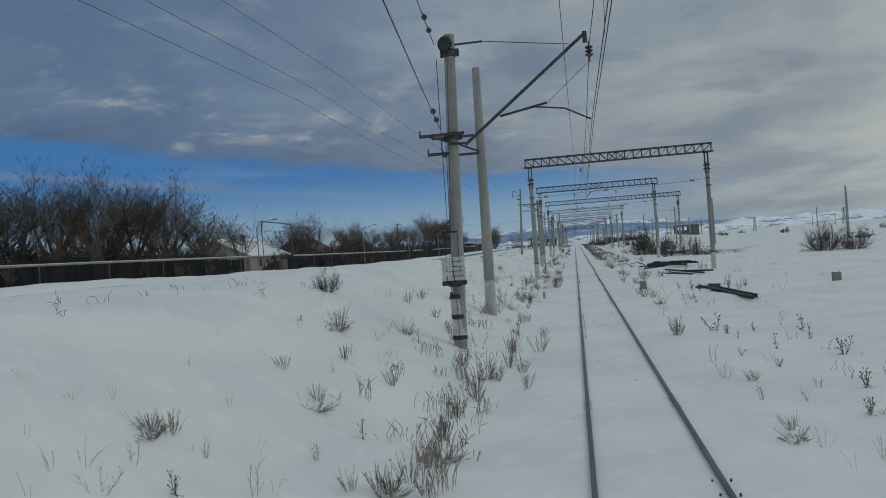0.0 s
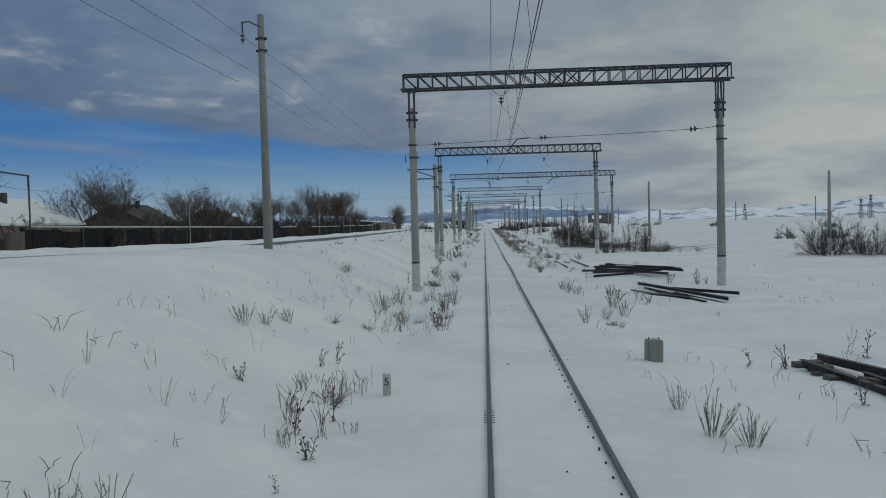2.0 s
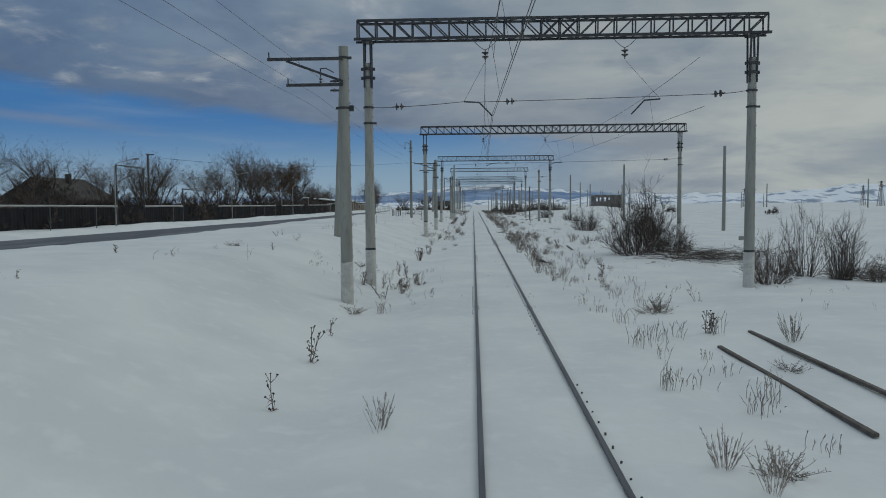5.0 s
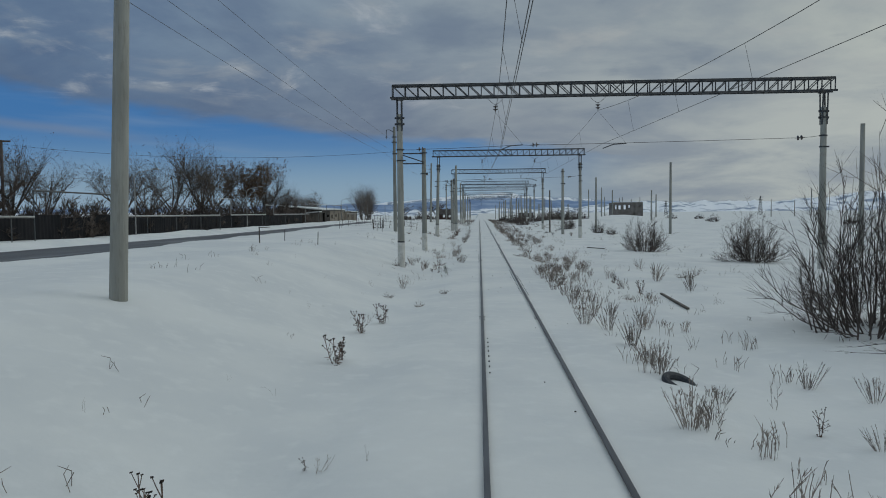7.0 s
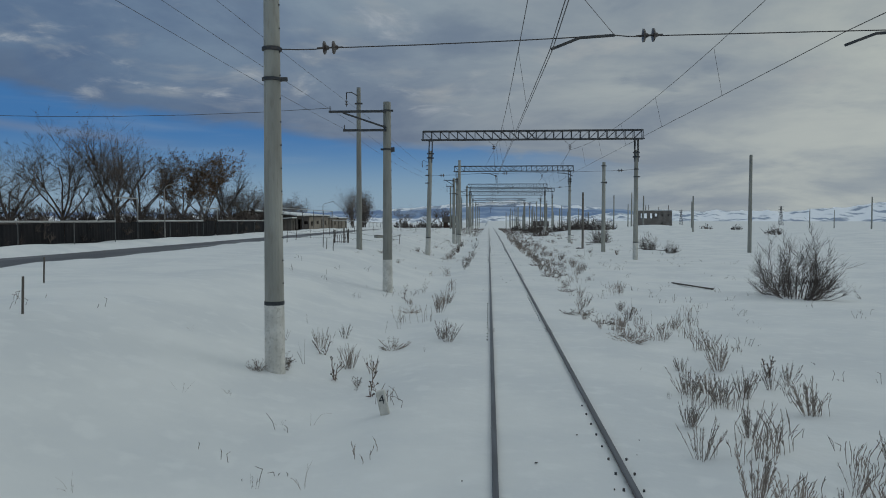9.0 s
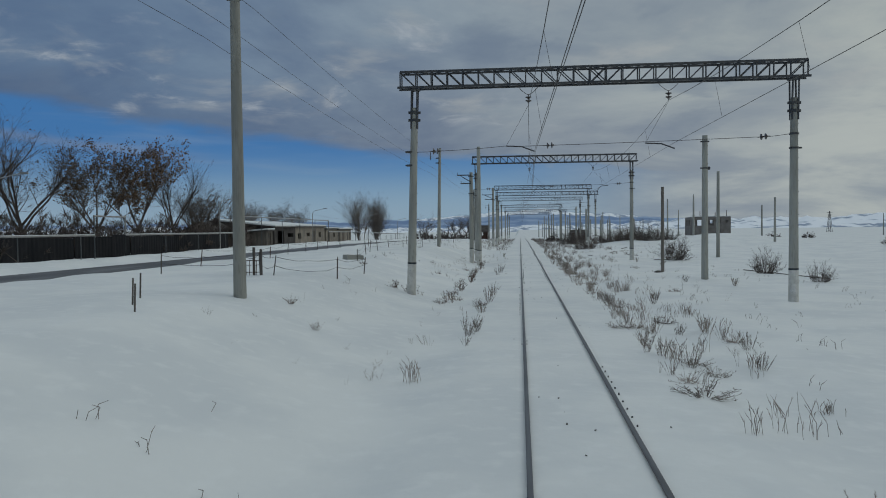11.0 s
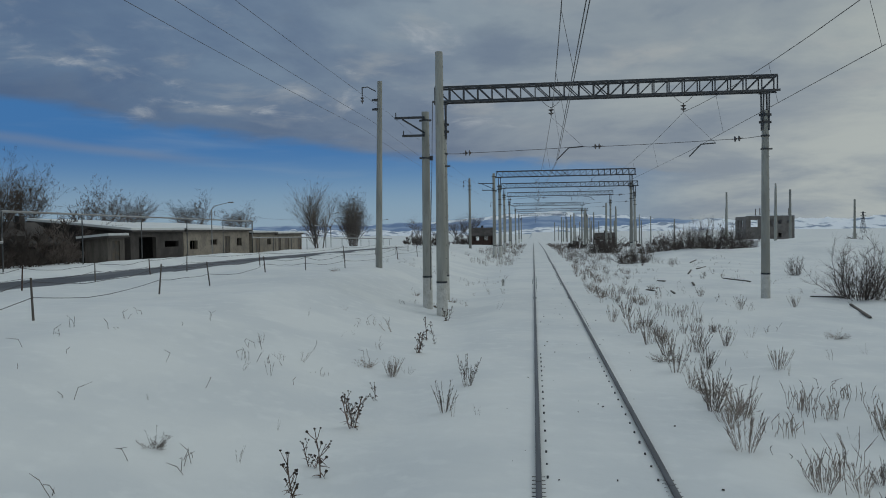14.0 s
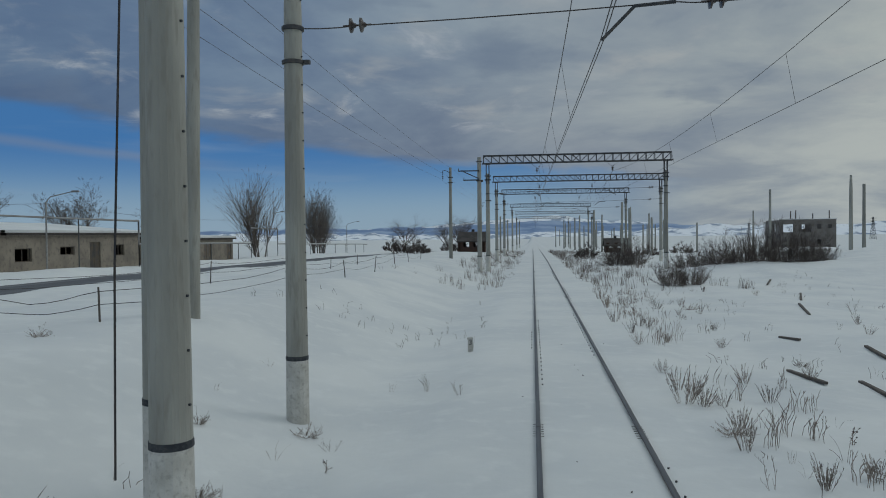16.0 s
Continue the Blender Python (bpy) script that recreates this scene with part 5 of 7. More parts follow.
def gate_posts(y0, y1, x):
    th = tagged(empty("driveway_gate", (x, 0, 0)), "light rendered gate pillar and low wall at the driveway", "gate")
    for yy, w, h, mat in ((y0 - 1.2, 1.6, 1.55, PLASTER), (y1 + 0.6, 1.4, 1.3, TIMBER)):
        g = ground_z(x, yy)
        bm = bmesh.new()
        box(bm, (-0.2, yy, g - 0.3), (0.2, yy + w, g + h))
        bmesh.ops.bevel(bm, geom=bm.edges[:], offset=0.03, segments=1, affect="EDGES")
        part("pillar", bm, mat, th)


gate_posts(66.4, 72.4, WALL_X - 0.2)


def ruin():
    """Shell of an unfinished block building on the mound, sky showing through its upper windows."""
    x, y, g = 44.4, 345.0, 0.0
    th = tagged(empty("ruined_building", (x, y, g)), "roofless grey block building shell with empty window openings", "ruin")
    W, D, H, t = 9.9, 8.0, 5.25, 0.4
    I = Matrix.Identity(4)
    bm = bmesh.new()
    wall_with_holes(bm, W, H, t, [(0.6, 2.5, 2.9, 4.4), (3.4, 5.6, 2.9, 4.4), (6.6, 7.3, 3.5, 4.4), (6.6, 7.3, 0.6, 1.6), (8.4, 9.1, 3.6, 4.3)], I)
    part("front_wall", bm, GREYBLOCK, th)
    bm = bmesh.new()
    wall_with_holes(bm, W, H - 0.3, t, [(0.6, 2.6, 2.9, 4.5), (3.2, 5.8, 2.8, 4.5), (6.6, 7.3, 3.5, 4.4)], Matrix.Translation((0, D, 0)))
    part("back_wall", bm, GREYBLOCK, th)
    for xx in (0.0, W - t):
        bm = bmesh.new()
        wall_with_holes(bm, D - t, H - 0.1, t, [(2.0, 3.6, 2.9, 4.4), (5.0, 6.4, 2.9, 4.4)] if xx == 0 else [(3.0, 4.2, 2.9, 4.3)], Matrix.Translation((xx + t, t, 0)) @ Matrix.Rotation(radians(90), 4, "Z"))
        part("side_wall", bm, GREYBLOCK, th)
    bm = bmesh.new()
    box(bm, (t, t, 2.35), (W - t, D, 2.55))
    part("floor_slab", bm, GREYBLOCK, th)
    bm = bmesh.new()
    box(bm, (-0.05, -0.05, H + 0.004), (W + 0.05, t + 0.05, H + 0.12))
    part("coping_snow", bm, SNOW, th, "line of snow on the wall top")
    for px in (2.2, 3.1, 6.1, 9.0):
        bm = bmesh.new()
        box(bm, (px, t + 0.6, H - 0.4), (px + 0.16, t + 0.76, H + rnd.uniform(0.7, 1.7)))
        part("roof_stub", bm, GREYBLOCK, th)


ruin()


# ---- scrap steel and oddments beside the track ----
BEAMSTEEL = material("scrap_steel", (0.040, 0.042, 0.050), (0.075, 0.065, 0.060), scale=3, rough=0.6, metal=0.4, fine=(0.11, 0.075, 0.055), fine_scale=14, fine_amount=0.5)


def i_beam(bm, a, b, h=0.12, w=0.085, t=0.013, roll=0.0):
    a, b = Vector(a), Vector(b)
    d = b - a
    m = Matrix.Translation(a) @ d.to_track_quat("Y", "Z").to_matrix().to_4x4() @ Matrix.Rotation(radians(roll), 4, "Y")
    L = d.length
    box(bm, (-w / 2, 0, 0), (w / 2, L, t), 0, m)
    box(bm, (-w / 2, 0, h - t), (w / 2, L, h), 0, m)
    box(bm, (-t / 2, 0.001, t), (t / 2, L - 0.001, h - t), 0, m)


def beams(label, rows):
    th = tagged(empty("steel_beam_pile"), label, "scrap steel", "scrap steel piles")
    for a, b, roll in rows:
        bm = bmesh.new()
        za, zb = ground_z(a[0], a[1]), ground_z(b[0], b[1])
        i_beam(bm, (a[0], a[1], za + a[2]), (b[0], b[1], zb + b[2]), roll=roll)
        part("steel_beam", bm, BEAMSTEEL, th)
    return th


beams("pile of rusty dark steel beams dusted with snow", [((5.1, 73.0, 0.05), (8.3, 66.2, 0.30), 8), ((5.9, 73.6, 0.25), (8.7, 66.3, 0.32), 0), ((6.3, 74.0, 0.28), (9.0, 66.8, 0.30), -6), ((6.7, 73.9, 0.36), (9.4, 66.6, 0.34), 0), ((7.2, 73.6, 0.20), (9.7, 67.3, 0.25), 12), ((5.5, 72.0, 0.15), (7.9, 65.6, 0.28), 85), ((5.1, 68.2, 0.0), (7.0, 66.8, 0.10), 0), ((6.4, 72.3, 0.42), (8.9, 66.1, 0.42), 5), ((6.9, 70.2, 0.43), (9.3, 65.9, 0.40), 80), ((5.4, 70.6, 0.08), (8.0, 66.9, 0.18), 4), ((5.7, 71.6, 0.22), (8.4, 65.2, 0.24), 0)])
beams("scattered dark steel beams half sunk in the snow", [((6.2, 61.9, 0.12), (8.2, 55.4, 0.05), 10), ((6.5, 61.5, 0.0), (7.3, 55.0, 0.02), 85), ((6.9, 60.6, 0.05), (9.0, 56.6, 0.10), 0), ((5.9, 58.6, -0.05), (7.0, 56.2, 0.0), 20), ((7.3, 59.6, 0.0), (8.1, 54.0, -0.06), 90)])


def snow_patch(x, y, z, rx, ry, h, rz, label):
    bm = bmesh.new()
    n = 20
    rows = []
    for f, zz in ((1.0, 0.0), (0.93, 0.6), (0.7, 0.92), (0.35, 1.0)):
        rows.append([bm.verts.new((rx * f * math.cos(2 * math.pi * i / n) * (1 + 0.2 * noise.noise((i * 0.6, x, 1))), ry * f * math.sin(2 * math.pi * i / n) * (1 + 0.25 * noise.noise((i * 0.9, y, 3))), h * zz)) for i in range(n)])
    for a, b in zip(rows, rows[1:]):
        for i in range(n):
            bm.faces.new((a[i], a[(i + 1) % n], b[(i + 1) % n], b[i])).smooth = True
    bm.faces.new(rows[-1])
    bm.faces.new(rows[0][::-1])
    ob = part("snow_patch", bm, SNOW)
    for p in ob.data.polygons:
        p.use_smooth = True
    ob.matrix_basis = pose(x, y, z, 0, 0, rz)
    tagged(ob, label, "snow")


snow_patch(7.7, 70.0, ground_z(7.7, 70.0) + 0.36, 2.6, 0.45, 0.15, -68, "cap of snow lying on the steel beams")


def old_track_panel():
    """Two rails of a lifted track panel with stubs of its ties, in the snow."""
    th = tagged(empty("lifted_track_panel"), "lifted track panel of dark rails and broken ties in snow", "track panel")
    a, b = Vector((5.75, 44.2, 0)), Vector((6.55, 33.6, 0))
    for off, h, s, e in ((0.0, 0.06, 0.08, 1.0), (0.42, 0.02, 0.22, 0.93), (0.75, 0.05, 0.0, 0.25)):
        bm = bmesh.new()
        p, q = a.lerp(b, s), a.lerp(b, e)
        i_beam(bm, (p.x + off, p.y, ground_z(p.x + off, p.y) + h), (q.x + off, q.y, ground_z(q.x + off, q.y) + h + 0.05), h=0.16, w=0.12)
        part("rail", bm, BEAMSTEEL, th)
    for k in range(9):
        t = 0.05 + k * 0.055
        c = a.lerp(b, t)
        bm = bmesh.new()
        w = rnd.uniform(0.3, 0.75)
        box(bm, (-w / 2, -0.10, -0.1), (w / 2, 0.10, 0.10 + rnd.uniform(-0.03, 0.04)), 0, pose(c.x + 0.2 + rnd.uniform(-0.25, 0.2), c.y, ground_z(c.x, c.y), rnd.uniform(-6, 6), rnd.uniform(-8, 8), rnd.uniform(-18, 18)))
        part("broken_tie", bm, TIMBER, th)


old_track_panel()


def plank(x0, y0, x1, y1, w=0.10, h=0.06, dz=0.02, mat=None):
    bm = bmesh.new()
    a, b = Vector((x0, y0, ground_z(x0, y0) + dz)), Vector((x1, y1, ground_z(x1, y1) + dz + 0.03))
    bar(bm, a, b, w, h)
    bmesh.ops.bevel(bm, geom=bm.edges[:], offset=0.008, segments=1, affect="EDGES")
    tagged(part("plank", bm, mat or TIMBER), "weathered dark timber plank lying in the snow", "plank", "loose planks")


for p in [(5.9, 120.8, 5.72, 116.6), (5.78, 85.1, 5.91, 76.2), (4.47, 83.3, 4.72, 77.5), (5.19, 220.9, 5.22, 218.7), (6.2, 219.4, 6.04, 217.6), (8.17, 223.8, 7.9, 222.0), (6.55, 225.8, 6.86, 225.0), (11.5, 238.4, 13.4, 244.0), (14.4, 252.3, 13.2, 249.0), (9.6, 232.0, 10.6, 236.0), (8.3, 156.1, 9.0, 151.8), (17.0, 95.8, 17.6, 98.4), (10.4, 226.0, 11.6, 224.6), (11.8, 215.9, 12.9, 214.9), (12.2, 212.6, 10.8, 207.5)]:
    plank(*p)
plank(5.6, 60.4, 6.2, 57.6, 0.08, 0.05)
plank(15.3, 199.9, 17.1, 189.8, 0.07, 0.05)


def concrete_block(x, y, w, d, h, rz, label):
    bm = bmesh.new()
    box(bm, (-w / 2, -d / 2, -0.25), (w / 2, d / 2, h))
    bmesh.ops.bevel(bm, geom=bm.edges[:], offset=0.02, segments=2, affect="EDGES")
    ob = part("concrete_block", bm, CONCRETE)
    for s in (-1, 1):
        b2 = bmesh.new()
        rod(b2, (s * w * 0.33, 0, h - 0.02), (s * w * 0.35, 0, h + 0.05), 0.012, n=5)
        part("rebar_loop", b2, RUST, ob)
    ob.matrix_basis = pose(x, y, ground_z(x, y), rnd.uniform(-3, 3), rnd.uniform(-3, 3), rz)
    tagged(ob, label, "concrete block", "concrete blocks")


concrete_block(2.9, 44.1, 0.34, 0.30, 0.48, 8, "short grey concrete block with rebar stubs in snow")
concrete_block(12.2, 40.6, 0.42, 0.36, 0.42, -12, "squat grey concrete block standing in the snow")
concrete_block(21.0, 128.0, 0.5, 0.4, 0.3, 20, "squat grey concrete block standing in the snow")
concrete_block(-11.3, 189.6, 1.1, 0.8, 0.26, 35, "broken grey concrete slab lying on the snow")


def picket_marker(x, y, text, lean=0):
    """A small concrete distance marker with a painted number."""
    g = ground_z(x, y)
    bm = bmesh.new()
    box(bm, (-0.075, -0.055, -0.3), (0.075, 0.055, 0.40))
    bmesh.ops.bevel(bm, geom=bm.edges[:], offset=0.012, segments=1, affect="EDGES")
    ob = part("distance_marker", bm, WHITEWASH)
    if text:
        cu = bpy.data.curves.new("number", "FONT")
        cu.body, cu.size, cu.align_x, cu.extrude = text, 0.21, "CENTER", 0.002
        cu.materials.append(BLACKBAND)
        tmp = bpy.data.objects.new("number", cu)
        scene.collection.objects.link(tmp)
        dg = bpy.context.evaluated_depsgraph_get()
        me = bpy.data.meshes.new_from_object(tmp.evaluated_get(dg))
        bpy.data.objects.remove(tmp)
        num = new("number", me)
        num.parent = ob
        num.matrix_basis = pose(0, -0.058, 0.19, 90, 0, 0)
    ob.matrix_basis = pose(x, y, g, 0, lean, 4)
    tagged(ob, "small white concrete track distance marker" + (f" painted {text}" if text else ""), "marker post", "distance markers")


picket_marker(-2.68, 41.0, "5")
picket_marker(-2.56, 130.5, "4", -12)
picket_marker(-2.58, 222.6, "3")

# half-buried tyre beside the rail
bm = bmesh.new()
n, k = 22, 8
rings = [[bm.verts.new(((0.26 + 0.075 * math.cos(2 * math.pi * j / k)) * math.cos(2 * math.pi * i / n), (0.26 + 0.075 * math.cos(2 * math.pi * j / k)) * math.sin(2 * math.pi * i / n), 0.075 * math.sin(2 * math.pi * j / k))) for j in range(k)] for i in range(n)]
for i in range(n):
    for j in range(k):
        bm.faces.new((rings[i][j], rings[(i + 1) % n][j], rings[(i + 1) % n][(j + 1) % k], rings[i][(j + 1) % k]))
tyre = part("tyre", bm, BLACKBAND)
tyre.matrix_basis = pose(2.78, 106.6, ground_z(2.78, 106.6) - 0.01, 22, 10, 20)
tagged(tyre, "old black rubber tyre half buried in the snow", "tyre")

# dark stone lump
bm = bmesh.new()
bmesh.ops.create_icosphere(bm, subdivisions=2, radius=0.28)
for v in bm.verts:
    v.co *= 1 + 0.25 * noise.noise(v.co * 4)
    v.co.z *= 0.4
ob = part("stone", bm, DARKWALL)
ob.matrix_basis = pose(8.4, 195.2, ground_z(8.4, 195.2) + 0.03)
tagged(ob, "flat dark stone lying bare on the snow", "stone")


# ---- barbed-wire fences on the left bank ----
def wire_fence(pts, label):
    th = tagged(empty("wire_fence"), label, "fence", "wire fences")
    tops = []
    for x, y in pts:
        g = ground_z(x, y)
        lx, ly = rnd.uniform(-0.12, 0.12), rnd.uniform(-0.12, 0.12)
        h = rnd.uniform(0.7, 1.0)
        bm = bmesh.new()
        rod(bm, (x, y, g - 0.2), (x + lx, y + ly, g + h), 0.028, 0.022, n=6)
        part("post", bm, TIMBER if rnd.random() < 0.5 else RUST, th)
        tops.append((Vector((x, y, g)), Vector((lx, ly, h))))
    for f in (0.5, 0.9):
        run = []
        for (a, u), (b, v) in zip(tops, tops[1:]):
            pts = [p + Vector((0, 0, rnd.uniform(-0.03, 0.03))) for p in sag(a + u * f, b + v * f, rnd.uniform(0.05, 0.22), 6)]
            run += pts if not run else pts[1:]
        bm = bmesh.new()
        tube_path(bm, run, 0.008)
        part("strand", bm, WIRE, th)


wire_fence([(-16.5, 175.0), (-12.5, 173.7), (-11.4, 173.3), (-10.6, 172.5), (-8.4, 174.0), (-8.1, 177.8), (-10.4, 186.8), (-11.6, 195.0), (-13.0, 203.0), (-13.1, 207.1), (-13.3, 213.5), (-12.5, 217.1), (-10.7, 218.2), (-10.0, 229.7), (-9.8, 237.0), (-9.9, 244.0), (-10.2, 252.0), (-10.6, 260.0), (-10.9, 268.0)], "sagging barbed-wire fence on thin leaning posts in snow")
wire_fence([(-17.4, 181.0), (-17.7, 187.4), (-17.5, 192.0), (-18.2, 198.0), (-18.6, 204.0), (-19.0, 209.0), (-19.4, 214.2), (-18.9, 217.0), (-17.2, 223.0), (-14.6, 232.6), (-13.8, 240.0), (-13.6, 248.0), (-13.8, 256.0)], "old barbed-wire fence with crooked posts beside the road")
for x, y in ((-12.8, 137.7), (-9.4, 131.6), (-9.8, 160.5), (-10.4, 161.5), (-10.9, 162.8)):
    bm = bmesh.new()
    g = ground_z(x, y)
    rod(bm, (x, y, g - 0.1), (x + 0.03, y, g + rnd.uniform(0.35, 0.8)), 0.022, n=6)
    tagged(part("stake", bm, TIMBER), "thin dark stake sticking out of the snow", "stake", "stakes")


def angle_post(x, y):
    """A post with a short bar bent over at the top."""
    g = ground_z(x, y)
    bm = bmesh.new()
    bar(bm, (x, y, g - 0.2), (x, y, g + 0.88), 0.05)
    bar(bm, (x - 0.03, y, g + 0.85), (x + 0.55, y + 0.1, g + 0.87), 0.04)
    tagged(part("angle_post", bm, TIMBER), "dark post with a short bar bent over at its top", "post")


angle_post(-13.0, 133.2)


def small_gate():
    th = tagged(empty("small_gate"), "low rusty garden gate of thin bars between dark posts", "gate")
    a, b = Vector((-12.5, 173.7, 0)), Vector((-11.4, 173.3, 0))
    for p, h in ((a + Vector((-0.05, 0.15, 0)), 1.0), (a.lerp(b, 0.72), 1.15), (b + Vector((0.05, -0.05, 0)), 1.05)):
        bm = bmesh.new()
        g = ground_z(p.x, p.y)
        bar(bm, (p.x, p.y, g - 0.2), (p.x, p.y, g + h), 0.085)
        part("post", bm, TIMBER, th)
    for k in range(6):
        p = a.lerp(b, (k + 0.5) / 6.5)
        g = ground_z(p.x, p.y)
        bm = bmesh.new()
        rod(bm, (p.x, p.y - 0.05, g), (p.x, p.y - 0.05, g + 0.62), 0.013, n=5)
        part("gate_bar", bm, RUST, th)
    ga, gb = ground_z(a.x, a.y), ground_z(b.x, b.y)
    for h in (0.12, 0.6):
        bm = bmesh.new()
        rod(bm, (a.x, a.y - 0.05, ga + h), (b.x, b.y - 0.05, gb + h), 0.015, n=5)
        part("gate_rail", bm, RUST, th)


small_gate()

# ---- weeds ----
THISTLE = material("dry_thistle", (0.17, 0.115, 0.088), (0.11, 0.078, 0.062), scale=6, rough=0.95, tint=0.25)


def bent(p, d, length, n, drift, droop=0.0):
    """Points of a stem that wanders and may bow over."""
    pts = [p]
    for i in range(n):
        d = (d + Vector((rnd.uniform(-drift, drift), rnd.uniform(-drift, drift), -droop * (i + 1) / n))).normalized()
        pts.append(pts[-1] + d * (length / n))
    return pts


def stem(segs, pts, r0, r1):
    n = len(pts) - 1
    for i in range(n):
        segs.append((pts[i], pts[i + 1], r0 + (r1 - r0) * i / n, r0 + (r1 - r0) * (i + 1) / n))


def fan(lean, root=0.38):
    """Foot and direction of a stem that leaves a common root under the snow."""
    a = rnd.uniform(0, 6.283)
    t = lean * math.sqrt(rnd.random())
    d = Vector((math.cos(a) * t, math.sin(a) * t, 1)).normalized()
    return Vector((0, 0, -root)), d


def wormwood_mesh(n, lean):
    """Wormwood: a fan of stems whose upper part is a feathery plume; about a metre high."""
    segs = []
    for _ in range(n):
        p, d = fan(lean)
        L = 0.38 + rnd.uniform(0.45, 1.0)
        pts = bent(p, d, L, 5, 0.07, rnd.uniform(-0.03, 0.10))
        stem(segs, pts, 0.006, 0.003)
        start = rnd.uniform(0.38, 0.58)
        for k in range(rnd.randint(16, 26)):
            f = start + (0.98 - start) * rnd.random()
            i = min(4, int(f * 5))
            b = pts[i].lerp(pts[i + 1], f * 5 - i)
            up = (pts[i + 1] - pts[i]).normalized()
            s = (up + Vector((rnd.uniform(-0.6, 0.6), rnd.uniform(-0.6, 0.6), 0.05))).normalized()
            segs.append((b, b + s * rnd.uniform(0.05, 0.13) * (1.25 - f * 0.6), 0.0052, 0.0024))
    return stick_mesh("tuft", segs, WEED)


def stems_mesh(n, lean, droop):
    """A few thin stems, some bowed over, some with a slim plume."""
    segs = []
    for k in range(n):
        p, d = fan(lean)
        L = 0.38 + rnd.uniform(0.4, 1.0)
        pts = bent(p, d, L, 6, 0.10, droop * rnd.random())
        stem(segs, pts, 0.0065, 0.003)
        if rnd.random() < 0.6:
            for _ in range(7):
                f = rnd.uniform(0.6, 0.97)
                i = min(5, int(f * 6))
                b = pts[i].lerp(pts[i + 1], f * 6 - i)
                s = ((pts[i + 1] - pts[i]).normalized() + Vector((rnd.uniform(-0.4, 0.4), rnd.uniform(-0.4, 0.4), 0))).normalized()
                segs.append((b, b + s * rnd.uniform(0.05, 0.11), 0.0055, 0.003))
    return stick_mesh("stems", segs, WEED)


def branchy_mesh(n):
    """A brittle herb of forked, wiry branches."""
    segs = []
    for _ in range(n):
        p, d = fan(0.6)
        pts = bent(p, d, 0.38 + rnd.uniform(0.5, 0.95), 6, 0.12)
        stem(segs, pts, 0.0075, 0.0035)
        for i in range(2, 6):
            for _ in range(rnd.randint(1, 2)):
                side = ((pts[i + 1] - pts[i]).normalized() + Vector((rnd.uniform(-1, 1), rnd.uniform(-1, 1), rnd.uniform(-0.1, 0.6))) * 0.8).normalized()
                q = bent(pts[i], side, rnd.uniform(0.12, 0.32), 3, 0.15)
                stem(segs, q, 0.0045, 0.0025)
                for _ in range(3):
                    b = q[rnd.randint(1, 3)]
                    e = b + (side + Vector((rnd.uniform(-1, 1), rnd.uniform(-1, 1), rnd.uniform(0, 0.8)))).normalized() * rnd.uniform(0.03, 0.08)
                    segs.append((b, e, 0.0048, 0.0035))
    return stick_mesh("stalks", segs, WEED)


def thistle_mesh(n):
    """Dry thistle: a stout stalk with rising side branches, each ending in a round dark head; withered leaves hang low."""
    segs, lv = [], []

    def head(e):
        r = rnd.uniform(0.020, 0.032)
        for ax in ((1, 0, 0), (0, 1, 0), (0.7, 0.7, 0), (0.7, -0.7, 0), (0.8, 0, 0.6), (0, 0.8, 0.6)):
            u = Vector(ax).normalized() * r
            lv.append((e, u, u.orthogonal().normalized() * r * 2.0))

    for _ in range(n):
        p, d = fan(0.3)
        pts = bent(p, d, 0.38 + rnd.uniform(0.55, 0.9), 6, 0.10)
        stem(segs, pts, 0.016, 0.008)
        head(pts[-1])
        for i in range(1, 6):
            for _ in range(2 if i > 2 else 1):
                side = ((pts[i + 1] - pts[i]).normalized() * 0.8 + Vector((rnd.uniform(-1, 1), rnd.uniform(-1, 1), rnd.uniform(-0.1, 0.5)))).normalized()
                q = bent(pts[i], side, rnd.uniform(0.14, 0.30), 3, 0.12, -0.1)
                stem(segs, q, 0.009, 0.006)
                head(q[-1])
                if rnd.random() < 0.6:
                    e = q[2] + (side + Vector((rnd.uniform(-0.8, 0.8), rnd.uniform(-0.8, 0.8), 0.5))).normalized() * rnd.uniform(0.06, 0.12)
                    segs.append((q[2], e, 0.007, 0.005))
                    head(e)
        for i in range(1, 4):
            for _ in range(4):
                side = Vector((rnd.uniform(-1, 1), rnd.uniform(-1, 1), rnd.uniform(-0.5, 0.4))).normalized()
                q = bent(pts[i].lerp(pts[i + 1], rnd.random()), side, rnd.uniform(0.08, 0.18), 2, 0.3, 0.3)
                stem(segs, q, 0.012, 0.003)
    return stick_mesh("stalks", segs, THISTLE, lv, HEAD)


def low_herb_mesh():
    """A low cushion of fine grey twigs, wider than high."""
    segs = []
    for _ in range(34):
        p, d = fan(3.0, 0.10)
        L = 0.10 + rnd.uniform(0.18, 0.5)
        pts = bent(p, d, L, 4, 0.22, rnd.uniform(-0.12, 0.05))
        stem(segs, pts, 0.005, 0.003)
        for _ in range(8):
            i = rnd.randint(1, 3)
            b = pts[i].lerp(pts[i + 1], rnd.random())
            e = b + Vector((rnd.uniform(-1, 1), rnd.uniform(-1, 1), rnd.uniform(-0.2, 1.0))).normalized() * rnd.uniform(0.03, 0.09)
            segs.append((b, e, 0.0045, 0.0035))
    return stick_mesh("twigs", segs, WEED)


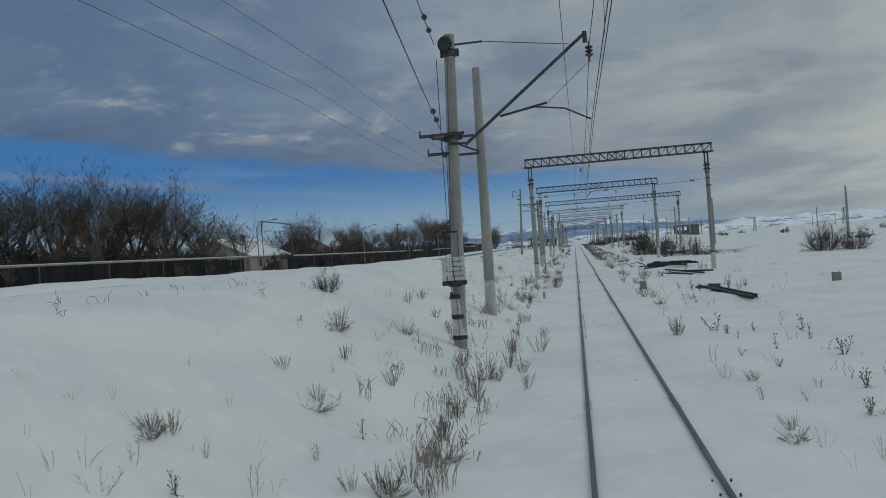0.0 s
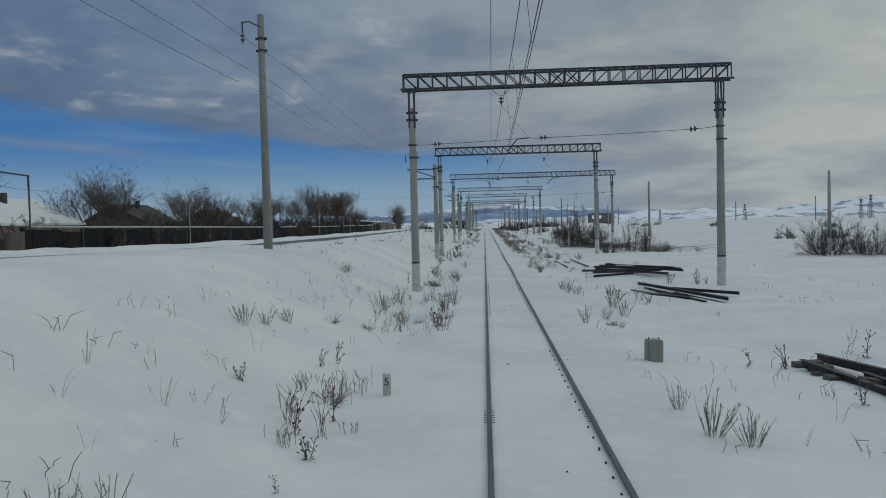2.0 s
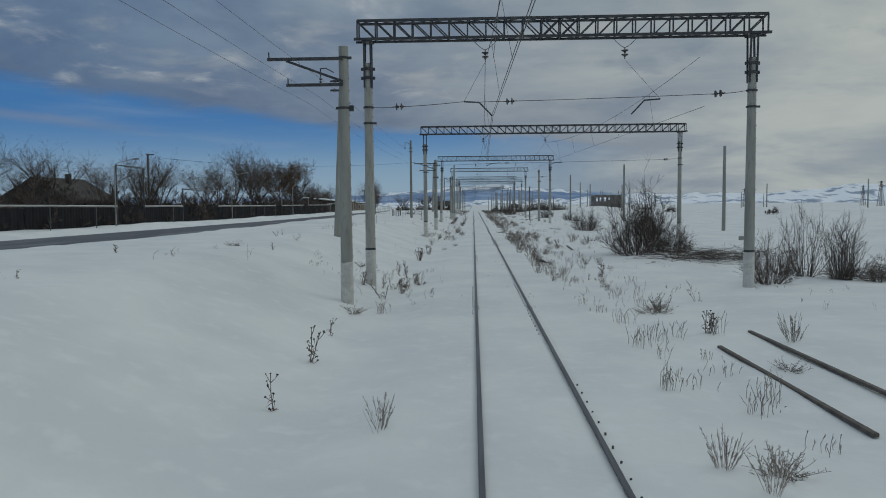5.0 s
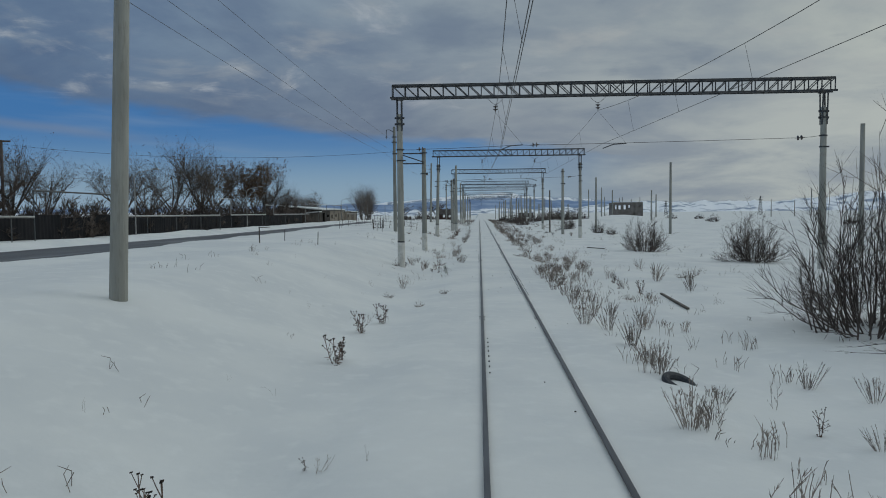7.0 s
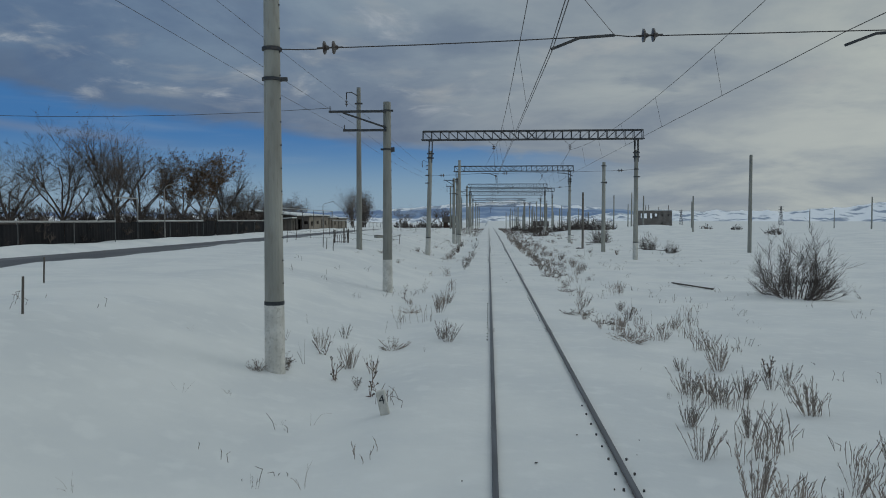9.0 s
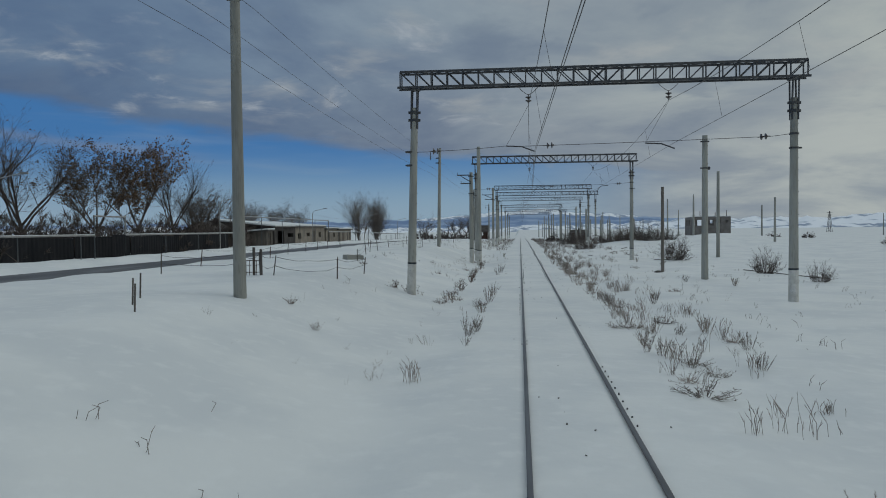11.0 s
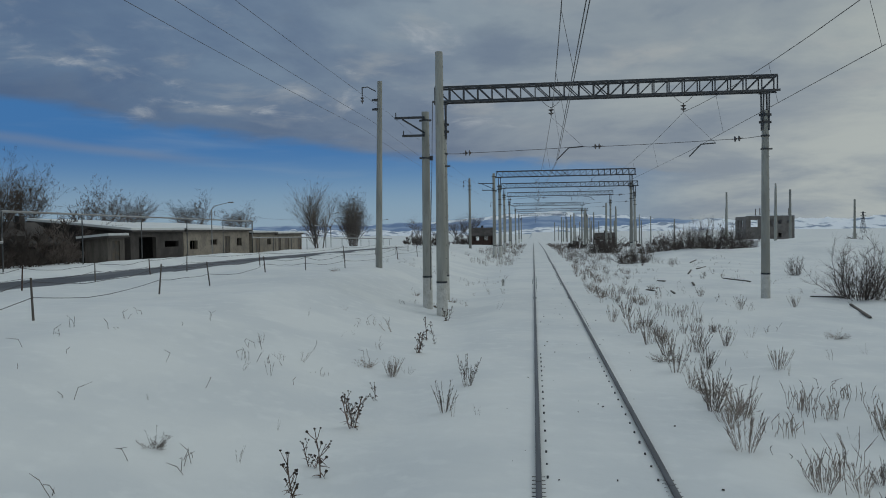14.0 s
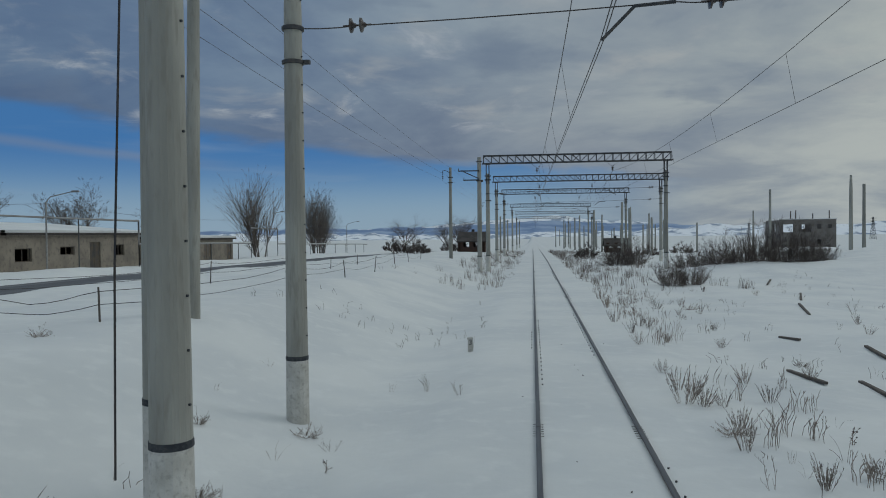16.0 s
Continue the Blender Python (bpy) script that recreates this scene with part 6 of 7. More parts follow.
TUFTS = [wormwood_mesh(rnd.randint(16, 30), rnd.uniform(0.34, 0.52)) for _ in range(9)]
SPARSE = [stems_mesh(rnd.randint(2, 6), 0.42, (0.1, 0.1, 0.5)[k % 3]) for k in range(9)]
STALKS = [branchy_mesh(rnd.randint(2, 4)) for _ in range(6)]
THISTLES = [thistle_mesh(1 + k % 3) for k in range(6)]
HERBS = [low_herb_mesh() for _ in range(4)]


def weed(pool, name, label, cat, group, x, y, s, w):
    ob = new(name, rnd.choice(pool))
    ob.matrix_basis = pose(x, y, ground_z(x, y), rnd.uniform(-6, 6), rnd.uniform(-6, 6), rnd.uniform(0, 360)) @ Matrix.Diagonal((w, w, s, 1))
    return tagged(ob, label, cat, group)


def tuft(x, y, h):
    return weed(TUFTS, "wormwood", "fan of dry grey-brown wormwood plumes poking through snow", "weed", "wormwood clumps", x, y, min(h, 0.85) * 0.88, 0.15 + 0.72 * min(h, 0.85))


def sparse(x, y, h):
    return weed(SPARSE, "dry_weed", "few thin dry plumed stems standing in the snow", "weed", "dry weeds", x, y, min(h, 0.8) * 0.92, 0.15 + 0.65 * h)


def stalk(x, y, h):
    return weed(STALKS, "dry_herb", "brittle branching dry herb standing in the snow", "weed", "dry herbs", x, y, h * 1.1, 0.12 + 0.9 * h)


def thistle(x, y, h):
    return weed(THISTLES, "thistle", "dry thistle with dark seed heads in the snow", "thistle", "thistles", x, y, min(h, 0.75) * 1.1, 0.12 + 0.95 * min(h, 0.75))


def low_herb(x, y, w):
    return weed(HERBS, "low_herb", "low cushion of fine grey twigs half covered by snow", "weed", "low herbs", x, y, 0.55 + 0.25 * w, 0.3 + 0.9 * w)


# the plants that stand out along the line: x, y, height
for x, y, h in [(-3.11, 15.8, 0.67), (-2.06, 16.1, 0.45), (-6.27, 16.3, 0.59), (-3.13, 17.7, 0.79), (-2.3, 18.2, 0.46), (-2.66, 18.8, 0.58), (-2.83, 21.3, 0.8), (-2.04, 21.3, 0.68), (-5.3, 22.9, 0.45), (-6.2, 23.1, 0.46), (2.1, 23.5, 0.79), (-2, 24.4, 0.48), (-6.1, 24.7, 0.5), (-5.4, 29.1, 0.7), (2.8, 37.7, 0.58), (2.4, 38.1, 0.83), (2.3, 39.6, 0.52), (7.3, 40, 0.58), (-6, 43, 0.63), (-5.8, 43.9, 0.49), (-5.7, 45.4, 0.52), (-2.1, 48.9, 1.09), (3.14, 49.3, 0.29), (2.2, 49.8, 0.72), (2.93, 50.9, 0.5), (-3.55, 51.6, 0.65), (3.68, 51.8, 0.78), (-2.27, 53.4, 0.83), (-4.5, 53.6, 0.94), (3.7, 54, 0.96), (-1.97, 55, 0.55), (-2.1, 56, 1.01)]:
    tuft(x, y, h)
for x, y, h in [(-4.3, 56.6, 0.93), (4.3, 57.9, 0.68), (-3.3, 58.1, 0.47), (3, 58.6, 0.63), (-6.9, 59.2, 0.59), (2.7, 59.4, 0.84), (-6.8, 59.9, 0.46), (2.6, 60.5, 0.53), (-3.89, 65.4, 0.36), (-3.52, 65.5, 0.44), (-2.3, 66.4, 0.59), (-2.49, 68.8, 0.57), (-3.7, 70.4, 1.09), (2.4, 71.3, 0.52), (2.5, 72, 0.6), (8.7, 74.8, 0.54), (2.4, 75.2, 0.66), (2.7, 75.8, 0.45), (2.1, 75.9, 0.59), (-2.2, 77.4, 0.63), (6.3, 83.9, 0.86), (4.5, 88.3, 0.73), (-3.43, 94.9, 0.57), (-3.05, 96.4, 0.73), (2.01, 99.9, 0.54), (2.1, 103.5, 0.9), (3.1, 105.2, 0.44), (5.6, 105.3, 0.62), (5.1, 106.6, 0.65), (2.6, 107.2, 0.81), (2.6, 108.2, 0.68), (2.7, 110.3, 0.93)]:
    tuft(x, y, h)
for x, y, h in [(2.5, 112.4, 0.91), (2, 113.2, 1.08), (2.5, 115, 0.88), (3.88, 115.1, 0.49), (3.11, 115.6, 0.62), (2.16, 117.3, 0.83), (2.59, 117.7, 0.58), (2.98, 118.6, 0.52), (2.4, 118.8, 1.12), (2.19, 119.9, 0.67), (2, 121.9, 0.88), (7.3, 121.9, 0.69), (5, 123.6, 0.58), (-4.1, 123.8, 0.7), (7.9, 124.1, 0.89), (2.1, 124.8, 0.74), (2.3, 125.2, 1.04), (6.9, 125.7, 0.92), (2, 126.6, 0.96), (9.3, 128.1, 0.56), (1.9, 128.3, 0.69), (4.4, 128.5, 0.54), (7.6, 128.9, 0.85), (2.15, 129.8, 0.56), (4.4, 131, 0.79), (3.13, 131.7, 0.45), (2.74, 132.2, 0.69), (3.75, 132.2, 0.71), (3.18, 132.5, 0.57), (7.7, 132.9, 0.76), (4.48, 132.9, 0.56), (4.92, 133.2, 0.58)]:
    tuft(x, y, h)
for x, y, h in [(-3.34, 134.1, 0.52), (4, 134.6, 0.78), (-3.9, 134.6, 0.66), (4.2, 135.1, 0.64), (-4.9, 136.1, 0.6), (4.6, 137.1, 0.53), (-1.9, 137.2, 0.72), (-4.6, 137.5, 0.46), (-2.1, 137.7, 0.58), (4.6, 139, 0.43), (3.5, 139.7, 0.44), (2.3, 139.7, 0.37), (4.7, 141, 0.48), (2.1, 141.6, 0.48), (-2.5, 143.2, 0.86), (2.3, 144.5, 0.45), (-2.4, 145.7, 0.66), (2.25, 160.1, 0.45), (2.2, 162.9, 0.71), (-2.36, 163.8, 0.37), (4.91, 163.8, 0.68), (-6.47, 163.9, 0.34), (2.35, 164, 0.55), (4.7, 165.5, 0.63), (-2.4, 165.7, 0.85), (-2.2, 166.3, 0.56), (4.6, 166.7, 0.73), (4.6, 167.2, 0.69), (2.5, 168, 0.55), (2.2, 169.4, 0.45), (-2.3, 171.1, 0.56), (2.6, 174.1, 0.74)]:
    tuft(x, y, h)
for x, y, h in [(2.78, 174.8, 0.65), (-2.67, 175, 0.37), (-2.2, 175.1, 0.86), (3.22, 175.1, 0.38), (4.6, 175.5, 0.69), (-4, 175.6, 0.69), (2.78, 176, 0.51), (4.89, 176.7, 0.67), (-4, 177.1, 0.54), (2.63, 177.2, 0.55), (-2.14, 178.2, 0.74), (2.2, 178.9, 0.36), (2.5, 180.9, 0.94), (2.5, 181.4, 0.56), (4.4, 182.1, 0.6), (2.2, 183.8, 0.95), (10.5, 184.9, 0.7), (2.1, 185.9, 0.69), (8.5, 187.5, 0.59), (2.6, 189.5, 0.48), (3.12, 189.7, 0.49), (3.52, 190.1, 0.43), (2.11, 191, 0.98), (2.25, 192.5, 0.7), (-2.4, 193, 0.65), (2.6, 193, 0.98), (2.19, 193.2, 0.68), (2.3, 193.8, 1.15), (-2.2, 195, 0.81), (2.2, 195, 0.59), (-4, 196.4, 0.58), (2.2, 196.6, 0.78)]:
    tuft(x, y, h)
for x, y, h in [(4.5, 197.2, 0.69), (2.4, 198.8, 1.09), (3.3, 199.6, 0.84), (2.2, 200.5, 0.8), (2.1, 202.8, 0.79), (2.8, 205, 1.15), (1.8, 205.5, 0.69), (2.4, 206.6, 0.99), (7, 209.6, 0.7), (9.4, 210.8, 0.62), (3.49, 212.4, 0.44), (2.13, 213.3, 0.63), (2.38, 214.5, 0.5), (2.17, 216.1, 0.5), (1.9, 216.4, 0.84), (2.2, 217.1, 0.47), (2, 217.6, 0.6), (3.7, 219.1, 0.54), (2, 219.4, 0.4), (2.1, 223.7, 0.5), (2.2, 226.1, 0.55), (2, 229, 0.62), (2.2, 234, 0.73), (2.3, 238.2, 0.69)]:
    tuft(x, y, h)
for x, y, h in [(-5.48, 13.3, 0.57), (-5.37, 14.2, 0.55), (-6.62, 14.7, 0.45), (-5.11, 15.1, 0.51), (-5.06, 15.9, 0.31), (2.51, 16, 0.47), (-4.95, 16.2, 0.32), (-3.88, 16.2, 0.47), (-5.54, 16.7, 0.42), (-7.1, 17.3, 0.47), (-4.52, 17.4, 0.44), (-6.5, 17.4, 0.56), (-6.9, 21.7, 0.31), (-3.8, 24.8, 0.71), (5.6, 25.6, 0.62), (2.3, 29.5, 0.71), (-5.59, 30.3, 0.4), (-5.35, 30.6, 0.41), (8.3, 31.4, 0.61), (-6.22, 31.4, 0.19), (-6.09, 31.7, 0.19), (2.46, 31.8, 0.37), (-4.08, 32.1, 0.34), (-5.27, 33.1, 0.46), (-4.23, 33.1, 0.41), (-5.11, 35.1, 0.34), (-6.48, 35.6, 0.26), (-5.81, 35.8, 0.42), (8.6, 36.9, 0.97), (-6.2, 37.1, 0.52), (-5.18, 37.1, 0.45), (3.6, 38, 0.6)]:
    sparse(x, y, h)
for x, y, h in [(-6.1, 38.6, 0.44), (4.6, 39.2, 0.88), (2.6, 39.4, 0.76), (-5.6, 39.7, 0.4), (-5.3, 41.6, 0.58), (-6.8, 43, 0.48), (10.1, 45.8, 0.58), (2.4, 46.8, 0.55), (3.5, 49.1, 0.51), (-2.25, 50.6, 0.31), (-6.28, 50.6, 0.26), (-5.25, 51.2, 0.35), (-3.6, 51.4, 0.65), (-6.68, 51.6, 0.23), (-6.85, 52.5, 0.55), (5.44, 52.8, 0.42), (2.75, 53.2, 0.45), (-6.84, 53.7, 0.43), (5.26, 53.8, 0.28), (-3.11, 55.4, 0.28), (-6.5, 56.6, 0.38), (7.5, 57.4, 0.43), (3.1, 57.5, 0.59), (-5.4, 57.6, 0.8), (-4.5, 58, 0.54), (13.2, 58.9, 0.74), (-5.8, 58.9, 0.64), (-2.4, 58.9, 0.42), (-6.9, 59.2, 0.84), (-7.7, 60, 0.31), (14.8, 61, 0.78), (-4.5, 62.5, 0.67)]:
    sparse(x, y, h)
for x, y, h in [(-2.3, 62.9, 0.51), (-6.9, 64.1, 0.37), (-5.72, 65.7, 0.36), (-4.72, 65.9, 0.31), (-2.83, 66.3, 0.23), (2.61, 66.4, 0.4), (-3.24, 67, 0.33), (-6.1, 68, 0.43), (-2.71, 68.7, 0.38), (-5.22, 69.1, 0.3), (-7.72, 69.6, 0.39), (13, 71.9, 1.04), (14.8, 72, 1.15), (-6.2, 74, 0.41), (-9.4, 74.5, 0.22), (-2.2, 77.2, 0.56), (-10.6, 82.1, 0.25), (10.3, 84.2, 0.45), (9.8, 87, 0.49), (8.7, 87.5, 0.49), (13.4, 88.6, 0.53), (-5.62, 93.7, 0.49), (-2.13, 95.8, 0.38), (2.75, 96.9, 0.13), (-2.64, 96.9, 0.34), (-7.41, 97.3, 0.39), (-5.21, 97.6, 0.14), (-8.29, 98.6, 0.16), (-4.79, 99, 0.36), (5.97, 99.4, 0.29), (6.1, 100.8, 0.25), (-2.3, 102.1, 0.24)]:
    sparse(x, y, h)
for x, y, h in [(2.9, 102.5, 0.38), (-6.2, 102.6, 0.33), (7.1, 103.5, 0.29), (2.6, 103.7, 0.41), (-4.4, 105.5, 0.3), (-5.3, 105.7, 0.15), (7.2, 106.4, 0.42), (4.2, 110.7, 0.48), (-5.86, 114.2, 0.3), (-4.72, 114.7, 0.12), (-5.66, 115.2, 0.16), (-6.83, 115.8, 0.18), (-6.6, 120.1, 0.18), (-2, 121.7, 0.12), (-5.2, 122.3, 0.33), (-8.5, 123.2, 0.17), (-3.9, 125.3, 0.75), (-5.4, 126.3, 0.24), (-3.1, 127.3, 0.41), (-3.7, 127.3, 0.33), (-4.13, 129.9, 0.15), (-3.71, 130.1, 0.45), (-5.83, 130.2, 0.29), (10.5, 130.7, 0.42), (8.8, 131.4, 0.52), (12, 131.5, 0.88), (2.26, 131.6, 0.22), (-7.12, 133.7, 0.16), (-4.82, 134.1, 0.64), (2.26, 134.1, 0.13), (-2.4, 136, 0.18), (-4.8, 136.6, 0.5)]:
    sparse(x, y, h)
for x, y, h in [(-5.8, 138.4, 0.28), (-3.8, 139.3, 0.43), (-3.5, 140.1, 0.59), (7.1, 140.9, 0.33), (4.2, 145, 0.56), (6.2, 147.3, 0.42), (3.8, 148.5, 0.43), (9.8, 149.6, 0.47), (6, 149.8, 0.57), (-4.47, 159, 0.3), (-5.74, 159.8, 0.17), (-7.21, 159.8, 0.13), (-3.95, 160, 0.28), (2.05, 160.3, 0.33), (-3.72, 161.3, 0.13), (3.96, 161.4, 0.47), (-5.22, 162.4, 0.25), (-4.27, 162.7, 0.3), (4.9, 163.2, 0.33), (-3.41, 164.4, 0.33), (-3.93, 164.5, 0.34), (5.2, 165.1, 0.37), (-7.7, 166.8, 0.41), (-4.1, 167.8, 0.34), (6.8, 169, 0.39), (-3.9, 170.5, 0.39), (-2.53, 172.2, 0.28), (-4.23, 172.4, 0.19), (-2.35, 172.7, 0.37), (6.8, 175.4, 0.5), (-7.74, 175.9, 0.13), (7.6, 176, 0.62)]:
    sparse(x, y, h)
for x, y, h in [(-3.5, 176.2, 0.2), (-4.28, 176.9, 0.49), (5.3, 178.7, 0.32), (5.1, 179.1, 0.26), (4.7, 180.1, 0.27), (7.6, 180.9, 0.73), (7.4, 183.2, 0.78), (8.2, 184, 0.43), (4.5, 185.9, 0.35), (6.6, 188.6, 0.6), (4.9, 188.8, 0.5), (7.5, 189.1, 0.52), (-4.9, 189.9, 0.41), (-4.89, 191.5, 0.24), (3.96, 192.1, 0.25), (4.43, 192.4, 0.21), (-2.22, 192.6, 0.49), (6.7, 192.7, 0.46), (-1.81, 192.7, 0.3), (3.36, 193, 0.16), (-6, 194.2, 0.48), (4.5, 196.5, 0.51), (4.2, 198.6, 0.29), (-6, 199.6, 0.23), (7.5, 200, 0.33), (-5.8, 200.3, 0.32), (-7.4, 201.1, 0.42), (5.5, 202.8, 0.45), (5, 203.2, 0.46), (8, 203.4, 0.29), (-7, 203.9, 0.28), (-2.3, 209.2, 0.78)]:
    sparse(x, y, h)
for x, y, h in [(4.3, 209.3, 0.57), (-6.02, 210.9, 0.32), (-4.72, 211.1, 0.46), (2.56, 212.2, 0.25), (2.57, 212.8, 0.35), (-4.73, 213, 0.36), (3.42, 213.1, 0.55), (2.76, 214.7, 0.4), (3.99, 215, 0.37), (-6.5, 217.7, 0.25), (4, 217.8, 0.31), (-3.9, 217.9, 0.37), (6.9, 220.2, 0.3), (4.6, 221.2, 0.38), (4.1, 222.2, 0.32), (-2.6, 223.2, 0.66), (3.4, 227, 0.48), (8.8, 227.1, 0.41), (4.8, 227.8, 0.4)]:
    sparse(x, y, h)
for x, y, h in [(2.18, 16.4, 0.48), (2.22, 18.5, 0.48), (-5.36, 18.8, 0.45), (-3.95, 19.5, 0.62), (-3.68, 21, 0.68), (-6.6, 22.4, 0.38), (-4.1, 24.8, 0.57), (-5.3, 29.8, 0.25), (-3.63, 32.4, 0.46), (-3.87, 32.8, 0.32), (4.03, 34, 0.66), (2.78, 34.3, 0.6), (-4.48, 37.3, 0.45), (-4.9, 37.7, 0.35), (-6.6, 40.8, 0.35), (7.5, 44.9, 0.75), (-5.9, 49.3, 0.23), (-6.04, 50.7, 0.38), (-4.47, 51.1, 0.51), (-6, 52.2, 0.14), (3.24, 52.5, 0.48), (-4.48, 53, 0.94), (-5.74, 53.4, 0.52), (-4.4, 54.7, 0.55), (-6.4, 57.4, 0.53), (-2.66, 65, 0.27), (-2.3, 65.8, 0.69), (-5.35, 68.6, 0.29), (-7.4, 69.8, 0.11), (6.4, 91.1, 0.81), (-5.95, 94.6, 0.11), (4.13, 96.5, 0.22)]:
    stalk(x, y, h)
for x, y, h in [(-7.34, 98.1, 0.31), (-5.79, 99.3, 0.32), (-6.58, 100, 0.45), (-9.2, 101.7, 0.4), (-2.9, 101.9, 0.3), (3.9, 105.1, 0.52), (-4.21, 114.5, 0.37), (3.37, 118.8, 0.63), (-5.07, 119.2, 0.13), (-2.2, 120.7, 0.14), (-5.27, 130.9, 0.13), (4.5, 131.8, 0.57), (-3.42, 132.6, 0.28), (-4.1, 134.5, 0.66), (-5.8, 136, 0.3), (-3.8, 142, 0.49), (14.8, 150.4, 0.72), (-3.9, 151.3, 0.7), (-4.11, 159.8, 0.32), (2.81, 161.3, 0.55), (-4.27, 161.4, 0.18), (-8.63, 161.8, 0.21), (4.41, 163, 0.32), (-7.93, 163.3, 0.14), (-3.56, 164.6, 0.4), (-6.4, 165.9, 0.15), (-3.15, 172.8, 0.23), (3.44, 173.9, 0.44), (-4.14, 174.8, 0.37), (3.91, 175.3, 0.2), (-3.79, 176.9, 0.43), (-3.9, 179.6, 0.38)]:
    stalk(x, y, h)
for x, y, h in [(5.5, 182.3, 0.31), (-6.95, 191.3, 0.12), (-6.5, 194, 0.23), (-6.2, 195.5, 0.25), (-5.9, 195.8, 0.32), (-7.1, 196.6, 0.27), (-3.7, 196.8, 0.2), (6.3, 199, 0.31), (-5.1, 202.1, 0.6), (-5.7, 202.4, 0.35), (2.02, 211.7, 0.47), (-4.05, 213.7, 0.23), (-4.49, 214.4, 0.2), (-6.71, 215.4, 0.17), (-2.3, 216.9, 0.34), (-3.1, 217.8, 0.42), (11.3, 232.1, 0.62), (-3.3, 237, 0.27)]:
    stalk(x, y, h)
for x, y, h in [(-6.8, 15.4, 0.24), (-6.27, 15.7, 0.32), (3.58, 17.9, 0.24), (3.1, 19.6, 0.26), (4.16, 20.3, 0.45), (5.4, 22, 0.51), (3.8, 23, 0.33), (5.7, 23.4, 0.76), (3.7, 24.4, 0.35), (4.6, 24.9, 0.37), (-2.8, 25.1, 0.86), (3.5, 25.3, 0.88), (-5.05, 29.9, 0.44), (-3.17, 34.5, 0.23), (4.41, 35, 0.51), (-3.31, 35.8, 0.25), (4.46, 36.3, 0.44), (-3.23, 37.1, 0.39), (-3.6, 37.9, 0.96), (-3.9, 39, 0.5), (-3.3, 39, 0.62), (-5, 39.7, 0.33), (5.4, 40, 0.49), (7.1, 41.6, 0.54), (8.1, 42.4, 0.49), (-4.3, 42.6, 0.38), (-4.1, 43.2, 0.7), (5.5, 43.4, 0.66), (4.8, 43.7, 0.58), (7.7, 44.4, 0.71), (-2.3, 49.9, 0.99), (-3.43, 49.9, 0.22)]:
    thistle(x, y, h)
for x, y, h in [(5.2, 55, 0.59), (-4.4, 55.6, 0.35), (4.3, 56.3, 0.5), (5.2, 56.3, 0.32), (5.2, 57.2, 0.4), (4.5, 57.6, 0.54), (-4, 58.3, 0.27), (9, 62.3, 0.93), (9.5, 62.6, 0.37), (9.3, 63.3, 0.75), (8, 63.5, 0.56), (-4.7, 64.9, 0.61), (-4.16, 69.6, 0.36), (-4, 72.5, 0.61), (-4, 73, 0.7), (5.3, 74.2, 0.43), (-4, 78.5, 0.67), (-4.2, 81.8, 0.77), (-10.5, 82.3, 0.31), (-4.3, 84.7, 0.64), (4.7, 84.9, 0.66), (-11.6, 88.9, 0.31), (-4, 92.5, 0.69), (-3.5, 93.9, 0.85), (-4.96, 94.1, 0.63), (-4.61, 94.3, 0.42), (-4.31, 94.5, 0.57), (-3.94, 94.7, 0.61), (-8.6, 95.2, 0.36), (-3.65, 95.7, 0.47), (-3.27, 97.2, 0.52), (4.14, 97.6, 0.12)]:
    thistle(x, y, h)
for x, y, h in [(3.82, 97.8, 0.44), (4.53, 98.9, 0.69), (-4.38, 99.6, 0.43), (-6.27, 99.7, 0.44), (-3.8, 99.8, 1.13), (-4.2, 100.2, 0.66), (-3.1, 102.1, 0.25), (3.9, 103.5, 0.41), (-10.8, 104, 0.31), (-10.7, 104.8, 0.32), (-3.9, 108.3, 0.99), (-3.9, 108.7, 0.52), (-4.1, 112.8, 0.72), (-3.76, 114.6, 0.81), (5.2, 119.9, 0.24), (5.2, 121, 0.67), (4.8, 123.5, 0.57), (2.6, 124.4, 0.72), (4.9, 125.2, 0.54), (-3.1, 132, 0.81), (-5.37, 132.7, 0.34), (-3.46, 133, 0.24), (4.28, 133.3, 0.36), (-4.97, 133.3, 0.35), (-4.02, 133.4, 0.6), (4.79, 133.9, 0.49), (-4.7, 135.5, 0.46), (-4, 146.8, 0.6), (-3.8, 175.8, 1.05), (-5.92, 176.4, 0.43), (-5.18, 176.5, 0.21), (-6.4, 176.7, 0.39)]:
    thistle(x, y, h)
for x, y, h in [(-5.4, 176.8, 0.41), (-6.6, 177.6, 0.32), (-3.9, 178.5, 0.76), (-3.9, 179.4, 0.31), (-3.8, 180.9, 0.94), (-3.8, 182, 0.58), (-4.2, 182.8, 0.38), (-3.8, 186.6, 0.98), (-3.8, 187.9, 0.47), (-3.7, 188.9, 0.69), (-3.76, 189.9, 0.9), (-3.96, 190.2, 0.5), (-3.87, 192.3, 0.69), (-4.13, 193.1, 0.52), (-3.89, 194.2, 0.5), (-3.9, 199.3, 0.69), (-3.7, 201.1, 0.41), (-4, 201.6, 0.79), (-4, 203.6, 0.55), (-4.1, 207.6, 0.64), (-3.86, 212.6, 0.3), (3.83, 214, 0.4)]:
    thistle(x, y, h)
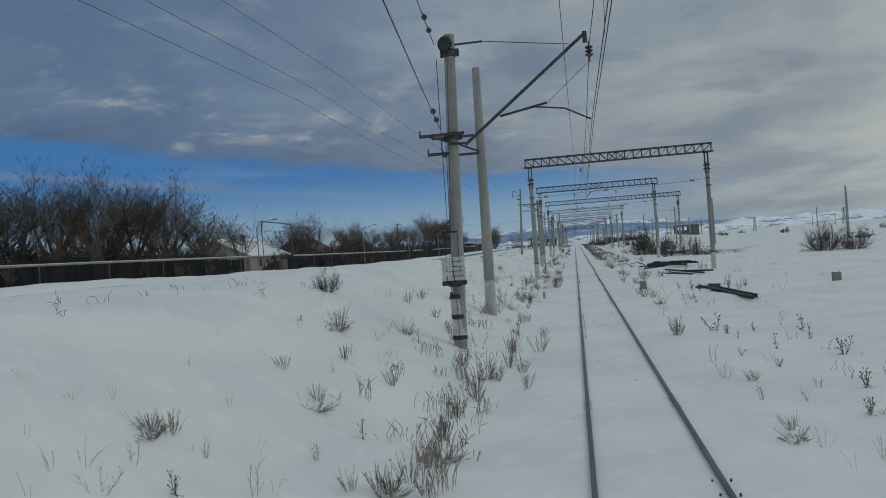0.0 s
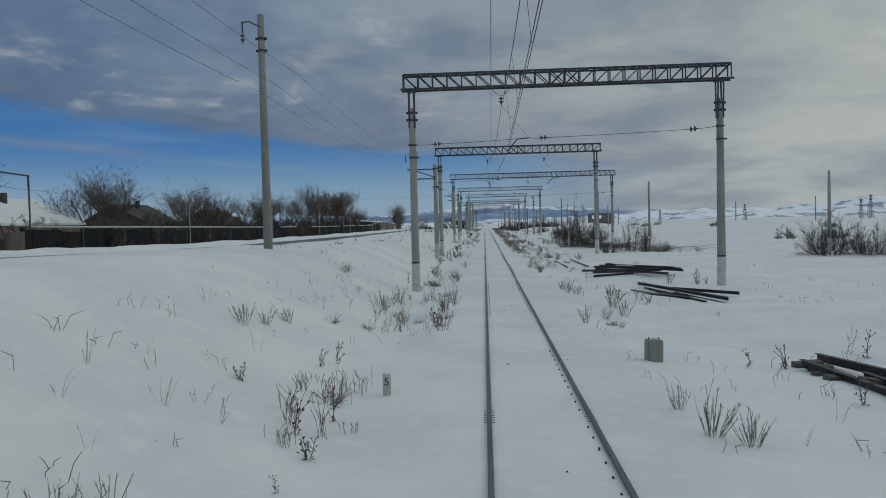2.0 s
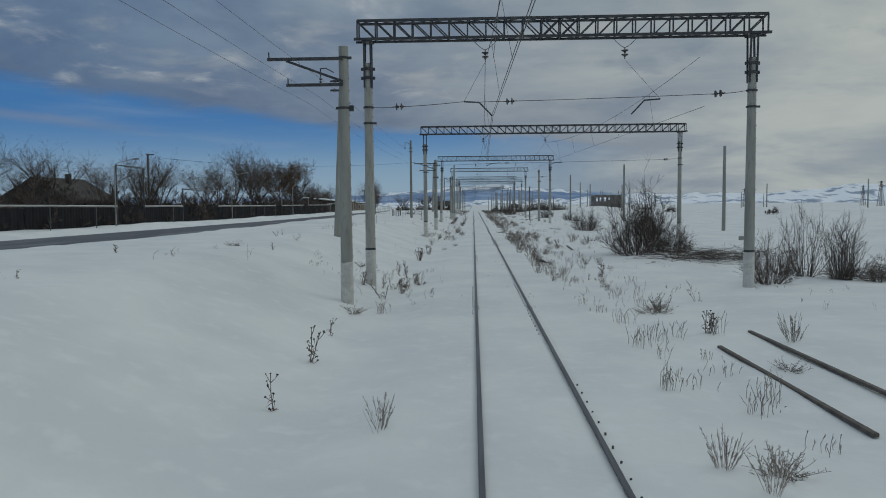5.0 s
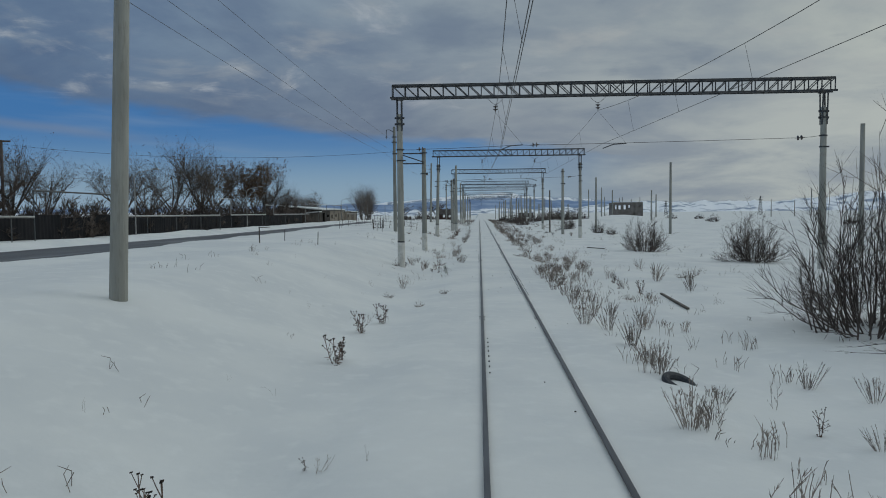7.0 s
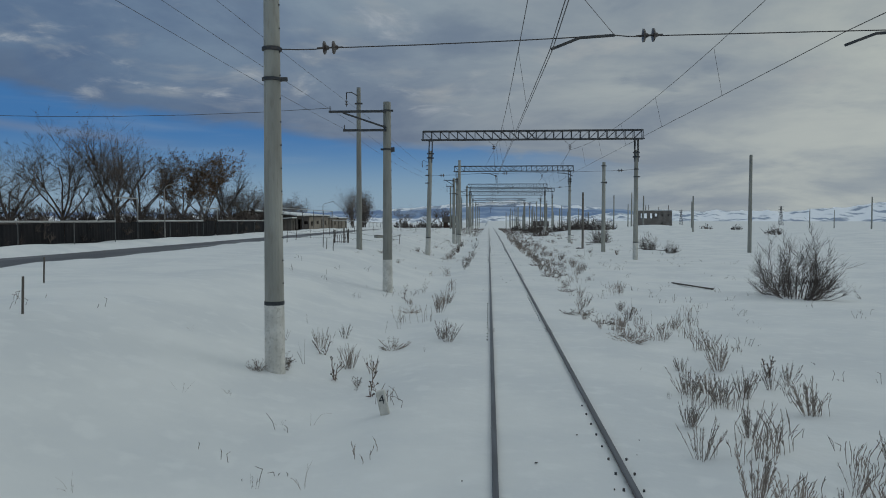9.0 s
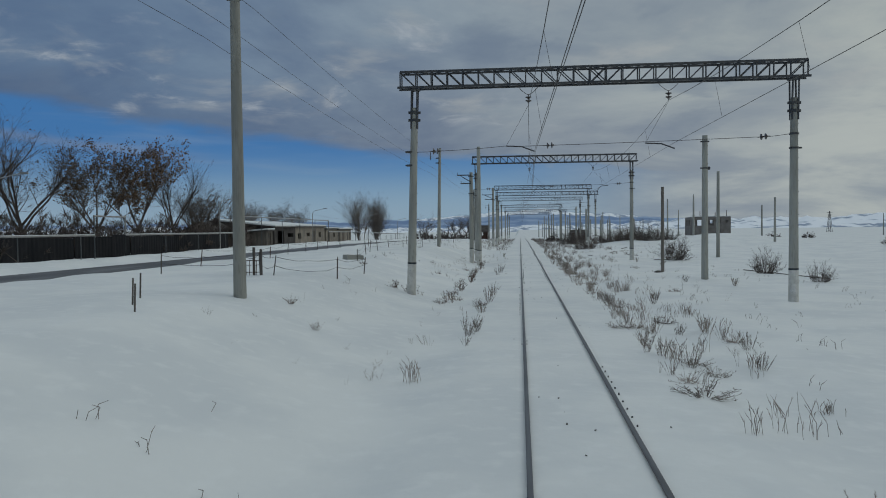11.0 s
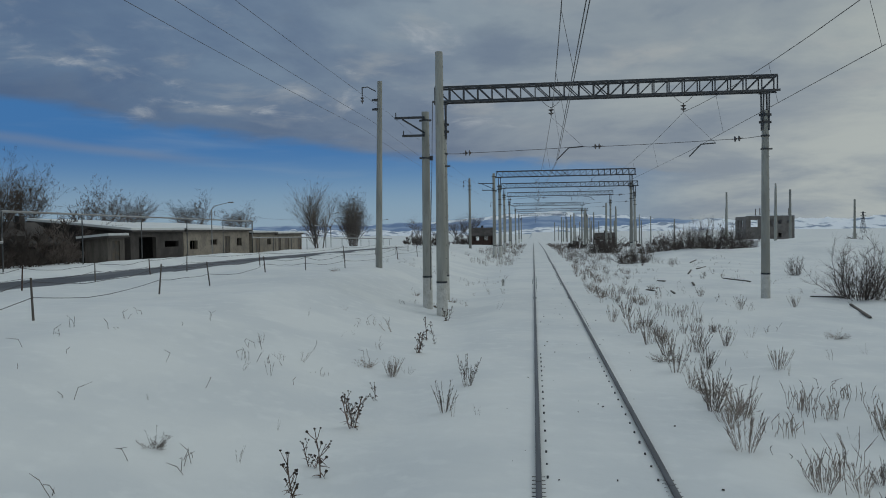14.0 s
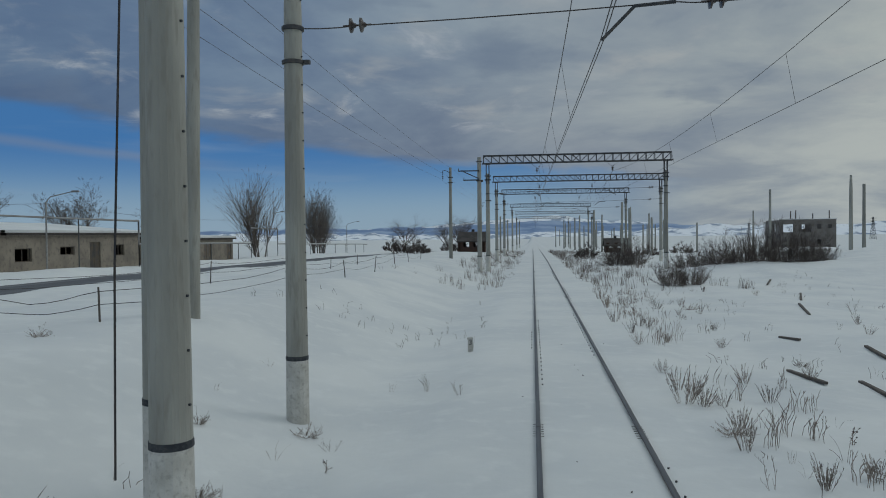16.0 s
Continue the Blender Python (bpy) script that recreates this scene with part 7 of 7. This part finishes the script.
for x, y, h in [(-6.25, 16, 0.74), (-3.11, 17.2, 0.84), (-5.33, 18.8, 0.5), (-4.6, 22.1, 0.61), (-3.82, 32.7, 0.39), (2.69, 34.2, 0.55), (-3.6, 40.2, 0.8), (-5.16, 48.1, 0.53), (-4.35, 49.2, 0.36), (2.95, 49.7, 0.38), (-2.24, 49.8, 0.29), (-2.18, 51.5, 0.59), (-3.03, 51.5, 0.25), (-2.5, 59, 0.7), (-3.62, 65.4, 0.65), (-3.27, 65.4, 0.57), (-3.6, 66.6, 0.99), (-10.1, 74.1, 0.45), (2.8, 75.9, 0.75), (5.1, 81.2, 0.58), (4.2, 88.3, 0.98), (4.5, 88.9, 1.11), (-4.5, 89.1, 1), (-10.5, 96.4, 0.62), (-3.02, 96.6, 0.5), (-5.91, 99.6, 0.55), (2.26, 116.2, 0.34), (-2.91, 117.5, 0.18), (4.46, 119.6, 0.17), (-4.2, 119.9, 0.22), (-2.2, 120.7, 0.23), (3.3, 122, 0.32)]:
    low_herb(x, y, h)
for x, y, h in [(8.7, 127.4, 0.97), (-5.41, 132.7, 0.29), (-5.15, 133.7, 0.31), (-3.3, 137, 0.97), (2.8, 137.8, 0.98), (2.8, 138.5, 0.55), (2.6, 140.9, 0.62), (2, 142.8, 1.13), (-3.5, 143.6, 0.7), (2.4, 150.1, 0.78), (2.5, 158.2, 1.14), (2.41, 159.4, 0.46), (3.26, 160.5, 0.61), (3.1, 161.7, 0.66), (4.9, 165, 0.49), (-7.9, 166.2, 0.4), (2.2, 167.2, 0.8), (2.6, 167.4, 0.67), (3.8, 168.8, 0.74), (2.85, 173.8, 0.69), (-2.5, 174, 0.73), (-4.29, 175.1, 0.38), (-6.57, 176.7, 0.39), (-3.76, 177, 0.43), (6.7, 181.8, 0.61), (4.3, 182.1, 0.59), (-9.4, 183.7, 0.25), (3, 185.3, 0.85), (-5.94, 189.6, 0.17), (2.55, 193.3, 0.64), (2.5, 194.6, 0.69), (-4.7, 196.9, 0.4)]:
    low_herb(x, y, h)
for x, y, h in [(2.2, 198, 0.7), (8.1, 203.3, 0.48), (-5.03, 211.1, 0.31), (-6.19, 213.6, 0.19), (2.2, 214.2, 0.48), (-4.65, 214.3, 0.3), (-10.7, 216.1, 0.26), (5.7, 221.5, 0.24), (5.8, 234.9, 0.64)]:
    low_herb(x, y, h)
# the bank and verge at the start
for x, y, h in [(-5.72, 8.1, 0.38), (-5.87, 7.9, 0.31), (-3.19, 12, 0.57), (-3.14, 10.6, 0.51), (-3.19, 13.5, 0.56), (-3, 14.9, 0.56), (-2.82, 17.1, 0.57), (-3.57, 9.3, 0.46), (-3.26, 9.8, 0.54), (-3.86, 9, 0.36), (-3.38, 9.2, 0.44), (-2.98, 9.4, 0.4), (-5.15, 11.5, 0.36), (-5.55, 14.3, 0.38), (-5.93, 12.1, 0.34), (2.09, 23.7, 0.52), (2.25, 12.1, 0.35), (2.61, 16.1, 0.3)]:
    tuft(x, y, h)
for x, y, h in [(-5.91, 6.3, 0.37), (-5.8, 6.6, 0.38), (-6.32, 6.5, 0.31), (-6.02, 7.8, 0.31), (-4.54, 8.2, 0.42), (-5.72, 9.6, 0.28), (-5.19, 11, 0.33), (-7.11, 12.1, 0.25), (-6.34, 12.2, 0.29), (-6.41, 8, 0.25), (-6.59, 7.5, 0.21), (2.53, 10.2, 0.4), (3.04, 10.7, 0.39), (2.42, 11.1, 0.35), (3.57, 18.7, 0.49), (-7.09, 7.4, 0.25), (-6.62, 10.2, 0.26), (-4.99, 8.8, 0.33), (-5.77, 5.8, 0.31)]:
    sparse(x, y, h)
for x, y, h in [(-4.66, 7.9, 0.46), (3.21, 14.4, 0.39), (-5.57, 7.1, 0.29), (2.34, 14.2, 0.38), (-5.27, 8, 0.27), (-4.46, 9.5, 0.34), (-5.48, 6.4, 0.29)]:
    stalk(x, y, h)
for x, y, h in [(5.21, 18.7, 0.5), (4.48, 15.3, 0.42), (3.86, 13.4, 0.37), (-4.24, 11, 0.34), (-2.82, 11.8, 0.4), (-5.1, 7.1, 0.28)]:
    thistle(x, y, h)
for x, y, h in [(-5.8, 7.8, 0.34), (-3.01, 11, 0.63), (-3.38, 9.2, 0.55), (-5.02, 11.2, 0.44), (2.17, 11.5, 0.44)]:
    low_herb(x, y, h)
# bands of wormwood along the rails, thinning away from them
for y0, y1, n, xa, xb in [(96, 130, 10, 2.3, 4.5), (130, 185, 26, 2.5, 5.0), (185, 240, 26, 2.5, 4.8), (214, 245, 10, 5.0, 12.0), (8, 30, 6, -2.8, -4.6)]:
    for _ in range(n):
        x = xa + (xb - xa) * rnd.random() ** 1.7
        tuft(x, rnd.uniform(y0, y1), rnd.uniform(0.35, 0.65))


def stubble():
    """Thin scattered stems too many to count, in one sheet of stuff."""
    segs = []
    for _ in range(3000):
        y = rnd.uniform(2, 285)
        if rnd.random() < 0.5:
            x = -2.4 - 8.5 * rnd.random() ** 1.4
        else:
            x = 2.3 + 15 * rnd.random() ** 1.5
        if noise.noise((x * 0.25, y * 0.09, 8.0)) < (0.22 if x < 0 and y > 75 else 0.04 if x < 0 or y < 100 else -0.08):
            continue
        g = ground_z(x, y)
        for _ in range(rnd.randint(1, 4)):
            p = Vector((x + rnd.uniform(-0.15, 0.15), y + rnd.uniform(-0.15, 0.15), g - 0.03))
            h = rnd.uniform(0.08, 0.36)
            q = p + Vector((rnd.uniform(-0.3, 0.3) * h, rnd.uniform(-0.3, 0.3) * h, h * 0.6))
            e = q + Vector((rnd.uniform(-0.5, 0.5) * h, rnd.uniform(-0.5, 0.5) * h, h * rnd.uniform(0.05, 0.4)))
            segs += [(p, q, 0.005, 0.0045), (q, e, 0.006, 0.0025)]
    ob = new("stubble", stick_mesh("stubble", segs, WEED))
    tagged(ob, "sparse thin dry stems scattered over the snow", "dry grass", kind="stuff")


stubble()


def verge_grass():
    """The unbroken bands of dry grass close to the rails, past counting."""
    segs = []
    for y0, y1, n, xa, xb, p in [(66, 96, 45, 2.4, 5.0, 1.4), (96, 130, 85, 2.3, 5.6, 1.4), (130, 190, 135, 2.5, 5.4, 1.5), (190, 248, 130, 2.5, 5.2, 1.5), (6, 26, 80, -2.7, -4.8, 1.0), (26, 60, 45, -2.8, -4.6, 1.0), (60, 100, 26, -2.4, -4.0, 1.0), (128, 182, 26, -2.4, -3.8, 1.0)]:
        for _ in range(n):
            x = xa + (xb - xa) * rnd.random() ** p
            y = rnd.uniform(y0, y1)
            if noise.noise((x * 0.5, y * 0.16, 2.0)) < -0.08:
                continue
            g = ground_z(x, y)
            h0 = rnd.uniform(0.22, 0.6)
            w = rnd.uniform(0.06, 0.2)
            for _ in range(rnd.randint(6, 18)):
                b = Vector((x + rnd.gauss(0, w), y + rnd.gauss(0, w), g - 0.04))
                h = h0 * rnd.uniform(0.5, 1.1)
                m = b + Vector((rnd.uniform(-0.12, 0.12) * h, rnd.uniform(-0.12, 0.12) * h, h * 0.55))
                e = m + Vector((rnd.uniform(-0.3, 0.3) * h, rnd.uniform(-0.3, 0.3) * h, h * 0.45))
                segs += [(b, m, 0.0045, 0.0045), (m, e, 0.0062, 0.002)]
                for _ in range(3):
                    c = m.lerp(e, rnd.uniform(0.0, 0.8))
                    segs.append((c, c + ((e - m).normalized() + Vector((rnd.uniform(-0.5, 0.5), rnd.uniform(-0.5, 0.5), 0.1))).normalized() * rnd.uniform(0.03, 0.07), 0.0055, 0.0025))
    ob = new("verge_grass", stick_mesh("verge_grass", segs, WEED))
    tagged(ob, "bands of dry brown grass standing along the rails", "dry grass", kind="stuff")


verge_grass()


def far_weeds():
    segs = []
    for _ in range(700):
        y = 245 + 110 * rnd.random()
        x = (2.4 + 9 * rnd.random() ** 1.6) if rnd.random() < 0.7 else (-2.4 - 5 * rnd.random())
        g = ground_z(x, y)
        for _ in range(9):
            p = Vector((x + rnd.uniform(-0.25, 0.25), y + rnd.uniform(-0.25, 0.25), g - 0.03))
            segs.append((p, p + Vector((rnd.uniform(-0.15, 0.15), rnd.uniform(-0.15, 0.15), rnd.uniform(0.3, 0.65))), 0.008, 0.004))
    ob = new("far_grass", stick_mesh("far_grass", segs, WEED))
    tagged(ob, "dry brown grass along the distant verge", "dry grass", kind="stuff")


far_weeds()


def crumbs():
    """Bits of ballast and bark lying on the snow between and beside the rails."""
    bm = bmesh.new()
    for y0, y1, n, xs in [(16, 45, 24, 1.0), (50, 64, 26, 0.9), (88, 100, 14, 1.6), (104, 130, 16, 1.4), (150, 170, 14, 1.5), (176, 203, 60, 1.5), (203, 225, 30, 1.4)]:
        for _ in range(n):
            x, y = rnd.uniform(-xs, xs) + 0.15, rnd.uniform(y0, y1)
            if abs(abs(x) - GAUGE) < 0.12:
                continue
            s = rnd.uniform(0.005, 0.018)
            box(bm, (-s, -s * 0.7, -s * 0.4), (s, s * 0.7, s * 0.5), 0, pose(x, y, ground_z(x, y) + 0.012, rnd.uniform(-20, 20), rnd.uniform(-20, 20), rnd.uniform(0, 180)))
    ob = part("ballast_crumbs", bm, DARKWALL)
    tagged(ob, "dark crumbs of ballast and bark scattered on snow", "debris", kind="stuff")


crumbs()

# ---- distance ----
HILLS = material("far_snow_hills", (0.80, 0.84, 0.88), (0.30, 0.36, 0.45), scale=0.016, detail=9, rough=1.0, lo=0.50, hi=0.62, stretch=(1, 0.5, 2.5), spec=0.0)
# the blue of distance haze is put into this ridge's base colour
BLUERIDGE = material("haze_tinted_ridge", (0.20, 0.285, 0.44), (0.33, 0.42, 0.56), scale=0.006, detail=8, lo=0.42, hi=0.62, rough=1.0, spec=0.0)


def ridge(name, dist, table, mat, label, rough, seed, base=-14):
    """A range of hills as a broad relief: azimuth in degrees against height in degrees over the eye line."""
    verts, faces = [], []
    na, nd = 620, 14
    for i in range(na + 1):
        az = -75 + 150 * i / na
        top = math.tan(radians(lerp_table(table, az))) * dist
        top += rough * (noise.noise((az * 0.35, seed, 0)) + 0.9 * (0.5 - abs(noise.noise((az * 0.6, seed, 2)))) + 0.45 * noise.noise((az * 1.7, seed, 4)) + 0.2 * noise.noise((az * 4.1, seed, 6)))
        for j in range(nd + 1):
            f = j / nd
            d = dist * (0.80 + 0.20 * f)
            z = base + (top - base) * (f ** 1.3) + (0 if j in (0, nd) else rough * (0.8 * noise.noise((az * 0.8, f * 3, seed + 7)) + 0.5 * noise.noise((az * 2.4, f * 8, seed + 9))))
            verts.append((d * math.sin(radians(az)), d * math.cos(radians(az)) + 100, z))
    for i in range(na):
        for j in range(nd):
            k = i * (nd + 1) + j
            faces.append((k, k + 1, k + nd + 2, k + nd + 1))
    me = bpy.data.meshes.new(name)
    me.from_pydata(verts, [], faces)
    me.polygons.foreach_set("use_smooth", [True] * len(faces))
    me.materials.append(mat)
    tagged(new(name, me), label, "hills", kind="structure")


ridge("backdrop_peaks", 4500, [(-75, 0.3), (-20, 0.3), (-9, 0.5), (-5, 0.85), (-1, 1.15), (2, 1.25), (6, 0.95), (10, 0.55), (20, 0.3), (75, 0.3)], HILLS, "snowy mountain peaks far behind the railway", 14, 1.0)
ridge("backdrop_mountains", 4000, [(-75, 0.35), (-25, 0.4), (-12, 0.5), (-5, 0.62), (0, 0.95), (3, 0.9), (7, 0.7), (11, 0.55), (16, 0.35), (24, 0.1), (75, 0.1)], BLUERIDGE, "far mountain ridge coloured blue for distance haze behind the railway", 10, 3.0)
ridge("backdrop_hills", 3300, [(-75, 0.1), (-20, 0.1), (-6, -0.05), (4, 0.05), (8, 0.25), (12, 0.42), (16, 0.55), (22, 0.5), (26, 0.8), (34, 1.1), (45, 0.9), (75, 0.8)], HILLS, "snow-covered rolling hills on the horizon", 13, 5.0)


def pylon(x, y, h):
    th = tagged(empty("power_pylon", (x, y, ground_z(x, y, False))), "distant grey lattice power pylon on the snowy plain", "pylon", "power pylons")
    bm = bmesh.new()
    w = h * 0.10
    for s in (-1, 1):
        for q in (-1, 1):
            bar(bm, (s * w, q * w, 0), (s * w * 0.15, q * w * 0.15, h), h * 0.012)
    for k in range(8):
        a, b = k / 8, (k + 1) / 8
        wa, wb = w * (1 - 0.85 * a), w * (1 - 0.85 * b)
        for q in (-1, 1):
            bar(bm, (-wa, q * wa, h * a), (wb, q * wb, h * b), h * 0.007)
            bar(bm, (wa, q * wa, h * a), (-wb, q * wb, h * b), h * 0.007)
    part("mast", bm, STEEL, th)
    for z in (0.68, 0.82, 0.95):
        bm = bmesh.new()
        bar(bm, (-h * 0.13, 0, h * z), (h * 0.13, 0, h * z), h * 0.014)
        part("cross_arm", bm, STEEL, th)


for x, y, h in ((340, 700, 21), (300, 900, 20), (480, 1000, 25), (250, 1100, 20), (620, 1050, 25)):
    pylon(x, y, h)
